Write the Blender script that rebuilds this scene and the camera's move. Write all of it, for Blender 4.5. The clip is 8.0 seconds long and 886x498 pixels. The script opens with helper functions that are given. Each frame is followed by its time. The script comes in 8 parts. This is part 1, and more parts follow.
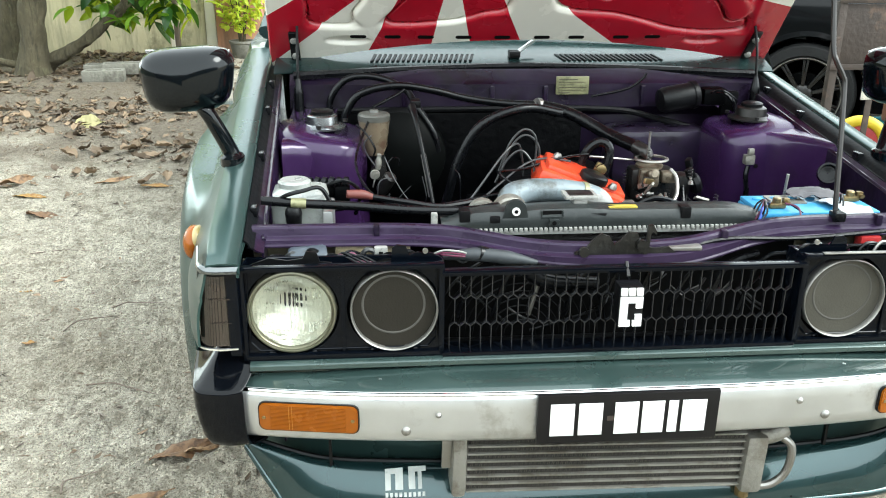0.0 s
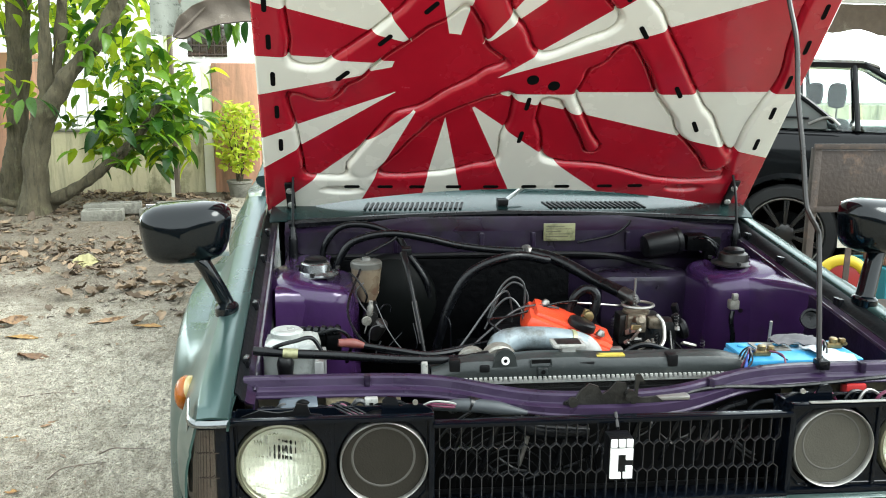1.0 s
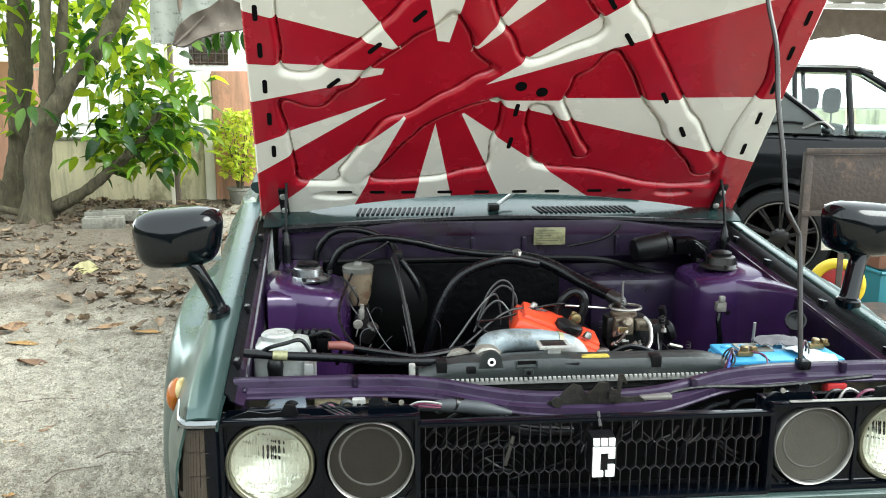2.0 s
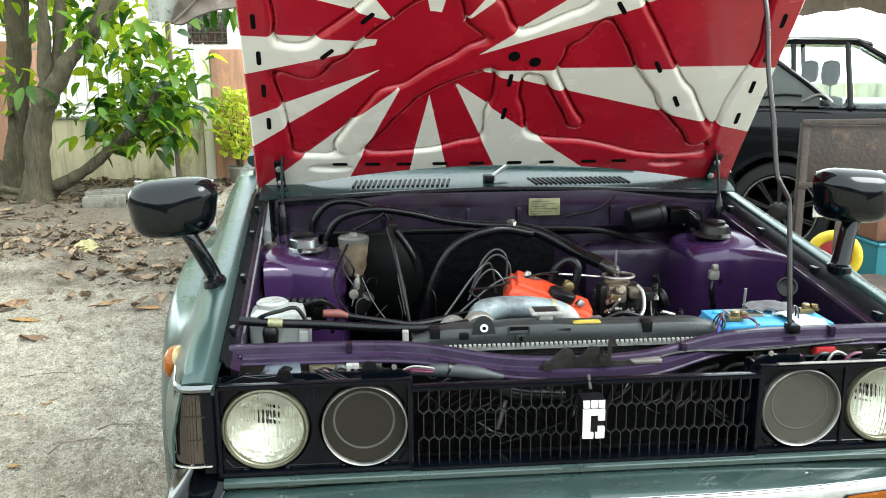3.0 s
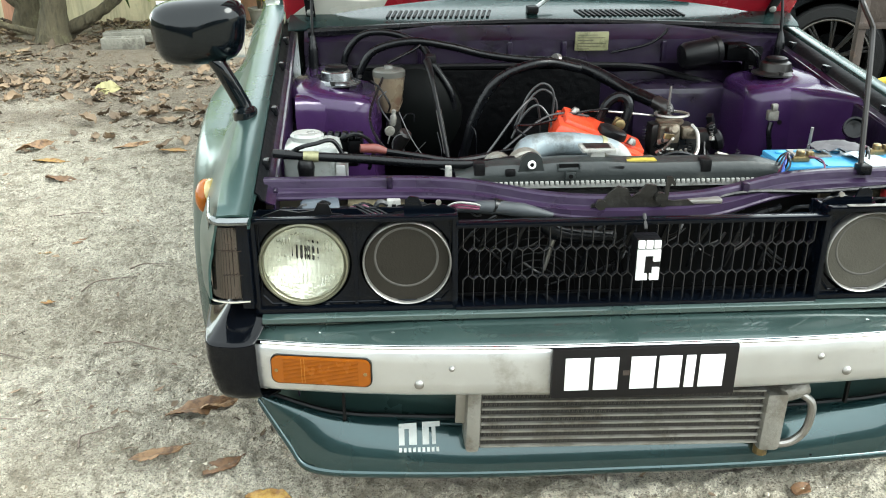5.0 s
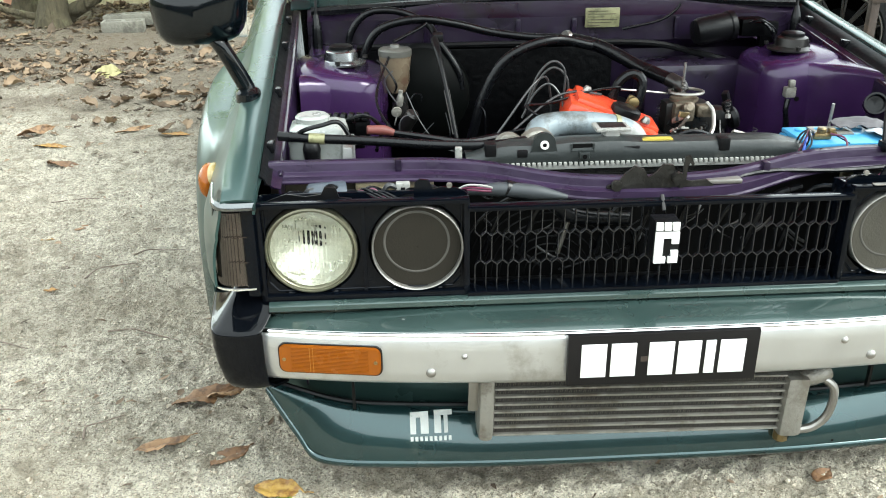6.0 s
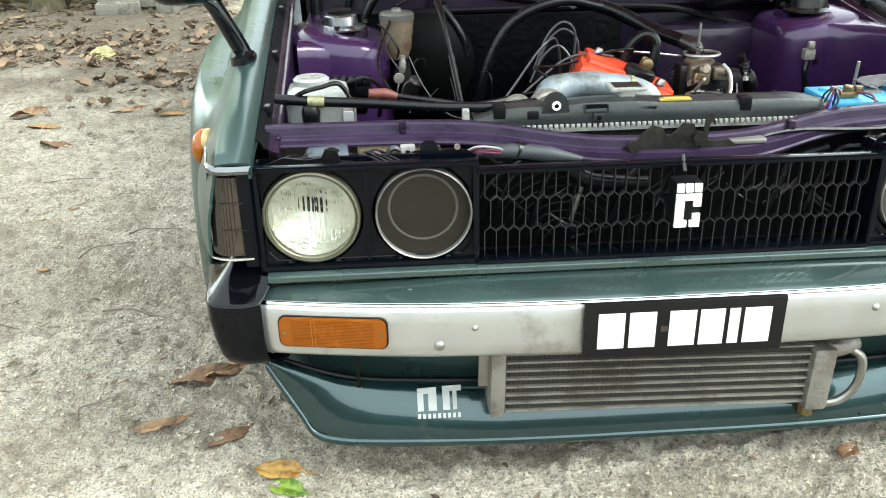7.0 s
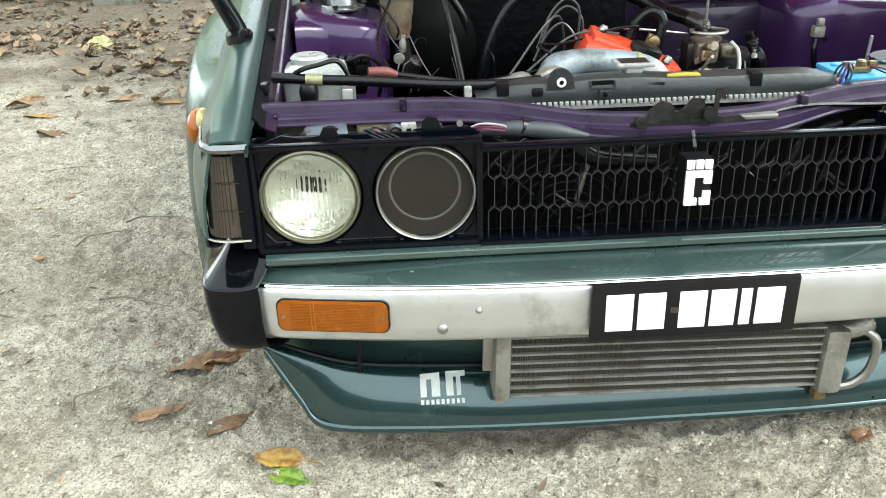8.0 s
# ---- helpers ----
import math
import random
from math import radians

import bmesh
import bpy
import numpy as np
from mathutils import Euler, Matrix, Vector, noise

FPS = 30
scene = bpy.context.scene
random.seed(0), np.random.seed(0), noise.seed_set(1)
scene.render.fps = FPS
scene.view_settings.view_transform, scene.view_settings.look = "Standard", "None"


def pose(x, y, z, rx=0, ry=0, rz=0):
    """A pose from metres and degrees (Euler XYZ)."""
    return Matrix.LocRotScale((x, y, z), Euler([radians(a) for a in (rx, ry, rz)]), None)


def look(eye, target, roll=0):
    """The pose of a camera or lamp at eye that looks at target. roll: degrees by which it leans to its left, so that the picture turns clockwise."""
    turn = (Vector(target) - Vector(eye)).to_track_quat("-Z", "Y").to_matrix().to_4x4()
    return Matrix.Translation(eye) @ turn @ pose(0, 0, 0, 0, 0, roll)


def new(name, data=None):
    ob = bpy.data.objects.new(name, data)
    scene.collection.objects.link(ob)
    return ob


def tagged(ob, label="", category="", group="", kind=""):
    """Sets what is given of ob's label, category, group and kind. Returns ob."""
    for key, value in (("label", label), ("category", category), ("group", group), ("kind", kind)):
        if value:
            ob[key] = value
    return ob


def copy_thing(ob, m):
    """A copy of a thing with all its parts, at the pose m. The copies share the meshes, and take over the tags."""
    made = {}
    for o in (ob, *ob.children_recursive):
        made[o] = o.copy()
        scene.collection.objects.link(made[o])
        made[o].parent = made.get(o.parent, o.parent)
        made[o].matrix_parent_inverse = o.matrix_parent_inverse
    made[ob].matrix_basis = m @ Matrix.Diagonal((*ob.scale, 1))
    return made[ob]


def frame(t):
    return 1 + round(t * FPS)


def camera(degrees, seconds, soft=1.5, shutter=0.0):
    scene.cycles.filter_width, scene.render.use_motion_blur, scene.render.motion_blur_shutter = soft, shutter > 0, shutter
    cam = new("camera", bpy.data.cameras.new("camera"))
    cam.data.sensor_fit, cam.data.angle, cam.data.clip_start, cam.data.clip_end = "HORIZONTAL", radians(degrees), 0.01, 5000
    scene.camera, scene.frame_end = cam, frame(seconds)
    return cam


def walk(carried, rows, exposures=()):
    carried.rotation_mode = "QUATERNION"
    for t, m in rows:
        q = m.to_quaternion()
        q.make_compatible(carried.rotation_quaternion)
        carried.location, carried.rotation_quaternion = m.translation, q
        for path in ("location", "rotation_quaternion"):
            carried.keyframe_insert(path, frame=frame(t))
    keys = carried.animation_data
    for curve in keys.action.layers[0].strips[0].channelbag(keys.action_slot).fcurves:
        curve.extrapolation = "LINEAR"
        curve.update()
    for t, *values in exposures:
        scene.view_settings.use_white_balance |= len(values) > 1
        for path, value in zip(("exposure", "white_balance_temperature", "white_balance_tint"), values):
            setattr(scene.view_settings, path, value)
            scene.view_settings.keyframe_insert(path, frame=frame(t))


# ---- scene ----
cam = camera(55.3, 8.0, 1.0)
PATH = [
    (0, (-0.416, -1.274, 1.063), (-0.252, 0.594, 0.366), 0.5),
    (0.5, (-0.415, -1.282, 1.093), (-0.235, 0.646, 0.593), 0.2),
    (1, (-0.412, -1.294, 1.103), (-0.227, 0.657, 0.705), 0.4),
    (1.5, (-0.4, -1.309, 1.107), (-0.218, 0.649, 0.738), 0.3),
    (3, (-0.368, -1.347, 1.084), (-0.196, 0.598, 0.654), -0.3),
    (3.5, (-0.376, -1.347, 1.073), (-0.212, 0.595, 0.624), -0.4),
    (4, (-0.384, -1.329, 1.056), (-0.238, 0.592, 0.519), -0.2),
    (4.5, (-0.394, -1.298, 1.043), (-0.27, 0.59, 0.398), -0.0),
    (5, (-0.403, -1.267, 1.025), (-0.29, 0.58, 0.267), 0.0),
    (6.5, (-0.416, -1.203, 0.994), (-0.316, 0.624, 0.187), -1.0),
    (7, (-0.421, -1.172, 0.955), (-0.321, 0.647, 0.129), -1.2),
    (7.5, (-0.422, -1.15, 0.932), (-0.323, 0.666, 0.101), -1.3),
    (8, (-0.422, -1.146, 0.924), (-0.326, 0.666, 0.082), -1.6),
]
walk(cam, [(t, look(eye, target, roll)) for t, eye, target, roll in PATH], [(0, 2.10, 5980, 1), (1, 2.03, 5980, 1), (3.2, 2.04, 5980, 1), (4.5, 2.10, 6060, 1), (7, 2.10, 6060, 1), (8, 2.08, 6060, 1)])

# ---------- world, sun, exposure ----------
world = bpy.data.worlds.new("world")
scene.world = world
world.use_nodes = True
wn = world.node_tree.nodes
sky = wn.new("ShaderNodeTexSky")
sky.sky_type = "NISHITA"
sky.sun_disc = False
sky.sun_elevation, sky.sun_rotation = radians(44), radians(115)
sky.air_density, sky.dust_density = 1.0, 3.0
# bright overcast: an even white cloud sheet over a washed-out sky, brighter towards the sun
veil = wn.new("ShaderNodeHueSaturation")
veil.inputs["Saturation"].default_value = 0.3
world.node_tree.links.new(sky.outputs[0], veil.inputs["Color"])
cloud = wn.new("ShaderNodeMix")
cloud.data_type = "RGBA"
cloud.inputs[0].default_value, cloud.inputs[7].default_value = 0.78, (6.9, 6.9, 6.75, 1)
world.node_tree.links.new(veil.outputs[0], cloud.inputs[6])
world.node_tree.links.new(cloud.outputs[2], wn["Background"].inputs[0])
wn["Background"].inputs[1].default_value = 0.14
sun = new("sun", bpy.data.lights.new("sun", "SUN"))
sun.data.energy, sun.data.angle, sun.data.color = 1.0, radians(30), (1.0, 0.95, 0.88)
sun.matrix_world = look((6.4, -3.0, 6.9), (0, 0, 0))


# ---------- materials ----------
def mat(name, base, rough=0.5, metal=0.0, var=0.15, scale=8.0, bump=0.0, bscale=60.0, coat=0.0, dirt=None, dirt_at=0.6, dirt_scale=3.0, rnd=0.0, rvar=0.1, spec=0.5):
    m = bpy.data.materials.new(name)
    m.use_nodes = True
    t = m.node_tree
    n, l = t.nodes, t.links
    b = n["Principled BSDF"]
    tc = n.new("ShaderNodeTexCoord")
    nz = n.new("ShaderNodeTexNoise")
    nz.inputs["Scale"].default_value, nz.inputs["Detail"].default_value = scale, 6
    l.new(tc.outputs["Object"], nz.inputs["Vector"])
    mx = n.new("ShaderNodeMix")
    mx.data_type = "RGBA"
    mx.inputs[6].default_value = (*[c * (1 - var) for c in base], 1)
    mx.inputs[7].default_value = (*[min(1, c * (1 + var)) for c in base], 1)
    l.new(nz.outputs["Fac"], mx.inputs[0])
    out = mx.outputs[2]
    if dirt:
        n2 = n.new("ShaderNodeTexNoise")
        n2.inputs["Scale"].default_value, n2.inputs["Detail"].default_value, n2.inputs["Roughness"].default_value = dirt_scale, 8, 0.7
        l.new(tc.outputs["Object"], n2.inputs["Vector"])
        r2 = n.new("ShaderNodeValToRGB")
        r2.color_ramp.elements[0].position, r2.color_ramp.elements[1].position = dirt_at, dirt_at + 0.12
        l.new(n2.outputs["Fac"], r2.inputs[0])
        m2 = n.new("ShaderNodeMix")
        m2.data_type = "RGBA"
        m2.inputs[7].default_value = (*dirt, 1)
        l.new(r2.outputs[0], m2.inputs[0])
        l.new(out, m2.inputs[6])
        out = m2.outputs[2]
    if rnd:
        oi = n.new("ShaderNodeObjectInfo")
        hs = n.new("ShaderNodeHueSaturation")
        mr = n.new("ShaderNodeMapRange")
        mr.inputs[3].default_value, mr.inputs[4].default_value = 1 - rnd, 1 + rnd
        l.new(oi.outputs["Random"], mr.inputs[0])
        l.new(mr.outputs[0], hs.inputs["Value"])
        mr2 = n.new("ShaderNodeMapRange")
        mr2.inputs[3].default_value, mr2.inputs[4].default_value = 0.5 + rnd * 0.06, 0.5 - rnd * 0.06
        l.new(oi.outputs["Random"], mr2.inputs[0])
        l.new(mr2.outputs[0], hs.inputs["Hue"])
        l.new(out, hs.inputs["Color"])
        out = hs.outputs[0]
    l.new(out, b.inputs["Base Color"])
    b.inputs["Metallic"].default_value = metal
    b.inputs["Specular IOR Level"].default_value = spec
    rr = n.new("ShaderNodeMapRange")
    rr.inputs[3].default_value, rr.inputs[4].default_value = max(0.02, rough - rvar), min(1, rough + rvar)
    l.new(nz.outputs["Fac"], rr.inputs[0])
    l.new(rr.outputs[0], b.inputs["Roughness"])
    b.inputs["Coat Weight"].default_value, b.inputs["Coat Roughness"].default_value = coat, 0.06
    if bump:
        nb = n.new("ShaderNodeTexNoise")
        nb.inputs["Scale"].default_value, nb.inputs["Detail"].default_value = bscale, 5
        l.new(tc.outputs["Object"], nb.inputs["Vector"])
        bp = n.new("ShaderNodeBump")
        bp.inputs["Strength"].default_value, bp.inputs["Distance"].default_value = bump, 0.01
        l.new(nb.outputs["Fac"], bp.inputs["Height"])
        l.new(bp.outputs[0], b.inputs["Normal"])
    return m


def glass(name, tint=(1, 1, 1), rough=0.02, mix=1.0):
    m = bpy.data.materials.new(name)
    m.use_nodes = True
    b = m.node_tree.nodes["Principled BSDF"]
    b.inputs["Base Color"].default_value = (*tint, 1)
    b.inputs["Roughness"].default_value, b.inputs["Transmission Weight"].default_value = rough, mix
    b.inputs["IOR"].default_value = 1.45
    return m


GREEN = mat("green_metallic_paint", (0.022, 0.050, 0.049), 0.30, 0.65, 0.15, 5, coat=1.0, dirt=(0.036, 0.064, 0.061), dirt_at=0.7, dirt_scale=7)
GREEN_DULL = mat("green_dull_paint", (0.030, 0.053, 0.049), 0.26, 0.45, 0.25, 6, coat=0.8, bump=0.05, bscale=12, dirt=(0.055, 0.075, 0.07), dirt_at=0.62, dirt_scale=9)
# lighter copy of the green paint: sky reflection put into the base colour
WING = mat("lit_green_metallic_paint", (0.032, 0.064, 0.060), 0.28, 0.55, 0.15, 5, coat=0.12, bump=0.06, bscale=6, dirt=(0.05, 0.083, 0.078), dirt_at=0.66, dirt_scale=6)
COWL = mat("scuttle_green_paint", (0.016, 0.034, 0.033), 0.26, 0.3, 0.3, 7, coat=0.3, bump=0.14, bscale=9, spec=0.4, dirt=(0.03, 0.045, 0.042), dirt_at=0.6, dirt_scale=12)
CHIN = mat("satin_green_paint", (0.015, 0.040, 0.042), 0.26, 0.65, 0.2, 6, coat=0.9, bump=0.05, bscale=8, dirt=(0.045, 0.07, 0.066), dirt_at=0.62, dirt_scale=14)
PLATE_WHITE = mat("white_plate_paint", (0.7, 0.7, 0.68), 0.5, 0, 0.08, 20)
PURPLE = mat("purple_paint", (0.028, 0.0105, 0.048), 0.22, 0.2, 0.4, 9, coat=0.3, spec=0.4, bump=0.35, bscale=13, dirt=(0.02, 0.011, 0.03), dirt_at=0.54, dirt_scale=8)
PURPLE_DUSTY = mat("dusty_violet_paint", (0.020, 0.0115, 0.030), 0.3, 0.1, 0.5, 14, coat=0.0, bump=0.3, bscale=20, dirt=(0.034, 0.027, 0.043), dirt_at=0.6, dirt_scale=12, spec=0.24)
DARK_STEEL = mat("dark_bare_steel", (0.045, 0.043, 0.042), 0.3, 0.8, 0.3, 20)
# darker copy of the dusty purple paint, with the bay's shade in its colour
PURPLE_SHADED = mat("shaded_dusty_purple_paint", (0.012, 0.0068, 0.020), 0.3, 0.15, 0.5, 9, coat=0.35, bump=0.3, bscale=18, dirt=(0.007, 0.005, 0.009), dirt_at=0.5, dirt_scale=10, spec=0.3)
BLACK_GLOSS = mat("gloss_black_plastic", (0.0014, 0.0022, 0.004), 0.12, 0, 0.2, 10, coat=0.0, spec=0.17, bump=0.05, bscale=9)
MIRROR_BLACK = mat("polished_black_plastic", (0.0012, 0.0024, 0.0034), 0.09, 0, 0.2, 10, coat=0.0, spec=0.33, bump=0.04, bscale=7)
CAP_BLACK = mat("scuffed_gloss_black_plastic", (0.0016, 0.002, 0.003), 0.07, 0, 0.2, 10, rvar=0.03, spec=0.2, bump=0.06, bscale=14)
# near-black for holes and recesses, their inner shade put into the colour
VOID = mat("hollow_shade_black", (0.004, 0.004, 0.004), 0.95, 0, 0.1, 10, spec=0.05)
BLACK = mat("black_plastic", (0.004, 0.0041, 0.0046), 0.34, 0, 0.3, 14, bump=0.1, bscale=200, dirt=(0.011, 0.0105, 0.010), dirt_at=0.64, dirt_scale=14, spec=0.18)
RUBBER = mat("black_rubber", (0.0026, 0.0029, 0.0037), 0.27, 0, 0.3, 20, bump=0.08, bscale=60, dirt=(0.008, 0.009, 0.010), dirt_at=0.64, dirt_scale=18, spec=0.26)
SEAL = mat("dull_black_seal", (0.0035, 0.0042, 0.005), 0.45, 0, 0.3, 20, bump=0.1, bscale=60, dirt=(0.012, 0.013, 0.014), dirt_at=0.62, dirt_scale=14, spec=0.12)
# grimy metal taken near black: the bay's deep shade is in the colour
SHADED_GRIME = mat("shaded_grimy_metal", (0.001, 0.0011, 0.0014), 0.42, 0.0, 0.5, 15, bump=0.3, bscale=50, dirt=(0.0032, 0.0034, 0.0038), dirt_at=0.62, dirt_scale=12, spec=0.06)
SATIN = mat("brushed_aluminium", (0.58, 0.588, 0.585), 0.36, 0.85, 0.14, 14, dirt=(0.43, 0.425, 0.405), dirt_at=0.56, dirt_scale=9)
WORN_CHROME = mat("worn_chrome", (0.17, 0.18, 0.182), 0.2, 0.95, 0.3, 30, dirt=(0.1, 0.102, 0.1), dirt_at=0.58, dirt_scale=30)
CHROME = mat("chrome", (0.86, 0.87, 0.88), 0.1, 1, 0.03, 10, rvar=0.05)
STEEL = mat("worn_steel", (0.3, 0.29, 0.27), 0.42, 0.9, 0.25, 20, bump=0.1, dirt=(0.12, 0.1, 0.085), dirt_at=0.58, dirt_scale=20)
ALLOY = mat("oxidised_cast_aluminium", (0.26, 0.252, 0.225), 0.5, 0.6, 0.25, 25, bump=0.25, bscale=150, dirt=(0.16, 0.145, 0.12), dirt_at=0.5, dirt_scale=14)
FIN = mat("cooling_fin_metal", (0.012, 0.011, 0.010), 0.7, 0.2, 0.5, 160, bump=0.4, bscale=400)
AMBER = mat("amber_plastic", (0.22, 0.06, 0.002), 0.25, 0, 0.25, 40, bump=0.1, bscale=300, coat=0.1, spec=0.3)
WHITE = mat("white_paint", (0.82, 0.82, 0.8), 0.4, 0, 0.04, 20)
PLATE = mat("black_plate_acrylic", (0.006, 0.0055, 0.006), 0.35, 0, 0.3, 12, dirt=(0.03, 0.02, 0.015), dirt_at=0.62, dirt_scale=16, spec=0.25)
SMOKE = mat("smoked_lens", (0.03, 0.021, 0.015), 0.14, 0, 0.35, 18, coat=0.6)
MESHY = mat("dark_mesh_cover", (0.019, 0.017, 0.0135), 0.4, 0.0, 0.35, 14, bump=0.1, bscale=300, spec=0.12)
REFLECTOR = mat("silvered_reflector", (0.64, 0.635, 0.56), 0.3, 0.9, 0.15, 30, bump=0.7, bscale=80)
LAMP_RING = mat("dull_khaki_lamp_ring", (0.17, 0.165, 0.115), 0.34, 0.7, 0.3, 30, dirt=(0.08, 0.076, 0.05), dirt_at=0.58, dirt_scale=25)
LENS = glass("clear_ribbed_glass", (0.96, 0.975, 0.94), 0.05)
PAPER = mat("grubby_white_paper", (0.25, 0.25, 0.24), 0.6, 0, 0.15, 20, dirt=(0.15, 0.15, 0.14), dirt_at=0.58, dirt_scale=30)
CRIMP = mat("dull_crimped_tin", (0.34, 0.34, 0.32), 0.4, 0.4, 0.25, 60, dirt=(0.14, 0.135, 0.12), dirt_at=0.55, dirt_scale=40)


def pane_material():
    """Thin window glass: clear, and mirror-like at a grazing angle."""
    m = bpy.data.materials.new("window_glass")
    m.use_nodes = True
    n, l = m.node_tree.nodes, m.node_tree.links
    tr, gl, ms = n.new("ShaderNodeBsdfTransparent"), n.new("ShaderNodeBsdfGlossy"), n.new("ShaderNodeMixShader")
    tr.inputs["Color"].default_value = (0.86, 0.92, 0.9, 1)
    gl.inputs["Roughness"].default_value = 0.02
    fr = n.new("ShaderNodeFresnel")
    fr.inputs["IOR"].default_value = 1.5
    l.new(fr.outputs[0], ms.inputs[0])
    l.new(tr.outputs[0], ms.inputs[1])
    l.new(gl.outputs[0], ms.inputs[2])
    l.new(ms.outputs[0], n["Material Output"].inputs["Surface"])
    return m


PANE = pane_material()
ORANGE = mat("orange_red_enamel", (0.52, 0.045, 0.012), 0.35, 0, 0.2, 20, coat=0.3, bump=0.15, bscale=120, dirt=(0.2, 0.04, 0.02), dirt_at=0.64, dirt_scale=18)
SILVER_PIPE = mat("silver_painted_pipe", (0.15, 0.18, 0.197), 0.5, 0.15, 0.3, 22, bump=0.25, bscale=35, dirt=(0.06, 0.066, 0.064), dirt_at=0.52, dirt_scale=16)
MILKY = mat("milky_plastic", (0.3, 0.315, 0.3), 0.3, 0.1, 0.35, 14, coat=0.3, bump=0.25, bscale=25, dirt=(0.17, 0.17, 0.15), dirt_at=0.54, dirt_scale=14)
BLUE = mat("blue_battery_plastic", (0.05, 0.24, 0.44), 0.35, 0, 0.15, 20, dirt=(0.13, 0.27, 0.38), dirt_at=0.58, dirt_scale=16)
LABEL = mat("aged_label_foil", (0.21, 0.205, 0.11), 0.45, 0.2, 0.35, 40, dirt=(0.12, 0.12, 0.06), dirt_at=0.5, dirt_scale=60)
YELLOW = mat("yellow_plastic", (0.62, 0.45, 0.02), 0.4, 0, 0.15, 12)
RED = mat("red_plastic", (0.3, 0.02, 0.02), 0.35, 0, 0.25, 20)
BRASS = mat("brass", (0.24, 0.18, 0.085), 0.38, 0.85, 0.4, 40, dirt=(0.1, 0.09, 0.06), dirt_at=0.52, dirt_scale=40)
RED_WIRE = mat("dusty_red_wire", (0.10, 0.018, 0.045), 0.4, 0, 0.2, 20)
GREY_WIRE = mat("grey_ignition_lead", (0.032, 0.033, 0.034), 0.32, 0, 0.3, 20)
BLACKCAR = mat("black_car_paint", (0.003, 0.003, 0.0035), 0.16, 0.0, 0.2, 4, coat=0.08, spec=0.2)
TYRE = mat("tyre_rubber", (0.008, 0.008, 0.008), 0.7, 0, 0.3, 20, bump=0.3, bscale=120, spec=0.3)
RUST = mat("rusty_steel", (0.040, 0.029, 0.023), 0.6, 0.2, 0.5, 6, bump=0.3, bscale=60, dirt=(0.10, 0.062, 0.042), dirt_at=0.54, dirt_scale=7)
CONCRETE = mat("weathered_concrete", (0.17, 0.163, 0.135), 0.9, 0, 0.35, 9, bump=0.6, bscale=60, dirt=(0.09, 0.085, 0.068), dirt_at=0.5, dirt_scale=5)
RENDER_WALL = mat("mouldy_wall_render", (0.58, 0.52, 0.35), 0.9, 0, 0.15, 5, bump=0.3, bscale=30, dirt=(0.24, 0.22, 0.13), dirt_at=0.54, dirt_scale=2.2)
TERRACOTTA = mat("faded_orange_render", (0.5, 0.26, 0.17), 0.9, 0, 0.12, 5, bump=0.25, bscale=40, dirt=(0.3, 0.18, 0.12), dirt_at=0.58, dirt_scale=3)
FENCE = mat("pale_painted_steel", (0.62, 0.62, 0.6), 0.5, 0.2, 0.1, 20)
BARK = mat("tree_bark", (0.098, 0.083, 0.048), 0.92, 0, 0.5, 14, dirt=(0.16, 0.155, 0.085), dirt_at=0.56, dirt_scale=7)


def furrow(m, scale, stretch, depth, dark):
    """Long cracks along z, in relief and in colour."""
    n, l = m.node_tree.nodes, m.node_tree.links
    bs = n["Principled BSDF"]
    mp, nz, bp, mx, mr = n.new("ShaderNodeMapping"), n.new("ShaderNodeTexNoise"), n.new("ShaderNodeBump"), n.new("ShaderNodeMix"), n.new("ShaderNodeMapRange")
    mp.inputs["Scale"].default_value = (1, 1, stretch)
    nz.inputs["Scale"].default_value, nz.inputs["Detail"].default_value, nz.inputs["Roughness"].default_value = scale, 9, 0.7
    l.new(n["Texture Coordinate"].outputs["Object"], mp.inputs["Vector"])
    l.new(mp.outputs[0], nz.inputs["Vector"])
    bp.inputs["Strength"].default_value, bp.inputs["Distance"].default_value = 1.0, depth
    l.new(nz.outputs["Fac"], bp.inputs["Height"])
    l.new(bp.outputs[0], bs.inputs["Normal"])
    mr.inputs[1].default_value, mr.inputs[2].default_value, mr.inputs[3].default_value, mr.inputs[4].default_value = 0.36, 0.5, 0.75, 0.0
    l.new(nz.outputs["Fac"], mr.inputs[0])
    mx.data_type = "RGBA"
    mx.inputs[7].default_value = (*dark, 1)
    l.new(mr.outputs[0], mx.inputs[0])
    l.new(bs.inputs["Base Color"].links[0].from_socket, mx.inputs[6])
    l.new(mx.outputs[2], bs.inputs["Base Color"])


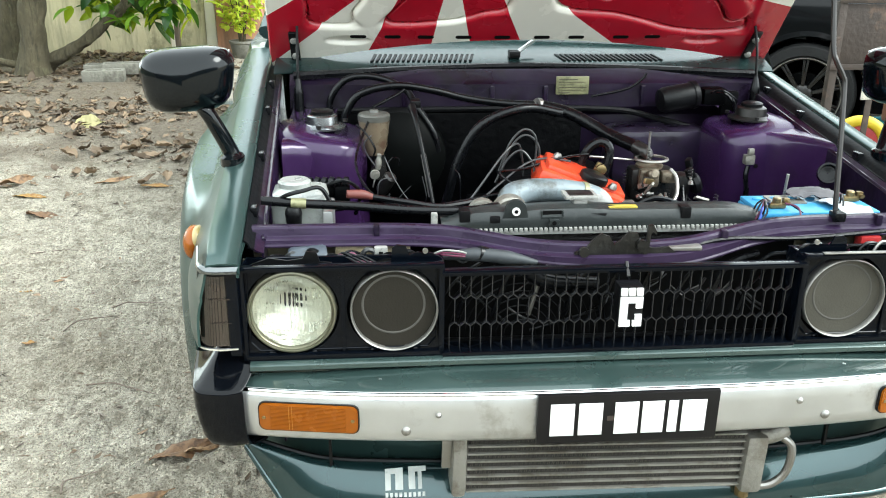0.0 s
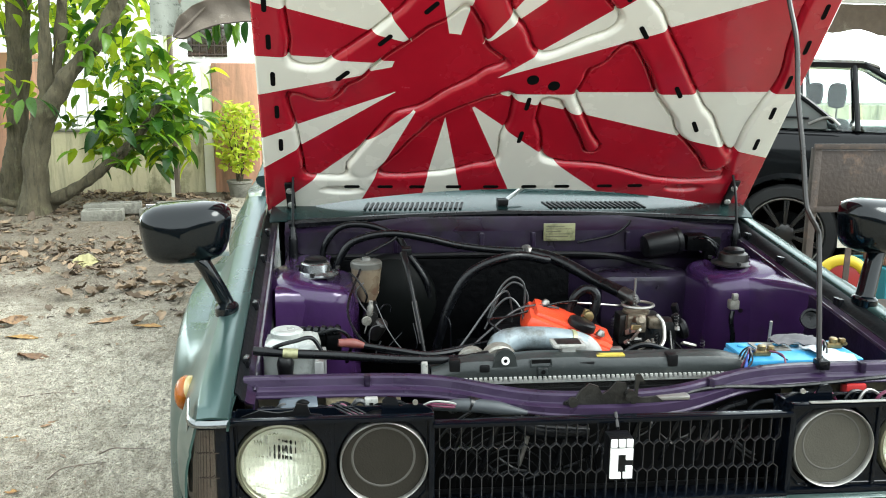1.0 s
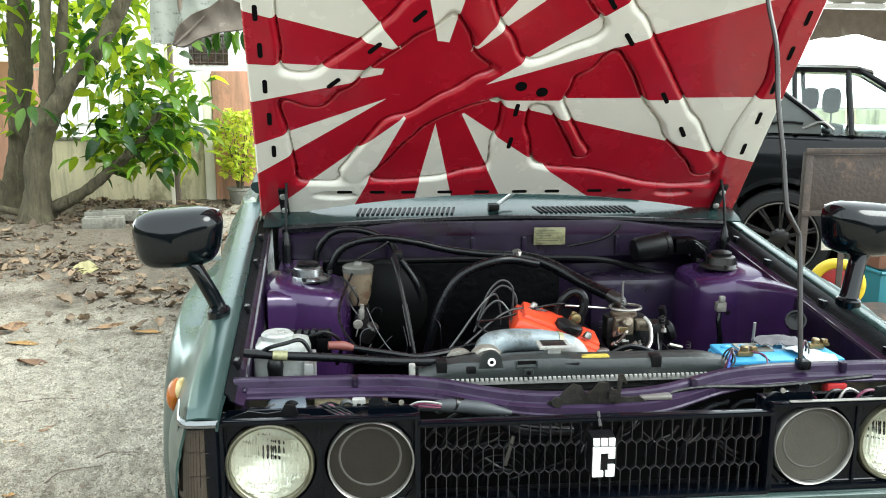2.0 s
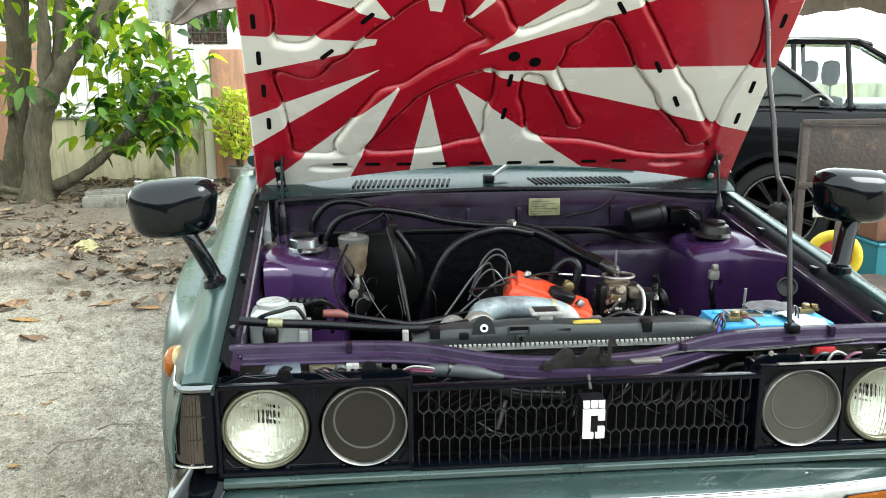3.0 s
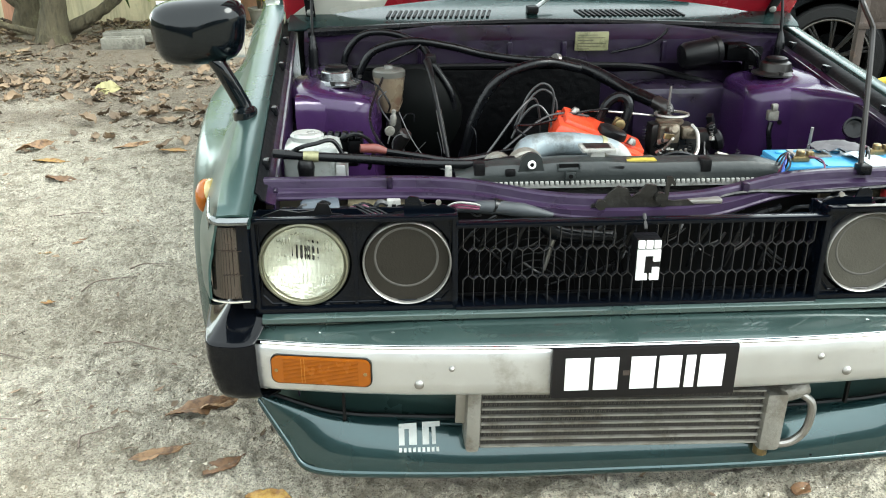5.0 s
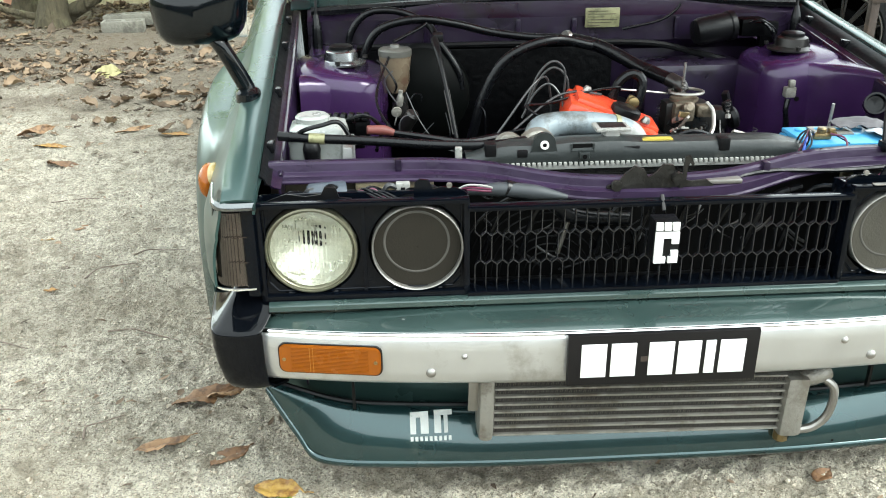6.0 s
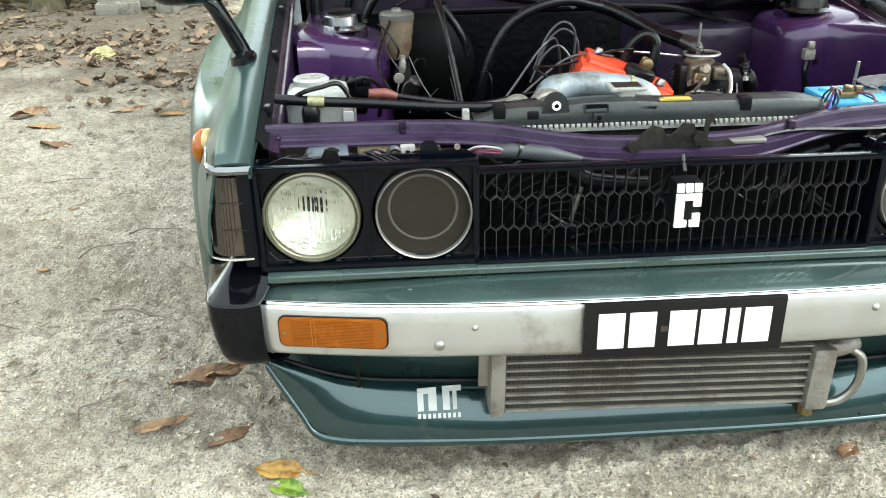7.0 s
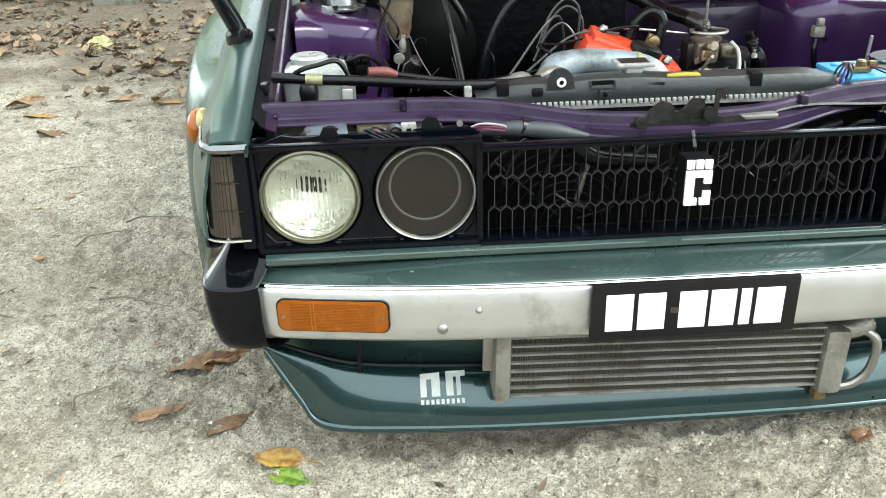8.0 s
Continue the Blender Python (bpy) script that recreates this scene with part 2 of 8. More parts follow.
def runs(m, col):
    """Dark run marks down a wall and mould rising from its foot."""
    n, l = m.node_tree.nodes, m.node_tree.links
    bs = n["Principled BSDF"]
    mp, nz, mr, mx = n.new("ShaderNodeMapping"), n.new("ShaderNodeTexNoise"), n.new("ShaderNodeMapRange"), n.new("ShaderNodeMix")
    mp.inputs["Scale"].default_value = (7, 7, 0.7)
    nz.inputs["Scale"].default_value, nz.inputs["Detail"].default_value, nz.inputs["Roughness"].default_value = 1.0, 9, 0.72
    l.new(n["Texture Coordinate"].outputs["Object"], mp.inputs["Vector"])
    l.new(mp.outputs[0], nz.inputs["Vector"])
    mr.inputs[1].default_value, mr.inputs[2].default_value, mr.inputs[4].default_value = 0.46, 0.7, 0.85
    l.new(nz.outputs["Fac"], mr.inputs[0])
    mx.data_type = "RGBA"
    mx.inputs[7].default_value = (*col, 1)
    l.new(mr.outputs[0], mx.inputs[0])
    l.new(bs.inputs["Base Color"].links[0].from_socket, mx.inputs[6])
    l.new(mx.outputs[2], bs.inputs["Base Color"])


runs(RENDER_WALL, (0.13, 0.12, 0.075))
runs(TERRACOTTA, (0.2, 0.13, 0.09))
furrow(BARK, 34, 0.2, 0.05, (0.04, 0.034, 0.02))
CANVAS = mat("grey_awning_sheet", (0.12, 0.098, 0.078), 0.85, 0, 0.3, 5, bump=0.4, bscale=30, dirt=(0.26, 0.24, 0.21), dirt_at=0.56, dirt_scale=5)
WOOD = mat("weathered_timber", (0.14, 0.11, 0.085), 0.85, 0, 0.4, 9, bump=0.4, bscale=40, dirt=(0.25, 0.22, 0.18), dirt_at=0.58, dirt_scale=5)
SEAT = mat("grey_seat_cloth", (0.028, 0.028, 0.03), 0.9, 0, 0.25, 30)
SOIL = mat("potting_soil", (0.05, 0.04, 0.03), 0.95, 0, 0.3, 30, bump=0.6, bscale=60)


def leaf_mat(name, base, other, rough=0.42, trans=0.35, key="Object", spots=None):
    m = mat(name, base, rough, 0, 0.25, 12)
    t = m.node_tree
    n, l = t.nodes, t.links
    b = n["Principled BSDF"]
    old = b.inputs["Base Color"].links[0].from_socket
    src = n.new("ShaderNodeObjectInfo").outputs["Random"] if key == "Object" else n.new("ShaderNodeNewGeometry").outputs["Random Per Island"]
    ramp = n.new("ShaderNodeMix")
    ramp.data_type = "RGBA"
    l.new(src, ramp.inputs[0])
    l.new(old, ramp.inputs[6])
    ramp.inputs[7].default_value = (*other, 1)
    col = ramp.outputs[2]
    if spots:
        nz, mr, mx = n.new("ShaderNodeTexNoise"), n.new("ShaderNodeMapRange"), n.new("ShaderNodeMix")
        nz.inputs["Scale"].default_value, nz.inputs["Detail"].default_value, nz.inputs["Roughness"].default_value = 55, 6, 0.7
        l.new(n["Texture Coordinate"].outputs["Object"], nz.inputs["Vector"])
        mr.inputs[1].default_value, mr.inputs[2].default_value = 0.46, 0.64
        l.new(nz.outputs["Fac"], mr.inputs[0])
        mx.data_type = "RGBA"
        mx.inputs[7].default_value = (*spots, 1)
        l.new(mr.outputs[0], mx.inputs[0])
        l.new(col, mx.inputs[6])
        col = mx.outputs[2]
    l.new(col, b.inputs["Base Color"])
    if trans:
        tr = n.new("ShaderNodeBsdfTranslucent")
        l.new(col, tr.inputs["Color"])
        ms = n.new("ShaderNodeMixShader")
        ms.inputs[0].default_value = trans
        l.new(b.outputs[0], ms.inputs[1])
        l.new(tr.outputs[0], ms.inputs[2])
        l.new(ms.outputs[0], n["Material Output"].inputs["Surface"])
    return m


LEAF = leaf_mat("broad_green_leaf", (0.012, 0.052, 0.008), (0.16, 0.30, 0.015), rough=0.3, trans=0.5)
SHRUB = leaf_mat("small_shrub_leaf", (0.36, 0.5, 0.04), (0.62, 0.62, 0.06), trans=0.5, key="Island")
DEAD = leaf_mat("dead_brown_leaf", (0.05, 0.035, 0.023), (0.24, 0.17, 0.105), 0.75, 0.1, key="Island")
DEAD_BROWN = leaf_mat("curled_brown_leaf", (0.16, 0.085, 0.038), (0.32, 0.20, 0.10), 0.62, 0.1, spots=(0.08, 0.042, 0.02))
DEAD_YELLOW = leaf_mat("yellow_fallen_leaf", (0.36, 0.23, 0.05), (0.30, 0.17, 0.045), 0.5, 0.15, spots=(0.17, 0.075, 0.022))
LEAF_FALLEN = leaf_mat("green_fallen_leaf", (0.13, 0.20, 0.02), (0.17, 0.25, 0.03), 0.4, 0.15, spots=(0.04, 0.09, 0.012))


def sand_material():
    m = mat("sandy_ground", (0.87, 0.80, 0.655), 0.95, 0, 0.12, 1.2, bump=0.0)
    t = m.node_tree
    n, l = t.nodes, t.links
    b = n["Principled BSDF"]
    tc = n["Texture Coordinate"]
    old = b.inputs["Base Color"].links[0].from_socket
    # stains and dark specks; the specks also carry shade of the grain
    for sc, lo, hi, col, amount in ((2.2, 0.46, 0.7, (0.44, 0.39, 0.28), 0.7), (5.5, 0.5, 0.65, (0.38, 0.33, 0.235), 0.4), (13, 0.52, 0.64, (0.27, 0.225, 0.155), 0.6), (30, 0.51, 0.62, (0.27, 0.225, 0.16), 0.6), (70, 0.54, 0.64, (0.26, 0.225, 0.16), 0.6), (150, 0.54, 0.62, (0.17, 0.14, 0.10), 0.85), (380, 0.54, 0.62, (0.15, 0.125, 0.09), 0.75), (0.5, 0.5, 0.65, (0.3, 0.25, 0.18), 0.4)):
        nz = n.new("ShaderNodeTexNoise")
        nz.inputs["Scale"].default_value, nz.inputs["Detail"].default_value, nz.inputs["Roughness"].default_value = sc, 7, 0.65
        l.new(tc.outputs["Object"], nz.inputs["Vector"])
        mr = n.new("ShaderNodeMapRange")
        mr.inputs[1].default_value, mr.inputs[2].default_value, mr.inputs[4].default_value = lo, hi, amount
        l.new(nz.outputs["Fac"], mr.inputs[0])
        mx = n.new("ShaderNodeMix")
        mx.data_type = "RGBA"
        mx.inputs[7].default_value = (*col, 1)
        l.new(mr.outputs[0], mx.inputs[0])
        l.new(old, mx.inputs[6])
        old = mx.outputs[2]
    # leaf mould under the tree
    sep = n.new("ShaderNodeSeparateXYZ")
    l.new(tc.outputs["Object"], sep.inputs[0])
    wob = n.new("ShaderNodeTexNoise")
    wob.inputs["Scale"].default_value, wob.inputs["Detail"].default_value = 1.6, 8
    l.new(tc.outputs["Object"], wob.inputs["Vector"])
    add = n.new("ShaderNodeMath")
    add.operation = "MULTIPLY_ADD"
    add.inputs[1].default_value = 5.0
    l.new(wob.outputs["Fac"], add.inputs[0])
    # less leaf mould on the strip beside the pillar
    east, north, both, mould_cut = [n.new("ShaderNodeMapRange") for k in range(2)] + [n.new("ShaderNodeMath") for k in range(2)]
    for k, node, lo, hi in ((0, east, -2.1, -1.6), (1, north, 4.8, 5.6)):
        node.inputs[1].default_value, node.inputs[2].default_value = lo, hi
        l.new(sep.outputs[k], node.inputs[0])
        l.new(node.outputs[0], both.inputs[k])
    both.operation, mould_cut.operation, mould_cut.inputs[1].default_value = "MULTIPLY", "MULTIPLY_ADD", -4.0
    l.new(both.outputs[0], mould_cut.inputs[0])
    l.new(sep.outputs[1], mould_cut.inputs[2])
    l.new(mould_cut.outputs[0], add.inputs[2])
    mr = n.new("ShaderNodeMapRange")
    mr.inputs[1].default_value, mr.inputs[2].default_value, mr.inputs[4].default_value = 4.2, 6.0, 0.78
    l.new(add.outputs[0], mr.inputs[0])
    mx = n.new("ShaderNodeMix")
    mx.data_type = "RGBA"
    mx.inputs[7].default_value = (0.115, 0.084, 0.054, 1)
    l.new(mr.outputs[0], mx.inputs[0])
    l.new(old, mx.inputs[6])
    old = mx.outputs[2]
    l.new(old, b.inputs["Base Color"])
    nb = n.new("ShaderNodeTexNoise")
    nb.inputs["Scale"].default_value, nb.inputs["Detail"].default_value, nb.inputs["Roughness"].default_value = 45, 10, 0.8
    l.new(tc.outputs["Object"], nb.inputs["Vector"])
    bp = n.new("ShaderNodeBump")
    bp.inputs["Strength"].default_value, bp.inputs["Distance"].default_value = 1.0, 0.06
    l.new(nb.outputs["Fac"], bp.inputs["Height"])
    # larger clods
    nc = n.new("ShaderNodeTexNoise")
    nc.inputs["Scale"].default_value, nc.inputs["Detail"].default_value, nc.inputs["Roughness"].default_value = 11, 8, 0.7
    l.new(tc.outputs["Object"], nc.inputs["Vector"])
    b3 = n.new("ShaderNodeBump")
    b3.inputs["Strength"].default_value, b3.inputs["Distance"].default_value = 0.8, 0.06
    l.new(nc.outputs["Fac"], b3.inputs["Height"])
    l.new(b3.outputs[0], bp.inputs["Normal"])
    # crumbs
    vo = n.new("ShaderNodeTexVoronoi")
    vo.inputs["Scale"].default_value, vo.inputs["Randomness"].default_value = 190, 1.0
    l.new(tc.outputs["Object"], vo.inputs["Vector"])
    b2 = n.new("ShaderNodeBump")
    b2.invert = True
    b2.inputs["Strength"].default_value, b2.inputs["Distance"].default_value = 0.5, 0.006
    l.new(vo.outputs["Distance"], b2.inputs["Height"])
    l.new(bp.outputs[0], b2.inputs["Normal"])
    l.new(b2.outputs[0], b.inputs["Normal"])
    return m


SAND = sand_material()

# apex u, apex v, first and last angle of each white ray on the bonnet's inner panel
RAYS = [(-0.114, 0.315, -16.5, 0), (-0.10, 0.365, 21, 39), (-0.145, 0.455, 43, 57), (-0.207, 0.42, 78, 101), (-0.30, 0.462, 124, 163),
        (-0.29, 0.402, 177, 195), (-0.33, 0.314, 205, 218), (-0.28, 0.268, 225, 248), (-0.211, 0.23, 261, 282), (-0.153, 0.275, 293, 320)]


def ray_material():
    m = mat("red_and_white_ray_paint", (0.34, 0.006, 0.018), 0.26, 0, 0.22, 9, coat=0.25, dirt=(0.20, 0.007, 0.014), dirt_at=0.6, dirt_scale=5)
    t = m.node_tree
    n, l = t.nodes, t.links
    b = n["Principled BSDF"]
    red = b.inputs["Base Color"].links[0].from_socket
    sep = n.new("ShaderNodeSeparateXYZ")
    l.new(n["Texture Coordinate"].outputs["Object"], sep.inputs[0])

    def calc(op, a, c):
        k = n.new("ShaderNodeMath")
        k.operation = op
        for i, v in enumerate((a, c)):
            if isinstance(v, float):
                k.inputs[i].default_value = v
            else:
                l.new(v, k.inputs[i])
        return k.outputs[0]

    total = None
    for u, v, a0, a1 in RAYS:
        x, y = calc("SUBTRACT", sep.outputs[0], float(u)), calc("SUBTRACT", sep.outputs[1], float(v))
        side0 = calc("SUBTRACT", calc("MULTIPLY", y, math.cos(radians(a0))), calc("MULTIPLY", x, math.sin(radians(a0))))
        side1 = calc("SUBTRACT", calc("MULTIPLY", x, math.sin(radians(a1))), calc("MULTIPLY", y, math.cos(radians(a1))))
        dx, dy = calc("SUBTRACT", sep.outputs[0], -0.222), calc("SUBTRACT", sep.outputs[1], 0.362)
        out = calc("GREATER_THAN", calc("ADD", calc("MULTIPLY", dx, dx), calc("MULTIPLY", dy, dy)), 0.0155)
        one = calc("MULTIPLY", calc("MULTIPLY", calc("GREATER_THAN", side0, 0.0), calc("GREATER_THAN", side1, 0.0)), out)
        total = one if total is None else calc("MAXIMUM", total, one)
    nz = n.new("ShaderNodeTexNoise")
    nz.inputs["Scale"].default_value, nz.inputs["Detail"].default_value = 6, 6
    l.new(n["Texture Coordinate"].outputs["Object"], nz.inputs["Vector"])
    wm = n.new("ShaderNodeMix")
    wm.data_type = "RGBA"
    wm.inputs[6].default_value, wm.inputs[7].default_value = (0.64, 0.62, 0.55, 1), (0.76, 0.74, 0.66, 1)
    l.new(nz.outputs["Fac"], wm.inputs[0])
    mx = n.new("ShaderNodeMix")
    mx.data_type = "RGBA"
    l.new(total, mx.inputs[0])
    l.new(red, mx.inputs[6])
    l.new(wm.outputs[2], mx.inputs[7])
    l.new(mx.outputs[2], b.inputs["Base Color"])
    return m


RAYPAINT = ray_material()


# ---------- geometry helpers ----------
class Geo:
    """Collects vertices and faces of one mesh."""

    def __init__(self):
        self.v, self.f = [], []

    def add(self, verts, faces):
        k = len(self.v)
        self.v += [tuple(p) for p in verts]
        self.f += [tuple(i + k for i in q) for q in faces]
        return self

    def box(self, x0, x1, y0, y1, z0, z1, b=0.0, m=None):
        bm = bmesh.new()
        bmesh.ops.create_cube(bm, size=1)
        for v in bm.verts:
            v.co = ((x0 + x1) / 2 + v.co.x * (x1 - x0), (y0 + y1) / 2 + v.co.y * (y1 - y0), (z0 + z1) / 2 + v.co.z * (z1 - z0))
        if b:
            bmesh.ops.bevel(bm, geom=bm.edges[:], offset=min(b, 0.45 * min(x1 - x0, y1 - y0, z1 - z0)), segments=2, affect="EDGES", profile=0.6)
        bm.verts.index_update()
        vs = [m @ v.co if m else v.co.copy() for v in bm.verts]
        self.add(vs, [[v.index for v in f.verts] for f in bm.faces])
        bm.free()
        return self

    def lathe(self, profile, m, seg=32, close=True):
        """profile: (radius, height) pairs, turned about the local z of m."""
        vs, fs = [], []
        for r, h in profile:
            for i in range(seg):
                a = 2 * math.pi * i / seg
                vs.append(m @ Vector((r * math.cos(a), r * math.sin(a), h)))
        for k in range(len(profile) - 1):
            for i in range(seg):
                j = (i + 1) % seg
                fs.append((k * seg + i, k * seg + j, (k + 1) * seg + j, (k + 1) * seg + i))
        if close:
            fs.append(tuple(range(seg - 1, -1, -1)))
            fs.append(tuple((len(profile) - 1) * seg + i for i in range(seg)))
        return self.add(vs, fs)

    def tube(self, pts, r, seg=10, steps=6, flat=None):
        """A tube along a smooth line through pts; r: a radius, or one for each of pts."""
        rs = r if isinstance(r, (list, tuple)) else [r] * len(pts)
        line, rad = smooth(pts, rs, steps)
        vs, fs = [], []
        up = Vector((0.31, 0.2, 0.93))
        for i, p in enumerate(line):
            d = (line[min(i + 1, len(line) - 1)] - line[max(i - 1, 0)]).normalized()
            s = d.cross(up)
            s = s.normalized() if s.length > 1e-4 else Vector((1, 0, 0))
            up = s.cross(d).normalized()
            for k in range(seg):
                a = 2 * math.pi * k / seg
                off = s * (rad[i] * math.cos(a)) + up * (rad[i] * math.sin(a))
                vs.append(p + (Vector((off.x, off.y * flat, off.z)) if flat else off))
        for i in range(len(line) - 1):
            for k in range(seg):
                j = (k + 1) % seg
                fs.append((i * seg + k, i * seg + j, (i + 1) * seg + j, (i + 1) * seg + k))
        fs.append(tuple(range(seg - 1, -1, -1)))
        fs.append(tuple((len(line) - 1) * seg + k for k in range(seg)))
        return self.add(vs, fs)

    def sheet(self, rows, thick=0.0):
        """A grid of points; with thick, a second skin that far along minus the normal, and rims."""
        nr, nc = len(rows), len(rows[0])
        P = [[Vector(p) for p in row] for row in rows]
        vs = [p for row in P for p in row]
        fs = [(i * nc + j, i * nc + j + 1, (i + 1) * nc + j + 1, (i + 1) * nc + j) for i in range(nr - 1) for j in range(nc - 1)]
        if thick:
            off = len(vs)
            for i in range(nr):
                for j in range(nc):
                    a = P[min(i + 1, nr - 1)][j] - P[max(i - 1, 0)][j]
                    c = P[i][min(j + 1, nc - 1)] - P[i][max(j - 1, 0)]
                    vs.append(P[i][j] - c.cross(a).normalized() * thick)
            fs += [tuple(off + q for q in reversed(f)) for f in fs[:]]
            rim = [j for j in range(nc)] + [i * nc + nc - 1 for i in range(1, nr)] + [(nr - 1) * nc + j for j in range(nc - 2, -1, -1)] + [i * nc for i in range(nr - 2, 0, -1)]
            for a, c in zip(rim, rim[1:] + rim[:1]):
                fs.append((c, a, a + off, c + off))
        return self.add(vs, fs)

    def prism(self, outline, m, depth):
        """A flat outline (x, y) pushed depth along the local z of m."""
        k = len(outline)
        vs = [m @ Vector((x, y, 0)) for x, y in outline] + [m @ Vector((x, y, depth)) for x, y in outline]
        fs = [tuple(range(k - 1, -1, -1)), tuple(range(k, 2 * k))] + [(i, (i + 1) % k, (i + 1) % k + k, i + k) for i in range(k)]
        return self.add(vs, fs)


def smooth(pts, rs, steps):
    """Catmull-Rom through pts."""
    P = [Vector(p) for p in pts]
    P = [P[0] * 2 - P[1]] + P + [P[-1] * 2 - P[-2]]
    R = [rs[0]] + list(rs) + [rs[-1]]
    line, rad = [], []
    for i in range(1, len(P) - 2):
        for s in range(steps):
            t = s / steps
            a, b, c, d = P[i - 1], P[i], P[i + 1], P[i + 2]
            line.append(0.5 * (2 * b + (c - a) * t + (2 * a - 5 * b + 4 * c - d) * t * t + (3 * b - a - 3 * c + d) * t ** 3))
            rad.append(R[i] * (1 - t) + R[i + 1] * t)
    return line + [P[-2]], rad + [R[-2]]


def part(name, geo, material, parent=None, label="", angle=35, smooth_all=True):
    me = bpy.data.meshes.new(name)
    me.from_pydata(geo.v, [], geo.f)
    bm = bmesh.new()
    bm.from_mesh(me)
    bmesh.ops.recalc_face_normals(bm, faces=bm.faces[:])
    bm.to_mesh(me)
    bm.free()
    if smooth_all:
        me.shade_smooth()
        me.set_sharp_from_angle(angle=radians(angle))
    me.materials.append(material)
    ob = new(name, me)
    ob.parent = parent
    return tagged(ob, label)


def thing(name, label, category, at=(0, 0, 0), group="", kind=""):
    ob = new(name)
    ob.location = at
    return tagged(ob, label, category, group, kind)


def facing(x, y, z):
    """A pose whose local z points at the car's front, local x to +x, local y up."""
    return Matrix(((1, 0, 0, x), (0, 0, -1, y), (0, 1, 0, z), (0, 0, 0, 1)))


def ball(c, rx, ry, rz, seg=12, rings=8):
    prof = [(math.sin(math.pi * i / rings) + 1e-4, -math.cos(math.pi * i / rings)) for i in range(rings + 1)]
    return Geo().lathe(prof, Matrix.Translation(c) @ Matrix.Diagonal((rx, ry, rz, 1)), seg)

# ---------- ground and surroundings ----------
def spaced(lo, a, b, hi, step):
    """Close steps between a and b, growing ones out to lo and hi."""
    mid = list(np.arange(a, b, step))
    left, right, d, x = [], [], step, a
    while x > lo:
        d *= 1.06
        x -= d
        left.append(x)
    d, x = step, mid[-1]
    while x < hi:
        d *= 1.06
        x += d
        right.append(x)
    return left[::-1] + mid + right


def ground_height(x, y):
    far = max(abs(x + 1) - 5, y - 9, -3 - y, 0)
    k = max(0.0, 1 - far / 3)
    h = 0.016 * noise.noise(Vector((x * 1.3, y * 1.3, 0))) + 0.008 * noise.noise(Vector((x * 6, y * 6, 3))) + 0.013 * noise.noise(Vector((x * 14, y * 14, 7))) + 0.011 * noise.noise(Vector((x * 34, y * 34, 2))) + 0.0075 * noise.noise(Vector((x * 75, y * 75, 5)))
    return h * k - 0.002


xs, ys = spaced(-600, -1.6, 0.6, 600, 0.008), spaced(-600, -0.45, 1.7, 900, 0.008)
tagged(part("ground", Geo().sheet([[(x, y, ground_height(x, y)) for x in xs] for y in ys]), SAND), "pale trodden sand, its dark specks also standing in for shaded dips", "ground", kind="structure")

# boundary wall, pillars and fence rails
PIER_WHITE = mat("stained_white_render", (0.72, 0.68, 0.58), 0.85, 0, 0.12, 6, bump=0.2, bscale=40, dirt=(0.42, 0.34, 0.24), dirt_at=0.62, dirt_scale=5)
wall = tagged(part("wall_north", Geo().box(-9, -1.93, 7.0, 7.14, -0.05, 0.575, 0.01), RENDER_WALL), "low mouldy rendered garden wall", "wall", kind="structure")
part("wall_cap", Geo().box(-9, -1.93, 6.985, 7.155, 0.577, 0.60, 0.006), CONCRETE, wall)
part("ledge", Geo().box(-2.2, -1.93, 6.98, 7.16, 0.605, 0.64, 0.008), TERRACOTTA, wall, "orange painted ledge on the wall end")
pillar = tagged(part("wall_pillar", Geo().box(-1.825, -1.40, 6.96, 7.36, -0.05, 1.22, 0.012), TERRACOTTA), "square faded orange gate pillar", "pillar", kind="structure")
tagged(part("wall_pier", Geo().box(-1.925, -1.83, 6.975, 7.34, -0.05, 1.2, 0.01), PIER_WHITE), "white rendered pier beside the orange gate pillar", "pillar", kind="structure")
tagged(part("wall_pillar", Geo().box(-3.95, -3.5, 6.98, 7.34, -0.05, 1.3, 0.012), TERRACOTTA), "square faded orange wall pillar behind the tree", "pillar", kind="structure")
tagged(part("wall_east", Geo().box(-1.395, 6, 7.1, 7.24, -0.05, 0.85, 0.01), RENDER_WALL), "low rendered wall behind the cars", "wall", kind="structure")
# two unseen dark walls, added to cut low sky light and reflections
tagged(part("sky_block_south", Geo().box(-12, 12, -8.15, -8.0, -0.05, 2.2, 0.01), mat("dark_sky_block", (0.05, 0.042, 0.033), 0.8, 0, 0.4, 4, bump=0.4, bscale=20)), "unseen dark wall added to block low sky light in front", "wall", kind="structure")
tagged(part("sky_block_west", Geo().box(-10.15, -10, -7.99, 6.9, -0.05, 2.2, 0.01), mat("dark_side_block", (0.09, 0.095, 0.06), 0.9, 0, 0.4, 3, bump=0.3, bscale=20)), "unseen dark wall added to darken reflections at the side", "wall", kind="structure")
fence = thing("fence", "pale painted steel bar fence on the wall", "fence", (-3, 7.07, 0.6))
for z in (0.1, 0.62):
    part("rail", Geo().box(-0.5 - 5, 1.17, -0.012, 0.012, z, z + 0.025, 0.003), FENCE, fence)
bar = Geo().box(-0.006, 0.006, -0.006, 0.006, 0.0, 0.68, 0.001)
first = part("bar", bar, FENCE, fence)
first.location = (-5.4, 0, 0)
for i in range(1, 66):
    b = new("bar", first.data)
    b.parent, b.location = fence, (-5.4 + i * 0.1, 0, 0)
house = thing("house", "bright white house with barred windows beyond the wall", "house", (-1, 13, 0))
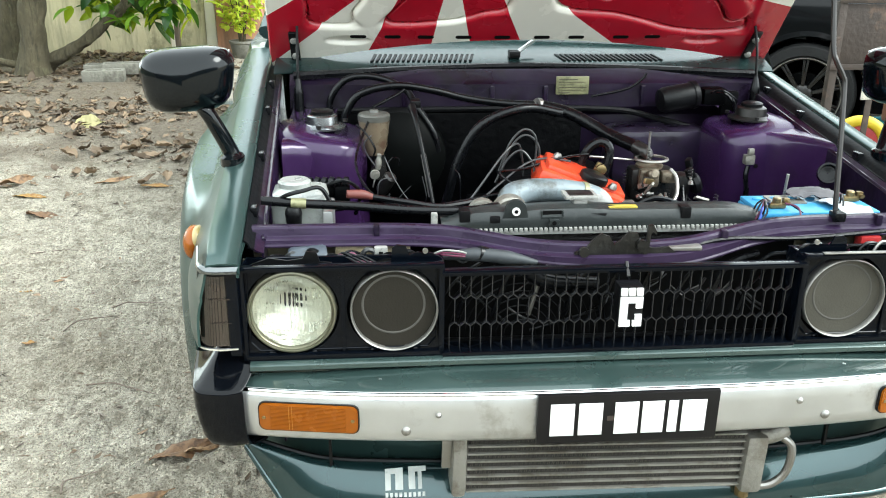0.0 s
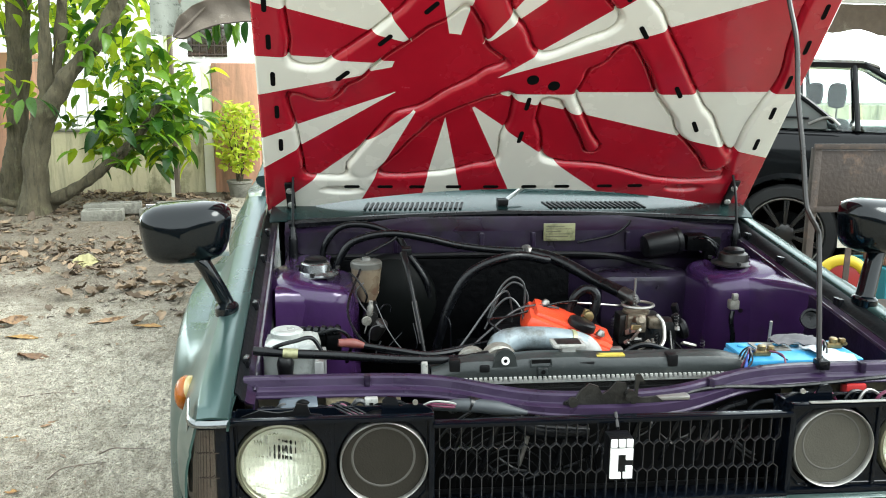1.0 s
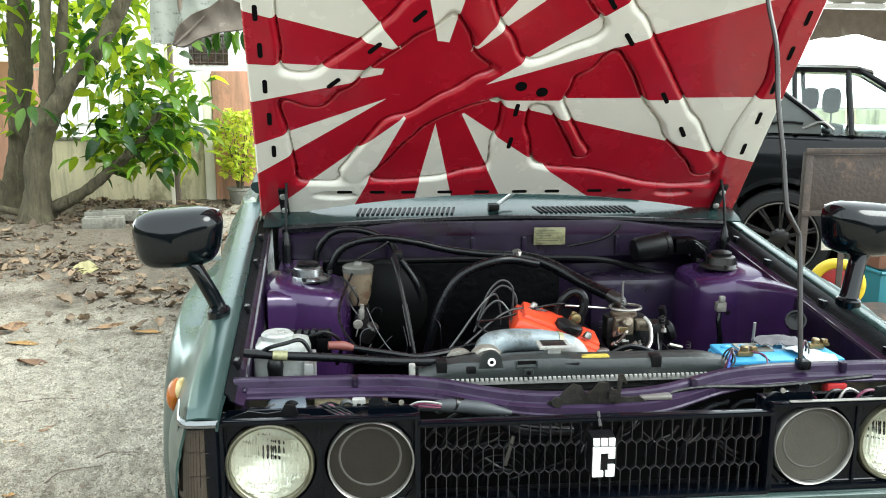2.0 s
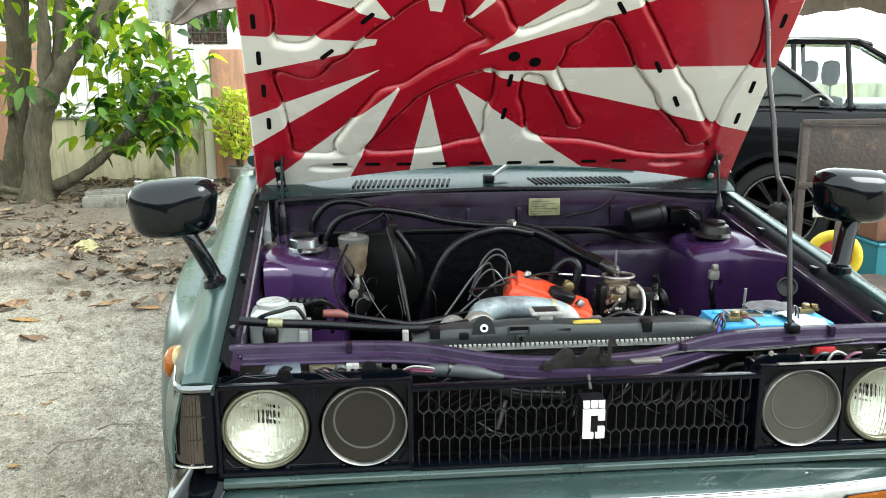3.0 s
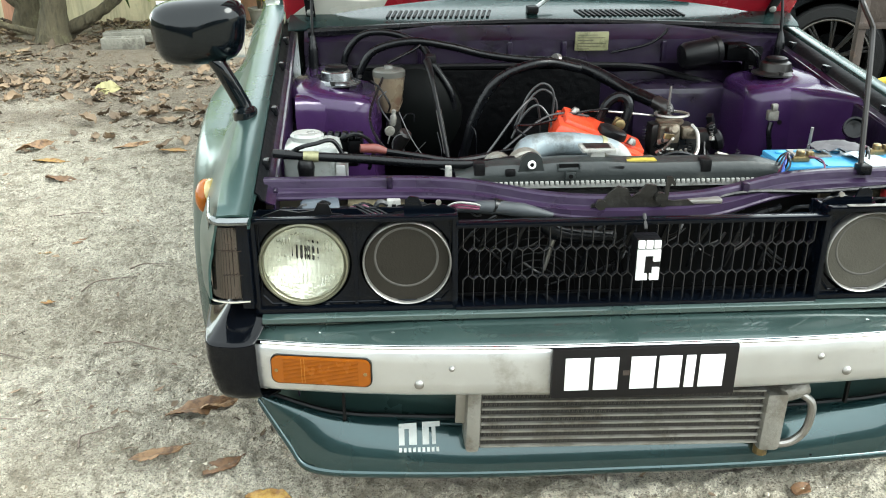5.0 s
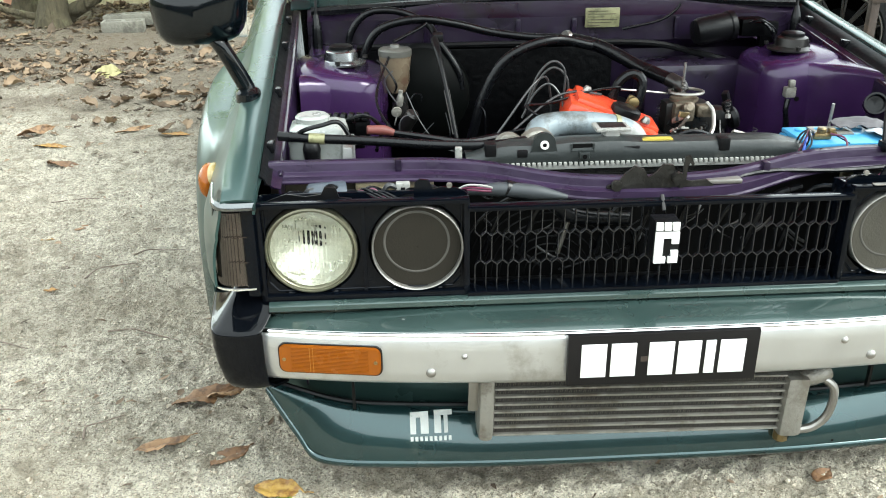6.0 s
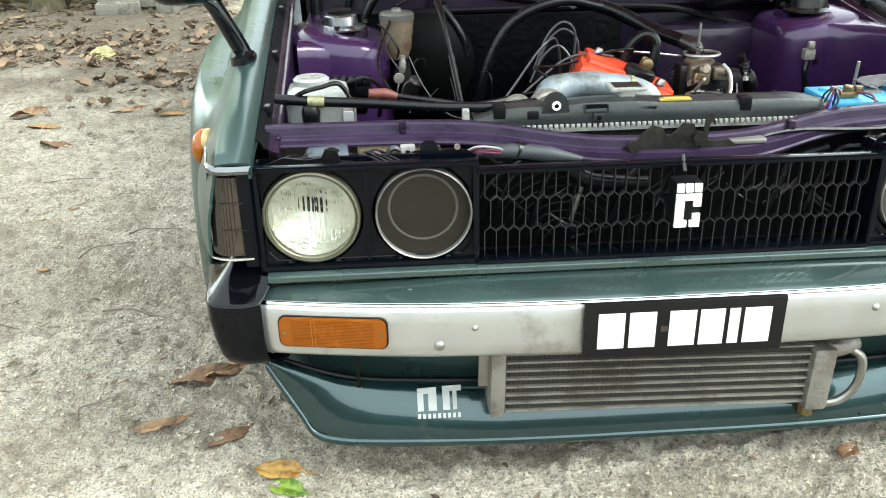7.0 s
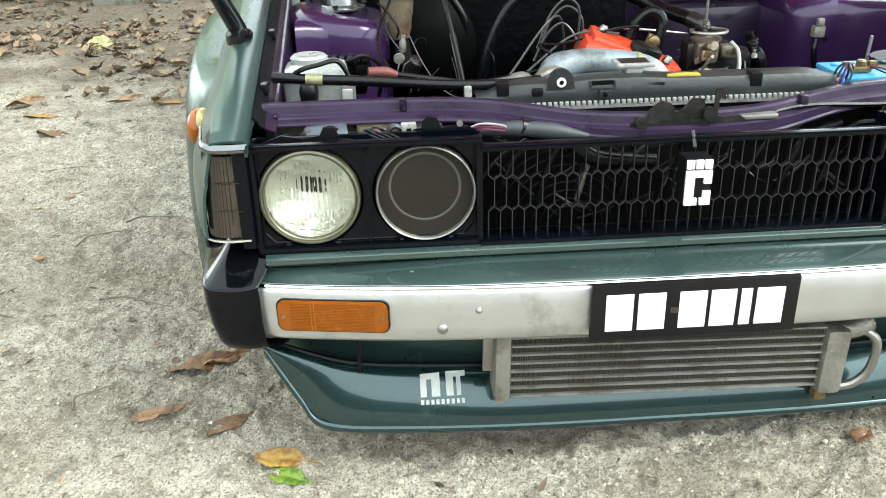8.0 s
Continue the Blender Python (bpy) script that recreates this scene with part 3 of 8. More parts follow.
part("wall", Geo().box(-9, 4, 0, 0.2, 0, 4.2, 0.01), WHITE, house)
part("roof", Geo().box(-9.5, 4.5, -0.6, 6, 4.2, 4.4, 0.02), CANVAS, house)
for wx, wz in ((-2.2, 1.4), (-8.2, 1.4)):
    w = part("window", Geo().box(wx, wx + 0.62, -0.03, -0.004, wz, wz + 0.5, 0.005), SMOKE, house)
    for i in range(5):
        part("window_bar", Geo().box(wx + 0.06 + i * 0.12, wx + 0.075 + i * 0.12, -0.06, -0.045, wz, wz + 0.5), RUST, w)
    for z in (0.03, 0.17, 0.31, 0.45):
        part("window_bar", Geo().box(wx, wx + 0.62, -0.066, -0.058, wz + z, wz + z + 0.02), RUST, w)
# added emissive sheet, its glow stands in for the overexposed distance
GLOW = bpy.data.materials.new("glowing_distance_sheet")
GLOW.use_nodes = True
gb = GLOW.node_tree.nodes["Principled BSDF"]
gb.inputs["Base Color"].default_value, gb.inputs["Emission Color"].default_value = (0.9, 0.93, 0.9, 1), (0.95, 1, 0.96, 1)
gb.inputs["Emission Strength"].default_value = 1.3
tagged(part("backdrop", Geo().sheet([[(x, 40, z) for x in (-60, 0, 60)] for z in (0, 6, 14)]), GLOW), "glowing sheet standing in for the overexposed distance behind the houses", "backdrop", kind="structure")

post = thing("timber_post", "slim weathered timber post by the wall", "post", (-2.145, 6.7, 0))
part("shaft", Geo().box(-0.004, 0.036, -0.03, 0.03, -0.02, 1.62, 0.005), WOOD, post)
part("painted_batten", Geo().box(-0.036, -0.0045, -0.034, 0.02, -0.02, 1.62, 0.004), PIER_WHITE, post, "white painted batten nailed to the post")

# awning over the lane, with a scalloped hem
awning = thing("awning", "grey weathered sheet awning with a curved torn hem", "awning", (-1.6, 5.6, 1.3))
UPPER = [(-0.264, 0.098), (-0.216, 0.242), (-0.108, 0.329), (0.023, 0.381), (0.14, 0.463), (0.30, 0.402), (0.67, 0.34)]
LOWER = [(-0.264, 0.094), (-0.177, 0.076), (-0.064, 0.142), (0.083, 0.19), (0.30, 0.216), (0.67, 0.20)]


def awning_line(line, x):
    return float(np.interp(x, [p[0] for p in line], [p[1] for p in line]))


rows = []
for i in range(9):
    row = []
    for x in np.linspace(-0.437, 0.67, 61):
        low = 0.107 + 0.006 * math.sin(x * 60) if x < -0.262 else awning_line(UPPER, x) - 0.012
        left = 0.10 * max(0, i / 8 - 0.35) * max(0, (-0.3 - x) / 0.137)
        row.append((x + left, 0.02 + 0.012 * math.sin(x * 19) + 0.008 * math.sin(x * 43 + i) + 0.015 * i, low + (0.95 - low) * i / 8))
    rows.append(row)
part("sheet", Geo().sheet(rows, 0.006), mat("pale_weathered_sheet", (0.2, 0.21, 0.18), 0.85, 0, 0.3, 6, bump=0.4, bscale=20, dirt=(0.07, 0.072, 0.06), dirt_at=0.55, dirt_scale=14), awning, angle=70)
rows = []
for i in range(7):
    row = []
    for x in np.linspace(-0.264, 0.67, 49):
        low, top = awning_line(LOWER, x), awning_line(UPPER, x)
        row.append((x, -0.012 + 0.05 * math.sin(i / 6 * math.pi) + 0.008 * math.sin(x * 37 + i), low + (top - low) * i / 6))
    rows.append(row)
part("hem_flap", Geo().sheet(rows, 0.005), CANVAS, awning, "brown cloth flap under the sheet", angle=70)
part("hem_cord", Geo().tube([(x, -0.016, awning_line(LOWER, x) + 0.002) for x in np.linspace(-0.26, 0.66, 16)], 0.005, 6), RUST, awning)
part("fold", Geo().tube([(-0.25, -0.012, 0.10), (-0.12, 0.02, 0.22), (0.02, 0.02, 0.36)], [0.008, 0.012, 0.008], 8), CANVAS, awning)
part("pole", Geo().tube([(-0.2, 0.06, 0.1), (-0.22, 0.06, 1.0)], 0.02), WOOD, awning)

# concrete blocks in a row
blk = thing("concrete_block", "grey hollow concrete block lying on the leaf litter", "block", (-2.42, 5.38, 0.0), "blocks by the tree")
g = Geo()
g.box(-0.15, 0.15, -0.07, -0.045, 0, 0.085, 0.006).box(-0.15, 0.15, 0.045, 0.07, 0, 0.085, 0.006)
for x in (-0.15, -0.0125, 0.125):
    g.box(x, x + 0.025, -0.045, 0.045, 0, 0.083, 0.004)
part("body", g, CONCRETE, blk)
blk.rotation_euler = (0, 0, radians(8))
for x, y, z, rz in ((-2.34, 5.62, 0.02, 12), (-2.06, 5.52, 0, 82), (-1.95, 5.78, 0, 20), (-2.5, 5.7, 0, 6)):
    copy_thing(blk, pose(x, y, z, 0, 0, rz))


def leaf_geo(length, width, curl, fold, crinkle=0.0, n=6):
    """One leaf along +x, folded on its midrib and curled."""
    rows = []
    for i in range(n + 1):
        t = i / n
        w = width / 2 * math.sin(math.pi * min(1, t ** 0.75)) ** 0.8 + 0.0008
        x, z = length * t, -length * 0.5 * curl * (t - 0.35) ** 2
        rows.append([(x, -w, z + fold * w), (x, -w * 0.5, z + fold * w * 0.35), (x, 0, z), (x, w * 0.5, z + fold * w * 0.35), (x, w, z + fold * w)])
    if crinkle:
        rows = [[(px + crinkle * 0.5 * noise.noise(Vector((px * 40, py * 40, 3))), py + crinkle * noise.noise(Vector((px * 55, py * 55, 9))), pz + crinkle * noise.noise(Vector((px * 48, py * 60, curl * 9)))) for px, py, pz in r] for r in rows]
    return rows


# tree: leaning trunks and a crown of broad leaves
rng = random.Random(4)
tree = thing("tree", "forked tree with rough grey bark and broad glossy leaves", "tree", (-3.05, 5.8, 0))


def bark_tube(pts, rs, name, rough=0.2):
    g = Geo().tube(pts, rs, 22, 16)
    g.v = [tuple(Vector(p) + Vector((noise.noise(Vector((p[0] * 11, p[1] * 11, p[2] * 3))), noise.noise(Vector((p[0] * 11 + 5, p[1] * 11, p[2] * 3))), 0)) * rough * 0.13 + Vector((noise.noise(Vector((p[0] * 30, p[1] * 30, p[2] * 9))), noise.noise(Vector((p[0] * 30 + 2, p[1] * 30, p[2] * 9))), 0)) * rough * 0.07) for p in g.v]
    return part(name, g, BARK, tree, angle=80)


bark_tube([(-0.04, 0, -0.05), (-0.03, 0, 0.04), (-0.005, 0, 0.22), (0.022, 0, 0.52), (0.075, 0, 0.74), (0.11, 0, 0.9)], [0.165, 0.14, 0.108, 0.094, 0.092, 0.085], "trunk")
bark_tube([(0.08, 0.02, 0.72), (0.11, 0.03, 0.95), (0.14, 0.03, 1.3), (0.17, 0.05, 1.8), (0.2, 0.1, 2.5)], [0.06, 0.05, 0.046, 0.042, 0.03], "limb")
bark_tube([(0.1, 0.06, 0.75), (0.18, 0.08, 1.0), (0.235, 0.1, 1.32), (0.3, 0.1, 1.8), (0.4, 0.1, 2.4)], [0.06, 0.048, 0.044, 0.04, 0.03], "limb")
bark_tube([(0.08, 0, 0.72), (0.18, -0.04, 0.88), (0.34, -0.06, 1.1), (0.53, -0.06, 1.316), (0.78, -0.06, 1.72), (1.15, -0.1, 2.3)], [0.08, 0.074, 0.065, 0.06, 0.052, 0.04], "limb")
bark_tube([(0.0, 0.1, -0.01), (0.12, 0.06, 0.1), (0.34, 0.05, 0.22), (0.60, 0.02, 0.42), (0.865, 0.0, 0.666), (1.05, 0, 0.95)], [0.07, 0.056, 0.046, 0.042, 0.034, 0.02], "limb")
bark_tube([(-0.42, 0.45, -0.05), (-0.39, 0.45, 0.12), (-0.31, 0.45, 0.49), (-0.25, 0.43, 0.9), (-0.2, 0.42, 1.33), (-0.15, 0.4, 1.9), (-0.1, 0.4, 2.6)], [0.14, 0.11, 0.078, 0.082, 0.095, 0.09, 0.07], "trunk")
bark_tube([(-0.38, 0.40, 0.16), (-0.48, 0.36, 0.30), (-0.62, 0.3, 0.47)], [0.035, 0.03, 0.022], "limb")
bark_tube([(-0.15, 0.0, 0.06), (-0.35, -0.1, 0.14), (-0.7, -0.2, 0.24)], [0.03, 0.022, 0.014], "limb")
leaf_meshes = []
for k in range(5):
    ob = part("leaf", Geo().sheet(leaf_geo(1.0, 0.36 + 0.06 * k / 5, 0.5 + 0.22 * k, 0.25)), LEAF, tree, angle=80)
    leaf_meshes.append(ob.data)
    ob.matrix_basis = pose(0.3 + 0.1 * k, -0.1, 1.5, 20, 30, 60 * k) @ Matrix.Scale(0.2, 4)
for x, y, z, a, b, c in ((0.0, -0.25, 0.93, 10, 50, 200), (0.05, -0.27, 0.92, -20, 62, 250), (0.1, -0.26, 0.94, 15, 45, 300), (0.16, -0.25, 0.93, -10, 40, 350), (-0.04, -0.26, 0.96, 20, 30, 160), (0.22, -0.22, 0.9, 5, 55, 20)):
    ob = new("leaf", leaf_meshes[1])
    ob.parent = tree
    ob.matrix_basis = pose(x, y, z, a, b, c) @ Matrix.Scale(0.2, 4)
clumps = [(0.62, 0.55, 0.55), (0.75, 0.72, 0.9), (0.95, 0.68, 0.8), (1.05, 0.85, 0.6), (0.9, 0.95, 0.8), (0.62, 1.0, 0.8), (0.42, 0.75, 0.5), (0.5, 1.35, 0.7), (0.32, 1.55, 0.8), (0.75, 1.2, 0.6), (1.12, 1.02, 0.7), (-0.1, 1.02, 0.2), (-0.42, 0.9, 0.15), (0.55, 0.45, 0.4), (0.2, 1.7, 0.6), (-0.25, 1.75, 0.5), (0.0, 0.98, 0.0), (0.8, 0.5, 0.5), (1.2, 0.7, 0.5), (-0.6, 1.5, 0.4), (0.6, 1.75, 0.5), (0.3, 1.2, 0.5), (0.85, 1.35, 0.4), (-0.7, 1.9, 0.4), (1.0, 0.6, 0.6)]
# twig with pale leaves hanging behind the awning
part("twig", Geo().tube([(1.1, 0.0, 2.2), (1.3, 0.2, 1.95), (1.5, 0.2, 1.62), (1.66, 0.18, 1.5)], [0.02, 0.012, 0.007, 0.003], 8), BARK, tree)
for x, z, ry, rz in ((1.40, 1.56, 78, 20), (1.45, 1.54, 84, 100), (1.50, 1.58, 76, 200), (1.54, 1.56, 82, 300), (1.58, 1.52, 70, 60), (1.63, 1.55, 85, 150), (1.69, 1.55, 76, 250), (1.36, 1.50, 72, 330)):
    ob = new("leaf", leaf_meshes[2])
    ob.parent = tree
    ob.matrix_basis = pose(x, 0.2, z, 0, ry, rz) @ Matrix.Scale(0.19, 4)
made = 0
weights = [c[2] for c in clumps]
while made < 282:
    cx, cz, _ = rng.choices(clumps, weights)[0]
    x, y, z = rng.gauss(cx, 0.11), rng.uniform(-0.3, 0.5), rng.gauss(cz, 0.1)
    if z < 0.35 or (x < 0.42 and y < 0.12 and z > 0.6):
        continue
    ob = new("leaf", leaf_meshes[rng.randrange(5)])
    ob.parent = tree
    size = rng.uniform(0.14, 0.25)
    ob.matrix_basis = pose(x, y, z, rng.gauss(0, 32), rng.gauss(24, 24), rng.uniform(-180, 180)) @ Matrix.Scale(size, 4)
    made += 1
g = Geo()
for i in range(620):
    cx, cz, _ = rng.choices(clumps, weights)[0]
    z = rng.gauss(cz, 0.13)
    if z < 0.4:
        continue
    m = pose(rng.gauss(cx, 0.14), rng.uniform(0.12, 0.7), z, rng.gauss(0, 32), rng.gauss(24, 26), rng.uniform(-180, 180)) @ Matrix.Scale(rng.uniform(0.11, 0.21), 4)
    g.sheet([[m @ Vector(p) for p in r] for r in leaf_geo(1.0, 0.4, 0.8, 0.25, n=5)])
for i in range(1300):
    cx, cz = rng.uniform(-2.6, 1.1), rng.uniform(1.3, 3.4)
    if -0.55 < cx < 1.5 and cz < 1.6 and rng.random() < 0.35:
        continue
    m = pose(cx, rng.uniform(0.25, 1.6) if cz < 2.2 else rng.uniform(-1.2, 1.6), cz + abs(cx) * 0.1, rng.gauss(0, 32), rng.gauss(24, 26), rng.uniform(-180, 180)) @ Matrix.Scale(rng.uniform(0.16, 0.26), 4)
    rows = leaf_geo(1.0, 0.4, 0.8, 0.25, n=4)
    g.sheet([[m @ Vector(p) for p in r[::2]] for r in rows])
tagged(part("crown", g, leaf_mat("crown_leaf", (0.03, 0.12, 0.012), (0.55, 0.66, 0.03), trans=0.7, key="Island"), tree, angle=80), kind="stuff")

# leafy shrub in a pot by the pillar
shrub = thing("potted_shrub", "yellow-green shrub in a grey plastic pot by the pillar", "potted plant", (-1.56, 6.7, 0))
pot = part("pot", Geo().lathe([(0.085, -0.01), (0.09, 0), (0.11, 0.12), (0.12, 0.13), (0.12, 0.15), (0.105, 0.15), (0.1, 0.12)], Matrix.Translation((0, 0, 0)), 24), CONCRETE, shrub)
part("soil", Geo().lathe([(0.098, 0.10), (0.098, 0.125)], Matrix.Translation((0, 0, 0)), 20), SOIL, pot)
for k in range(7):
    a = k * 0.9
    part("stem", Geo().tube([(0.02 * math.cos(a), 0.02 * math.sin(a), 0.1), (0.05 * math.cos(a), 0.05 * math.sin(a), 0.35), (0.14 * math.cos(a), 0.12 * math.sin(a), 0.75)], [0.008, 0.006, 0.003], 6), BARK, shrub)
g = Geo()
for i in range(700):
    a, h = rng.uniform(0, 6.28), rng.uniform(0.25, 0.86)
    r = (0.09 + 0.12 * math.sin((h - 0.2) / 0.7 * 3.0)) * math.sqrt(rng.uniform(0.1, 1.15))
    m = pose(r * math.cos(a), r * math.sin(a), h, rng.uniform(-60, 60), rng.uniform(-40, 60), rng.uniform(-180, 180)) @ Matrix.Scale(rng.uniform(0.05, 0.085), 4)
    g.sheet([[m @ Vector(p) for p in q[::2]] for q in leaf_geo(1.0, 0.5, 0.5, 0.3, n=3)])
tagged(part("crown", g, SHRUB, shrub, angle=80), kind="stuff")

# dry leaf litter under the tree
g = Geo()
for i in range(6500):
    x, y = rng.uniform(-4.6, -0.9), 6.9 - 4.6 * rng.random() ** 1.3
    if rng.random() < max(0, (3.6 - y) * 0.75) or (x > -1.0 and y < 4):
        continue
    if x > -1.95 and y > 4.8 and rng.random() < 0.7:
        continue
    if noise.noise(Vector((x * 1.1, y * 1.6, 12))) < rng.uniform(-0.45, 0.25):
        continue
    size = rng.uniform(0.02, 0.06) if rng.random() < 0.68 else rng.uniform(0.06, 0.125)
    m = pose(x, y, ground_height(x, y) + size * rng.uniform(-0.02, 0.07), rng.gauss(0, 13), rng.gauss(0, 12), rng.uniform(0, 360)) @ Matrix.Scale(size, 4)
    g.sheet([[m @ (Vector(p) + Vector((rng.gauss(0, 0.02), rng.gauss(0, 0.035), abs(rng.gauss(0, 0.08))))) for p in q] for q in leaf_geo(1.0, rng.uniform(0.35, 0.6), rng.uniform(-1.3, 0.7), rng.uniform(0.0, 0.9), n=8)])
for i in range(3900):
    x, y = (rng.uniform(-2.6, 0.7), rng.uniform(-0.5, 4.0)) if i < 900 else (rng.uniform(-4.2, -1.0), rng.uniform(2.6, 6.8))
    m = pose(x, y, ground_height(x, y) + 0.003, rng.uniform(-25, 25), rng.uniform(-25, 15), rng.uniform(0, 360)) @ Matrix.Scale(rng.uniform(0.012, 0.035), 4)
    g.sheet([[m @ Vector(p) for p in q[::2]] for q in leaf_geo(1.0, rng.uniform(0.2, 0.5), rng.uniform(-1.2, 0.9), 0.4, n=3)])
tagged(part("leaf_litter", g, DEAD, None, angle=80), "dry brown leaves scattered over the sand", "leaf litter", kind="stuff")
g = Geo()
for i in range(7000):
    x, y = rng.uniform(-2.4, 1.2), -0.55 + 3.4 * rng.random() ** 1.4
    s = rng.uniform(0.001, 0.0045)
    z = ground_height(x, y)
    c = [(x + s * rng.uniform(0.7, 1.3) * dx, y + s * rng.uniform(0.7, 1.3) * dy, z + s * dz) for dx, dy, dz in ((1, 0, 0), (0, 1, 0), (-1, 0, 0), (0, -1, 0), (0, 0, 0.8))]
    g.add(c, [(0, 1, 4), (1, 2, 4), (2, 3, 4), (3, 0, 4)])
tagged(part("pebbles", g, mat("small_grey_pebbles", (0.2, 0.175, 0.14), 0.9, 0, 0.4, 30), None), "fine grit and small pebbles on the sand", "pebbles", kind="stuff")
# crumbs of packed sand
g = Geo()
for i in range(34000):
    y = -0.5 + 3.3 * rng.random() ** 1.5
    x = rng.uniform(-2.2, -0.45) if y > 0 else rng.uniform(-1.6, 0.9)
    s = rng.uniform(0.001, 0.0026) if rng.random() < 0.86 else rng.uniform(0.003, 0.0065)
    z = ground_height(x, y) + s * 0.1
    c = [(x + s * rng.uniform(0.6, 1.4) * dx, y + s * rng.uniform(0.6, 1.4) * dy, z + s * rng.uniform(0.5, 1.0) * dz) for dx, dy, dz in ((1, 0.2, 0), (-0.2, 1, 0), (-1, -0.2, 0), (0.2, -1, 0), (0.2, 0.1, 0.8))]
    g.add(c, [(0, 1, 4), (1, 2, 4), (2, 3, 4), (3, 0, 4)])
tagged(part("sand_crumbs", g, leaf_mat("sand_crumb", (0.38, 0.345, 0.27), (0.16, 0.13, 0.09), 0.95, 0, key="Island"), None), "loose crumbs of pale packed sand", "crumbs", kind="stuff")
# dry stalks lying on the sand
for x, y, ln, a in ((-1.62, 1.62, 0.2, 12), (-1.30, 0.98, 0.16, 40), (-1.14, 0.66, 0.2, -14), (-1.5, 0.62, 0.2, -6), (-1.33, 0.30, 0.12, 15), (-1.75, 1.35, 0.15, 70), (-1.2, 1.12, 0.14, 25), (-1.05, 0.2, 0.09, 60)):
    ca_, sa_ = math.cos(radians(a)), math.sin(radians(a))
    pts = [(x + ca_ * ln * t - sa_ * 0.02 * math.sin(t * 5), y + sa_ * ln * t + ca_ * 0.02 * math.sin(t * 5), ground_height(x + ca_ * ln * t, y + sa_ * ln * t) + 0.004) for t in (0, 0.3, 0.6, 1)]
    tagged(part("twig", Geo().tube(pts, [0.0024, 0.002, 0.0016, 0.001], 6), WOOD, None, "thin dry stalk lying on the sand"), category="twig", group="dry stalks")
# single fallen leaves
def fallen_leaf_rows(ln, w, curl, seed):
    """A dry leaf along x: halves folded up along the midrib, puckered between side veins, twisted, with a ragged edge."""
    rows = []
    for i in range(37):
        t = i / 36
        hw = w / 2 * max(0.015, math.sin(math.pi * t ** 0.8)) ** 0.8 * (1 + 0.16 * noise.noise(Vector((t * 9, seed, 0))))
        bend = 0.12 * ln * noise.noise(Vector((t * 2, seed, 4)))
        twist = curl * 1.3 * (t - 0.5) + 0.5 * curl * noise.noise(Vector((t * 3, seed, 7)))
        row = []
        for j in range(13):
            v = j / 6 - 1
            fold = 0.18 + curl * (0.75 if v > 0 else 0.35) * (0.8 + 0.6 * noise.noise(Vector((t * 2.2, v, seed + 8))))
            y = v * hw * math.cos(min(1.3, fold)) + bend * 0.6
            z = abs(v) * hw * math.sin(min(1.3, fold)) - curl * v * v * v * v * hw * 0.4
            z += 0.016 * w * math.cos(2 * math.pi * (10 * t - 2.4 * abs(v))) * min(1, 3 * abs(v)) + 0.05 * w * noise.noise(Vector((t * 8, v * 3, seed)))
            y, z = y * math.cos(twist) - z * math.sin(twist), y * math.sin(twist) + z * math.cos(twist)
            z += 0.10 * ln * curl * (t - 0.4) ** 2
            row.append((ln * (t - 0.5), y, z))
        rows.append(row)
    return rows


LEAVES = [(-0.84, 0.335, 0.135, 0.075, 25, 0.8, DEAD_BROWN, "curled brown fallen leaf on the sand"), (-0.795, 0.352, 0.11, 0.06, 32, 1.0, DEAD_BROWN, "folded brown fallen leaf against another leaf"), (-0.753, 0.138, 0.085, 0.045, 40, 0.35, DEAD_BROWN, "flat brown fallen leaf on the sand"),
          (-0.645, 0.032, 0.10, 0.052, -14, 0.25, DEAD_YELLOW, "yellow-brown fallen leaf on the sand"), (-0.63, -0.012, 0.075, 0.045, -25, 0.25, LEAF_FALLEN, "fresh green fallen leaf on the sand"),
          (-0.885, 0.163, 0.105, 0.042, 20, 1.0, DEAD_BROWN, "narrow dark fallen leaf on the sand"), (0.343, -0.024, 0.05, 0.035, 40, 0.4, DEAD_BROWN, "small pale brown leaf on the sand"),
          (0.073, -0.12, 0.05, 0.03, 70, 0.3, DEAD_BROWN, "small pale brown leaf on the sand"), (-2.068, 3.80, 0.145, 0.125, 10, 0.3, leaf_mat("pale_lime_leaf", (0.25, 0.25, 0.10), (0.31, 0.28, 0.13), 0.5, 0.2), "pale yellow-green fallen leaf on the litter"),
          (-1.371, 2.42, 0.13, 0.05, -10, 0.3, DEAD_YELLOW, "yellow-green fallen leaf on the sand"), (-1.884, 2.35, 0.15, 0.07, -8, 0.4, DEAD_YELLOW, "tan fallen leaf on the sand"),
          (-1.735, 2.08, 0.16, 0.08, -20, 0.9, DEAD_BROWN, "curled grey-brown leaf on the sand"), (-2.02, 2.56, 0.18, 0.09, 50, 1.1, DEAD_BROWN, "dark curled leaf on the sand"),
          (-1.585, 2.54, 0.17, 0.05, 35, 1.0, DEAD_BROWN, "dark curled leaf on the sand"), (-1.366, 0.90, 0.035, 0.025, 0, 0.4, DEAD_YELLOW, "tiny yellow leaf on the sand"),
          (-1.50, 1.28, 0.06, 0.025, 10, 0.4, DEAD_YELLOW, "small yellow leaf on the sand"), (-1.43, 1.36, 0.06, 0.03, 60, 0.6, DEAD_BROWN, "small brown leaf on the sand")]
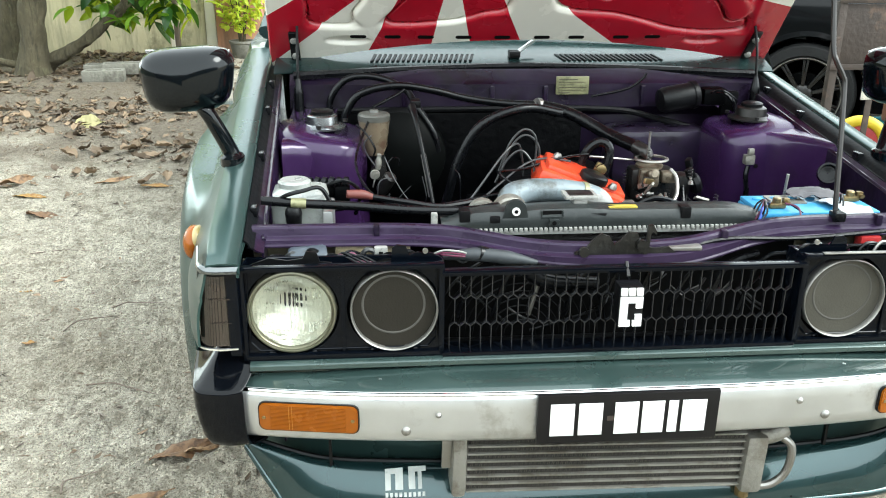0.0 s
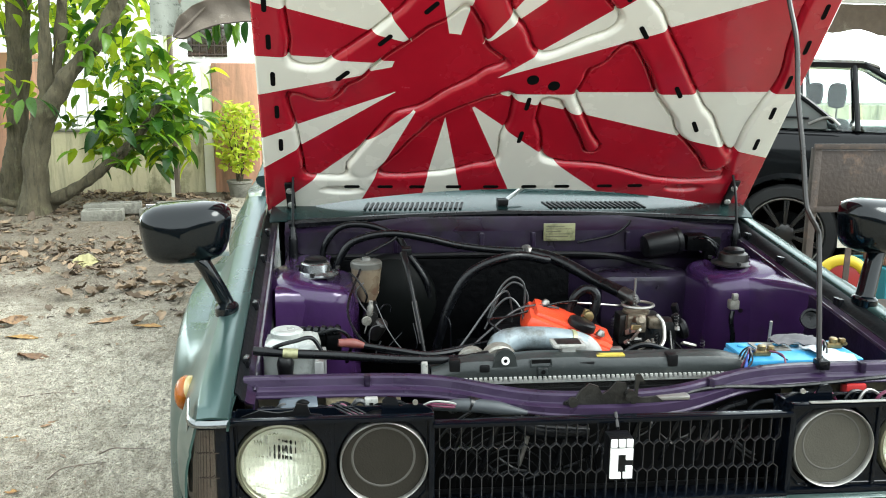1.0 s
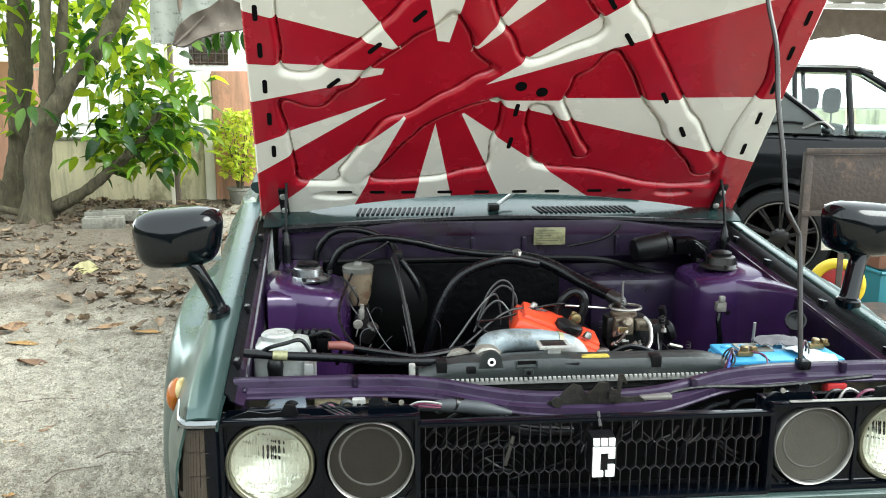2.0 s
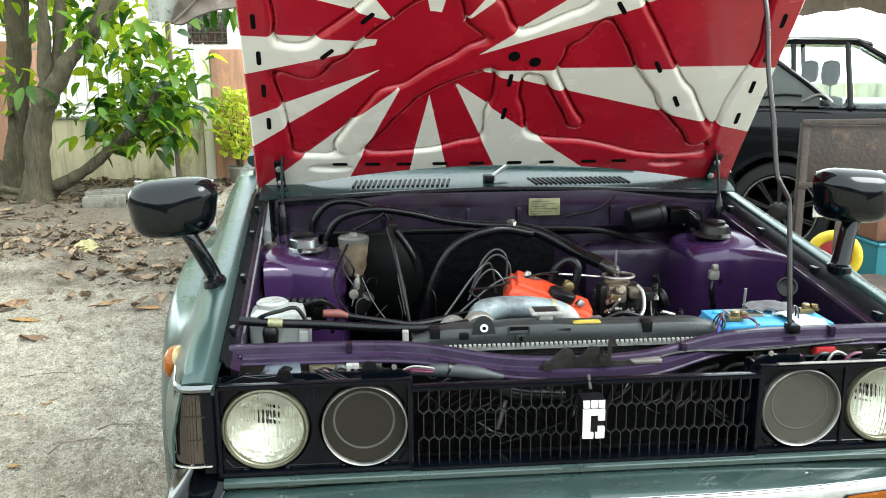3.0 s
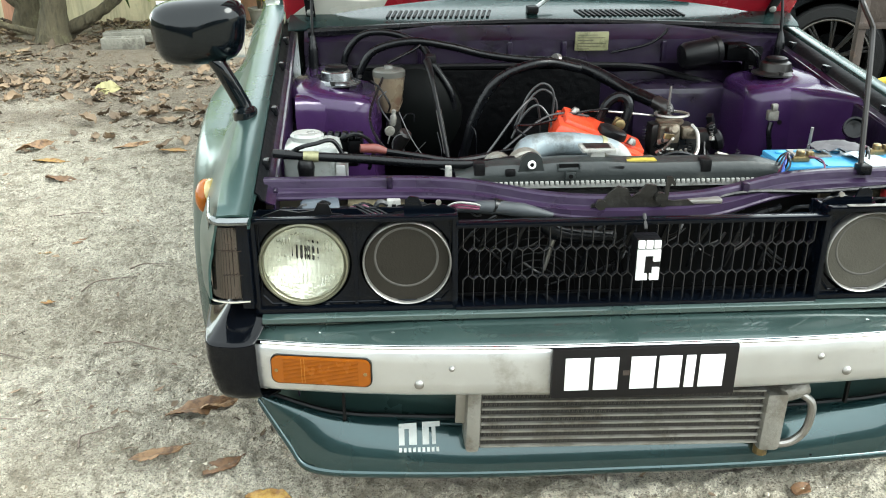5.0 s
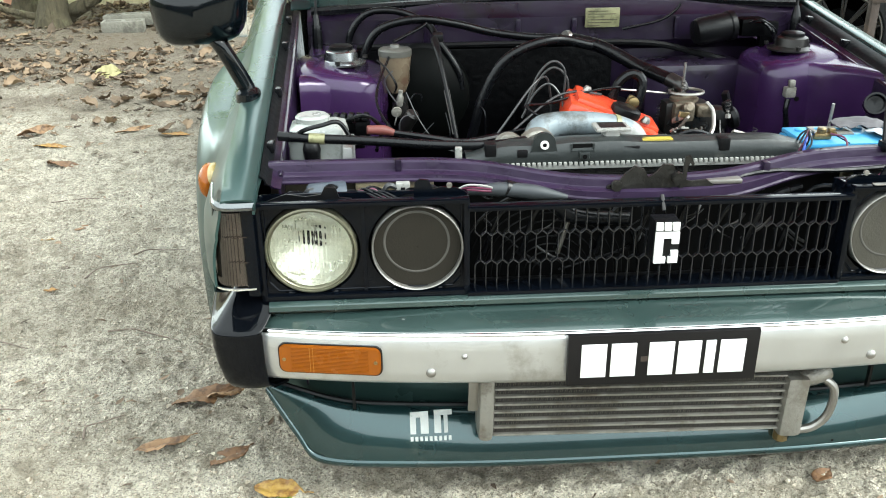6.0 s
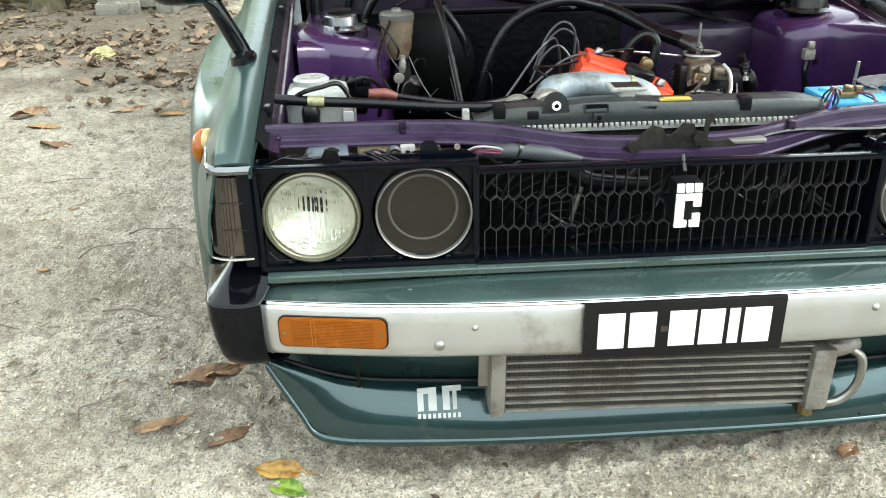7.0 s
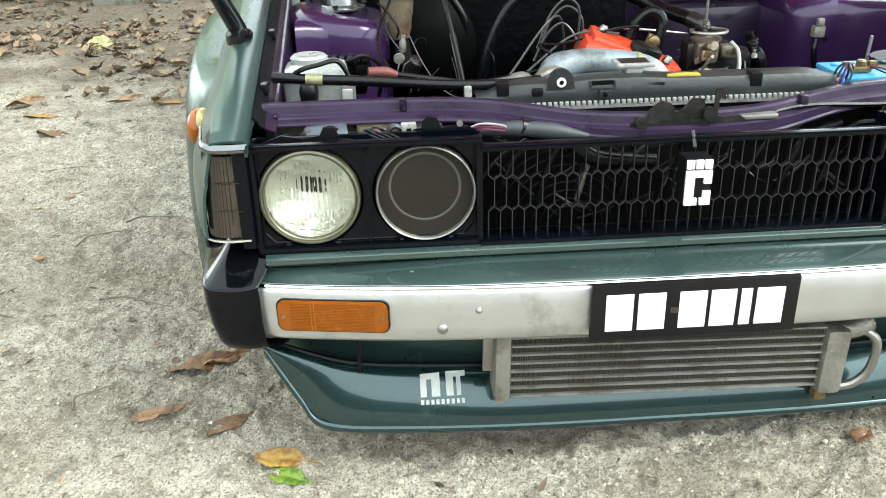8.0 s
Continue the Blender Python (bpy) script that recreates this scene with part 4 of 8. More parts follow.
for x, y, ln, w, rz, curl, m, label in LEAVES:
    rows = fallen_leaf_rows(ln, w, min(1, curl), x * 31 + y * 17)
    tip = Vector(rows[-1][5])
    g = Geo().sheet(rows, 0.0008).tube([tuple(tip + Vector((-0.06 * ln, 0, 0))), tuple(tip + Vector((0.04 * ln, 0.01 * ln, 0.002))), tuple(tip + Vector((0.14 * ln, 0.04 * ln, 0)))], [0.0011, 0.0011, 0.0014], 6)
    ob = part("fallen_leaf", g, m, None, label, angle=80)
    tagged(ob, category="leaf", group="single fallen leaves")
    low = min(v.co.z for v in ob.data.vertices)
    ob.location, ob.rotation_euler = (x, y, ground_height(x, y) + (0.012 if w > 0.12 else 0.006 if m is LEAF_FALLEN else -0.001) - low), (radians(28 if w > 0.12 else -3), 0, radians(rz))

# ---------- the green saloon ----------
car = thing("car", "old green saloon with a raised bonnet and purple engine bay", "car", (0, 0, 0))
SLOPE = 48.0


def fz(y, s=-1):
    """Height of a wing's inner edge along the car, which leans a little."""
    return 0.578 + 0.168 * (y + 0.03) / 1.03 if s < 0 else 0.568 + 0.152 * (y + 0.03) / 1.03


def wx(y, s):
    """Where a wing's inner edge runs across the car."""
    return 0.628 + 0.048 * y if s < 0 else 0.648 - 0.022 * y


ARCH_Y, ARCH_Z, ARCH_R = 0.62, 0.27, 0.33


def wing_rows(side):
    rows = []
    for y in list(np.linspace(-0.03, 1.12, 47)):
        gap = 0.018 if side > 0 else 0.0
        zt, xi = fz(y, side), wx(y, side) + gap
        nose = max(0.0, (0.10 - y) / 0.13)
        w = -0.03 * nose ** 1.5
        prof = [(xi, zt - 0.02), (xi, zt), (xi + 0.003, zt + 0.003), (xi + 0.028 - gap, zt + 0.004), (xi + 0.052 - gap + w * 0.1, zt + 0.002), (xi + 0.057 - gap + w * 0.2, zt - 0.003), (xi + 0.074 - gap + w * 0.6, zt - 0.026), (xi + 0.09 - gap + w * 0.9, zt - 0.052)]
        d = abs(y - ARCH_Y)
        arch = ARCH_Z + math.sqrt(max(0, ARCH_R ** 2 - d ** 2)) if d < ARCH_R else 0.0
        bottom = max(0.20 if y > 0.12 else 0.44, arch)
        top = zt - 0.052
        for k in range(1, 13):
            z = top + (bottom - top) * k / 12
            e = abs(math.hypot(y - ARCH_Y, z - ARCH_Z) - ARCH_R)
            flare = 0.055 * math.exp(-(e / 0.075) ** 2) * min(1, max(0, (y - 0.12) / 0.12))
            x = xi - gap + 0.106 + w - 0.012 * ((top - z) / 0.4) + flare - 0.016 * math.exp(-(top - z) / 0.03)
            prof.append((x, z))
        rows.append([(side * x, y, z) for x, z in prof])
    return rows


for s in (-1, 1):
    part("wing", Geo().sheet(wing_rows(s), 0.004 * s), WING, car, "green metallic front wing with a flared arch", angle=50)
    # gutter, rubber seal and inner slope beside the engine bay
    g = Geo()
    g.sheet([[(s * (wx(y, s) - 0.002 + (0.016 if s > 0 else 0)), y, fz(y, s) - 0.004), (s * (wx(y, s) - 0.009), y, fz(y, s) - 0.010), (s * (wx(y, s) - 0.012), y, fz(y, s) - 0.018), (s * (wx(y, s) - 0.018), y, fz(y, s) - 0.020)] for y in np.linspace(0.06, 0.98, 12)], 0.003)
    part("gutter", g, SEAL, car, "black seal and gutter along the wing", angle=60)
    for y in (0.18, 0.42, 0.68, 0.86):
        x = s * (wx(y, s) - 0.012)
        part("rubber_stop", Geo().box(x - 0.006, x + 0.006, y - 0.013, y + 0.013, fz(y, s) - 0.02, fz(y, s) - 0.002, 0.002), RUBBER, car)
    part("flange_edge", Geo().tube([(s * (wx(y, s) - 0.031), y, fz(y, s) - 0.026) for y in np.linspace(0.1, 0.95, 8)], 0.004, 8), PURPLE_SHADED, car)
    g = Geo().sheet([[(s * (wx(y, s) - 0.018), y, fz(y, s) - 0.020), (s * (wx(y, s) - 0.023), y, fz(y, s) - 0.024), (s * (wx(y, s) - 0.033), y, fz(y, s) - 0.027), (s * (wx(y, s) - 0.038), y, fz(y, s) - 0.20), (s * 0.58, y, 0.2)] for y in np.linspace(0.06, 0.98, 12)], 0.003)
    part("inner_wing", g, PURPLE_SHADED, car, "purple painted inner wing", angle=60)
    # wheel
    wheel = part("wheel", Geo().lathe([(0.17, -0.068), (0.275, -0.07), (0.295, -0.05), (0.3, 0), (0.295, 0.05), (0.275, 0.07), (0.17, 0.068)], Matrix.Translation((s * 0.687, ARCH_Y, 0.298)) @ pose(0, 0, 0, 0, 90, 0), 40), TYRE, car, "black tyre", angle=50)
    part("rim", Geo().lathe([(0.168, -0.06), (0.168, 0.06), (0.1, 0.04), (0.05, 0.05)], Matrix.Translation((s * 0.687, ARCH_Y, 0.298)) @ pose(0, 0, 0, 0, 90 * s, 0), 32), ALLOY, wheel)
    # side repeater
    yc, zc = 0.20, 0.540
    xc = wx(yc, s) + 0.098
    rep = part("side_indicator", ball((s * (xc + 0.004), yc, zc - 0.003), 0.019, 0.036, 0.031, 20, 14), AMBER, car, "amber and clear almond-shaped side indicator", angle=80)
    part("clear_lens", ball((s * (xc - 0.005), yc - 0.002, zc + 0.005), 0.0155, 0.032, 0.024, 20, 14), mat("clear_ribbed_plastic", (0.30, 0.235, 0.09), 0.2, 0, 0.3, 60, coat=0.3, bump=0.2, bscale=200), rep, "clear upper lens", angle=80)

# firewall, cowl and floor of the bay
part("firewall", Geo().sheet([[(x, 0.945, 0.735), (x, 0.93, 0.71), (x, 0.915, 0.70), (x, 0.91, 0.64), (x, 0.93, 0.615), (x, 0.935, 0.2)] for x in np.linspace(-0.62, 0.62, 9)], 0.004), PURPLE_SHADED, car, "purple painted firewall", angle=30)
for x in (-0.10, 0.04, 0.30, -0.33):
    part("firewall_rib", Geo().box(x - 0.006, x + 0.006, 0.9, 0.91, 0.645, 0.697, 0.003), PURPLE_SHADED, car)
part("firewall_ledge", Geo().tube([(-0.6, 0.905, 0.635), (-0.2, 0.9, 0.638), (0.2, 0.9, 0.636), (0.35, 0.88, 0.61), (0.47, 0.85, 0.58)], 0.008, 8), BLACK, car)
rows = []
for y, z in ((0.93, 0.728), (0.945, 0.737), (0.985, 0.750), (1.06, 0.765), (1.15, 0.79), (1.2, 0.80)):
    rows.append([(x, y + 0.035 * (1 - (x / 0.66) ** 2), z + 0.012 * (1 - (x / 0.66) ** 2)) for x in np.linspace(-0.66, 0.66, 23)])
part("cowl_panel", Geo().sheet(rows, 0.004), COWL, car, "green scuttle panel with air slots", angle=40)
part("cowl_seal", Geo().tube([(-0.61, 0.925, 0.722), (-0.3, 0.955, 0.732), (0, 0.965, 0.738), (0.3, 0.955, 0.732), (0.61, 0.925, 0.722)], 0.011, 8), RUBBER, car)


def cowl_z(x, y):
    k = 1 - (x / 0.66) ** 2
    return np.interp(y - 0.035 * k, [0.93, 0.945, 0.985, 1.06, 1.15], [0.728, 0.737, 0.750, 0.765, 0.79]) + 0.012 * k


first = None
for x0, x1 in ((-0.405, -0.145), (0.095, 0.36)):
    for i in range(20):
        x = x0 + (x1 - x0) * i / 19
        if first is None:
            first = part("air_slot", Geo().box(-0.0036, 0.0036, -0.023, 0.023, -0.002, 0.002, 0.001), BLACK, car)
            ob = first
        else:
            ob = new("air_slot", first.data)
            ob.parent = car
        ob.matrix_basis = pose(x, 1.0, cowl_z(x, 1.0) + 0.0012, 14, 0, -14 if x < 0 else 26)
noz = part("washer_nozzle", Geo().box(-0.045, -0.015, 0.985, 1.02, 0.757, 0.775, 0.004), BLACK, car)
part("jet", Geo().tube([(-0.02, 1.0, 0.772), (0.03, 1.03, 0.80)], 0.006, 8), SATIN, noz)
part("wiper_arm", Geo().tube([(0.42, 1.1, 0.79), (0.1, 1.13, 0.80), (-0.25, 1.16, 0.81)], 0.008, 6), BLACK, car)
part("bay_floor", Geo().box(-0.56, 0.56, 0.12, 0.93, 0.17, 0.19, 0.004), SHADED_GRIME, car)

# raised bonnet: inner panel with stamped ribs
# local x: the car's x, local y: up the slope, local z: out of the inner face
ca, sa = math.cos(radians(SLOPE)), math.sin(radians(SLOPE))
hood_m = Matrix(((1, 0, 0, 0), (0, -ca, -sa, 0.95), (0, sa, -ca, 0.84), (0, 0, 0, 1)))
RIBS = [((0.53, 0.07), (0.428, 0.205), 0.034), ((0.428, 0.205), (0.153, 0.602), 0.034), ((0.153, 0.602), (0.0, 0.82), 0.034),
        ((-0.60, 0.355), (-0.51, 0.335), 0.038), ((-0.51, 0.335), (-0.44, 0.385), 0.034), ((-0.44, 0.385), (-0.263, 0.561), 0.034), ((-0.263, 0.561), (-0.05, 0.80), 0.034),
        ((-0.165, 0.63), (-0.085, 0.475), 0.026), ((-0.085, 0.475), (-0.045, 0.42), 0.034), ((-0.165, 0.63), (-0.21, 0.72), 0.03),
        ((-0.01, 0.37), (0.05, 0.36), 0.055), ((-0.03, 0.38), (-0.10, 0.355), 0.03), ((-0.10, 0.355), (-0.30, 0.215), 0.028), ((-0.30, 0.215), (-0.42, 0.05), 0.034),
        ((-0.015, 0.34), (-0.017, 0.16), 0.026), ((-0.017, 0.16), (0.0, 0.04), 0.045), ((0.06, 0.34), (0.175, 0.125), 0.012),
        ((0.03, 0.40), (0.12, 0.445), 0.034), ((0.12, 0.445), (0.20, 0.52), 0.03)]


def step_down(d):
    return 1 / (1 + math.exp(max(-40, min(40, d / 0.002))))


def blend(a, b, k=0.03):
    """The lesser of two distances, with a fillet of size k."""
    h = max(k - abs(a - b), 0.0) / k
    return min(a, b) - h * h * k * 0.25


def hood_height(u, v):
    near = 9.0
    wob = 0.012 * noise.noise(Vector((u * 9, v * 9, 1.5)))
    for (ax, ay), (bx, by), w in RIBS:
        dx, dy = bx - ax, by - ay
        t = max(0, min(1, ((u - ax) * dx + (v - ay) * dy) / (dx * dx + dy * dy)))
        d = math.hypot(u - ax - t * dx, v - ay - t * dy) + wob
        near = blend(near, d - w)
    for d, w in ((0.66 - abs(u), 0.075 + 0.01 * math.sin(v * 14)), (v + 0.045 + 0.09 * u * u / 0.43, 0.098 + 0.02 * math.sin(u * 9 + 1)), (0.92 - v, 0.08)):
        near = blend(near, d + wob - w)
    h = 0.009 * step_down(near) - 0.011 * math.exp(-((near - 0.007) / 0.0024) ** 2)
    if v < 0.05:
        for uc in (-0.47, 0.47):
            e = ((u - uc) / 0.05) ** 2 + ((v + 0.036) / 0.014) ** 2
            h -= 0.012 / (1 + math.exp(min(40, (e - 1) * 6)))
    return h + 0.006 * (1 - (u / 0.66) ** 2)


def hood_edge(v):
    return 0.672 - 0.045 * max(0, v + 0.1) ** 0.9


def hood_point(i, n, t):
    """Across i of n, up the bonnet by t from 0 to 1; the hinge edge is bowed."""
    a = 2 * i / n - 1
    v0 = -0.030 - 0.107 * a * a
    v = v0 + (0.93 - v0) * t
    u = a * hood_edge(v)
    return (u, v, hood_height(u, v))


hood = part("bonnet", Geo().sheet([[hood_point(i, 580, t) for i in range(581)] for t in np.linspace(0, 1, 450)]), RAYPAINT, car, "raised bonnet, its inner side painted with red and white rays", angle=80)
hood.matrix_basis = hood_m
g = Geo().sheet([[(-hood_edge(v) * 1.008 + 2 * 1.008 * hood_edge(v) * i / 20, v, -0.030 - 0.012 * (1 - (i / 10 - 1) ** 2)) for i in range(21)] for v in np.linspace(-0.05, 0.94, 12)], 0.0012)
part("outer_skin", g, GREEN, hood, "green outer skin", angle=60)
g = Geo()
for s in (-1, 1):
    g.sheet([[(s * hood_edge(v), v, hood_height(s * hood_edge(v), v)), (s * (hood_edge(v) + 0.004), v, hood_height(s * hood_edge(v), v) - 0.004), (s * (hood_edge(v) + 0.006), v, -0.034)] for v in np.linspace(-0.095, 0.93, 30)])
for t in (0, 1):
    g.sheet([[hood_point(i, 30, t), tuple(Vector(hood_point(i, 30, t)) - Vector((0, 0, 0.05)))] for i in range(31)])
part("folded_edge", g, RAYPAINT, hood, angle=50)


def capsule(ln, w):
    r = w / 2
    return [(ln / 2 - r + r * math.cos(a), r * math.sin(a)) for a in np.linspace(-math.pi / 2, math.pi / 2, 7)] + [(-ln / 2 + r + r * math.cos(a), r * math.sin(a)) for a in np.linspace(math.pi / 2, 1.5 * math.pi, 7)]


slot = None
SLOTS = [(s * 0.612 + (0.004 if s > 0 else -0.004), v, 90 + 3 * s) for s in (-1, 1) for v in (0.137, 0.25, 0.354, 0.461, 0.562, 0.665, 0.77)]
SLOTS += [(0.153, 0.602, 125), (0.216, 0.502, 125), (0.349, 0.323, 122), (0.428, 0.205, 120), (-0.361, 0.472, 45), (-0.457, 0.367, 43), (-0.263, 0.561, 47), (-0.015, 0.284, 85), (-0.017, 0.170, 84)]
SLOTS += [(u, -0.02, 0) for u in (-0.443, -0.355, -0.27, -0.172, -0.071, 0.033, 0.124, 0.243, 0.328)]
for u, v, a in SLOTS:
    if slot is None:
        slot = part("slot", Geo().prism(capsule(0.042, 0.011), Matrix.Translation((0, 0, -0.003)), 0.004), VOID, hood)
        ob = slot
    else:
        ob = new("slot", slot.data)
        ob.parent = hood
    ob.matrix_basis = pose(u, v, hood_height(u, v), 0, 0, a)
for u, v in ((-0.014, 0.361), (0.039, 0.343)):
    part("round_hole", Geo().lathe([(0.0145, -0.003), (0.0145, 0.001)], Matrix.Translation((u, v, hood_height(u, v))), 20), VOID, hood)
for s in (-1, 1):
    hinge = part("hinge", Geo().box(s * 0.606 - 0.012, s * 0.606 + 0.012, -0.105, 0.006, 0.018, 0.026, 0.003), BLACK, hood, "black bonnet hinge plate")
    for v in (-0.018, -0.075):
        part("bolt", Geo().lathe([(0.009, 0.026), (0.009, 0.032), (0.005, 0.034)], Matrix.Translation((s * 0.606, v, 0)), 8), CRIMP, hinge)
    # hinge arm and rubber-footed strut down into the bay
    x = s * 0.595
    arm = part("hinge_arm", Geo().tube([(x, 0.93, 0.845), (x, 0.90, 0.78), (x, 0.885, 0.70), (x - s * 0.002, 0.88, 0.64)], [0.0035, 0.0035, 0.004, 0.004], 8), BLACK, car)
    part("rubber_foot", Geo().tube([(x, 0.889, 0.72), (x, 0.884, 0.69), (x, 0.88, 0.64)], [0.006, 0.012, 0.013], 10), RUBBER, arm)
ROD = [(0.422, 0.122, 0.575), (0.426, 0.15, 0.698), (0.431, 0.18, 0.81), (0.427, 0.184, 0.832), (0.414, 0.19, 0.857), (0.408, 0.198, 0.882), (0.406, 0.22, 0.969), (0.402, 0.25, 1.072), (0.405, 0.28, 1.177), (0.397, 0.32, 1.284), (0.392, 0.362, 1.48)]
rod = part("prop_rod", Geo().tube(ROD, 0.005, 8), DARK_STEEL, car, "bent steel bonnet prop rod")
part("clip", Geo().box(0.412, 0.434, 0.105, 0.13, 0.582, 0.600, 0.004), RUBBER, rod)

# radiator support across the nose
def sup_y(x):
    return 0.118 - 0.062 / (1 + math.exp((abs(x + 0.0) - 0.20) / 0.045))


def sup_z(x):
    return 0.590 - 0.022 / (1 + math.exp((abs(x) - 0.22) / 0.05))


rows = []
for x in np.linspace(-0.63, 0.63, 61):
    y, z, d = sup_y(x), sup_z(x), 0.005 + 0.009 * math.exp(-((x - 0.08) / 0.17) ** 2)
    rows.append([(x, y + 0.019, z - 0.014), (x, y + 0.018, z - 0.001), (x, y + 0.015, z + 0.0005), (x, y + 0.003, z), (x, y - 0.001, z - 0.003), (x, y - 0.004, z - 0.014), (x, y - 0.007, z - 0.016), (x, y - 0.016, z - 0.0165), (x, y - 0.019, z - 0.018), (x, y - 0.0195, z - 0.0195 - d * 0.2), (x, y - 0.0205, z - 0.019 - d), (x, y - 0.0235, z - 0.0215 - d), (x, y - 0.0235, z - 0.024 - d)])
part("radiator_support", Geo().sheet(rows, 0.003), PURPLE_DUSTY, car, "purple cross member over the radiator", angle=32)
for x in (-0.41, 0.2, 0.5):
    part("support_clip", Geo().box(x - 0.0055, x + 0.0055, sup_y(x) - 0.010, sup_y(x) + 0.006, sup_z(x) - 0.016, sup_z(x) + 0.004, 0.002), PURPLE_SHADED, car)
for s in (-1, 1):
    part("front_apron_end", Geo().box(min(s * 0.36, s * 0.625), max(s * 0.36, s * 0.625), 0.13, 0.14, 0.40, 0.585, 0.004), mat("mud_stained_panel", (0.10, 0.085, 0.052), 0.7, 0, 0.5, 10, bump=0.3, bscale=40, dirt=(0.03, 0.026, 0.018), dirt_at=0.5, dirt_scale=12), car)

# strut towers
for s, yc in ((-1, 0.70), (1, 0.75)):
    rows = []
    for k, z in ((1.06, 0.2), (1.04, 0.42), (1.02, 0.55), (1.0, 0.600), (0.975, 0.617), (0.93, 0.627), (0.84, 0.634), (0.6, 0.638), (0.3, 0.640)):
        ring = []
        for i in range(49):
            a = 2 * math.pi * i / 48
            c, d = math.cos(a), math.sin(a)
            q = (abs(c) ** 3.4 + abs(d) ** 3.4) ** (-1 / 3.4)
            ring.append((s * 0.535 + 0.107 * k * q * c, yc + 0.125 * k * q * d, z + 0.012 * c * s))
        rows.append(ring)
    rows2 = []
    for k in np.linspace(0, 1, 13):
        x, yf = s * (0.50 + 0.112 * k), yc - 0.119 - (0.16 if s > 0 else 0.03) * k ** 2.2
        zt = 0.624 + 0.006 * k + 0.002 * math.sin(k * 9)
        rows2.append([(x, yf, 0.25), (x, yf + 0.001, zt - 0.030), (x, yf + 0.004, zt - 0.012), (x, yf + 0.010, zt - 0.003), (x, yf + 0.02, zt), (x, yf + 0.035, zt + 0.001), (x, yc + 0.02, 0.634), (x, yc + 0.2, 0.64)])
    g = Geo().sheet(rows2, 0.003 * s)
    part("tower_gusset", g, PURPLE, car, angle=50)
    tower = part("strut_tower", Geo().sheet(rows), PURPLE, car, "glossy purple suspension tower", angle=50)
    for dx, z in ((-0.035, 0.55), (0.06, 0.545)):
        part("hole", Geo().lathe([(0.0055, 0), (0.0055, 0.002)], facing(s * 0.535 + dx, yc - 0.1275, z), 12), VOID, tower)
    cap = part("strut_top", Geo().lathe([(0.062, 0.0), (0.062, 0.004), (0.05, 0.006), (0.043, 0.01), (0.040, 0.030), (0.034, 0.034), (0.024, 0.034), (0.022, 0.041), (0.0, 0.042)], Matrix.Translation((s * 0.528, yc - 0.005, 0.640)) @ Matrix.Diagonal((0.88, 0.88, 0.9, 1)), 28), mat("scuffed_bright_steel", (0.3, 0.31, 0.32), 0.22, 0.95, 0.5, 30) if s < 0 else DARK_STEEL, tower, "strut mount with a raised cap")
    part("cap_disc", Geo().lathe([(0.026, 0.0), (0.026, 0.006), (0.02, 0.009), (0.002, 0.009)], Matrix.Translation((s * 0.528, yc - 0.005, 0.672)), 24), BLACK, cap)
    for k in range(3):
        a = k * 2.1 + 0.4
        part("nut", Geo().lathe([(0.006, 0), (0.006, 0.007)], Matrix.Translation((s * 0.528 + 0.056 * math.cos(a), yc + 0.056 * math.sin(a), 0.646)), 6), DARK_STEEL, cap)

# front panel: lamp bezels, grille, lamps
LZ, LR = 0.4835, 0.0715


def bezel(x0, x1, z0, z1, lamps):
    g = Geo()
    cuts = [x0] + [(a + b) / 2 for a, b in zip(lamps, lamps[1:])] + [x1]
    for k, cx in enumerate(lamps):
        a0, a1 = cuts[k], cuts[k + 1]
        n = 48
        out = []
        for i in range(n):
            a = 2 * math.pi * i / n
            dx, dz = math.cos(a), math.sin(a)
            t = min((a1 - cx) / dx if dx > 1e-6 else (a0 - cx) / dx if dx < -1e-6 else 9, (z1 - LZ) / dz if dz > 1e-6 else (z0 - LZ) / dz if dz < -1e-6 else 9)
            out.append((cx + dx * t, LZ + dz * t))
        R = LR + 0.006
        ring = [[(x, 0.0, z) for x, z in out]]
        ring.append([(cx + R * math.cos(2 * math.pi * i / n), 0.002, LZ + R * math.sin(2 * math.pi * i / n)) for i in range(n)])
        ring.append([(cx + (R - 0.004) * math.cos(2 * math.pi * i / n), 0.012, LZ + (R - 0.004) * math.sin(2 * math.pi * i / n)) for i in range(n)])
        ring.append([(cx + (R - 0.006) * math.cos(2 * math.pi * i / n), 0.03, LZ + (R - 0.006) * math.sin(2 * math.pi * i / n)) for i in range(n)])
        g.sheet([r + r[:1] for r in ring])
    g.box(x0, x1, 0.058, 0.066, z0, z1, 0.002)
    g.box(x0 - 0.004, x1 + 0.004, -0.012, 0.004, z1 + 0.0005, z1 + 0.010, 0.003)
    g.box(x0, x1, -0.008, 0.045, z0 - 0.012, z0 + 0.001, 0.004)
    for x in (x0, x1):
        g.box(x - 0.005, x + 0.005, -0.008, 0.045, z0 - 0.01, z1 + 0.006, 0.003)
    c = 0.022
    loop = [(x0 + 0.008, z1 - 0.004), (x0 + 0.008, z0 + c), (x0 + c, z0 + 0.006), (x1 - c, z0 + 0.006), (x1 - 0.008, z0 + c), (x1 - 0.008, z1 - 0.004)]
    for (ax, az), (bx, bz) in zip(loop, loop[1:]):
        g.tube([(ax, 0.0, az), (bx, 0.0, bz)], 0.0018, 6, 2)
    for a, b in zip(lamps, lamps[1:]):
        g.box((a + b) / 2 - 0.0035, (a + b) / 2 + 0.0035, -0.004, 0.02, z0, z1, 0.002)
    return g


PALE_RING = mat("pale_worn_ring", (0.048, 0.045, 0.038), 0.7, 0, 0.3, 60)
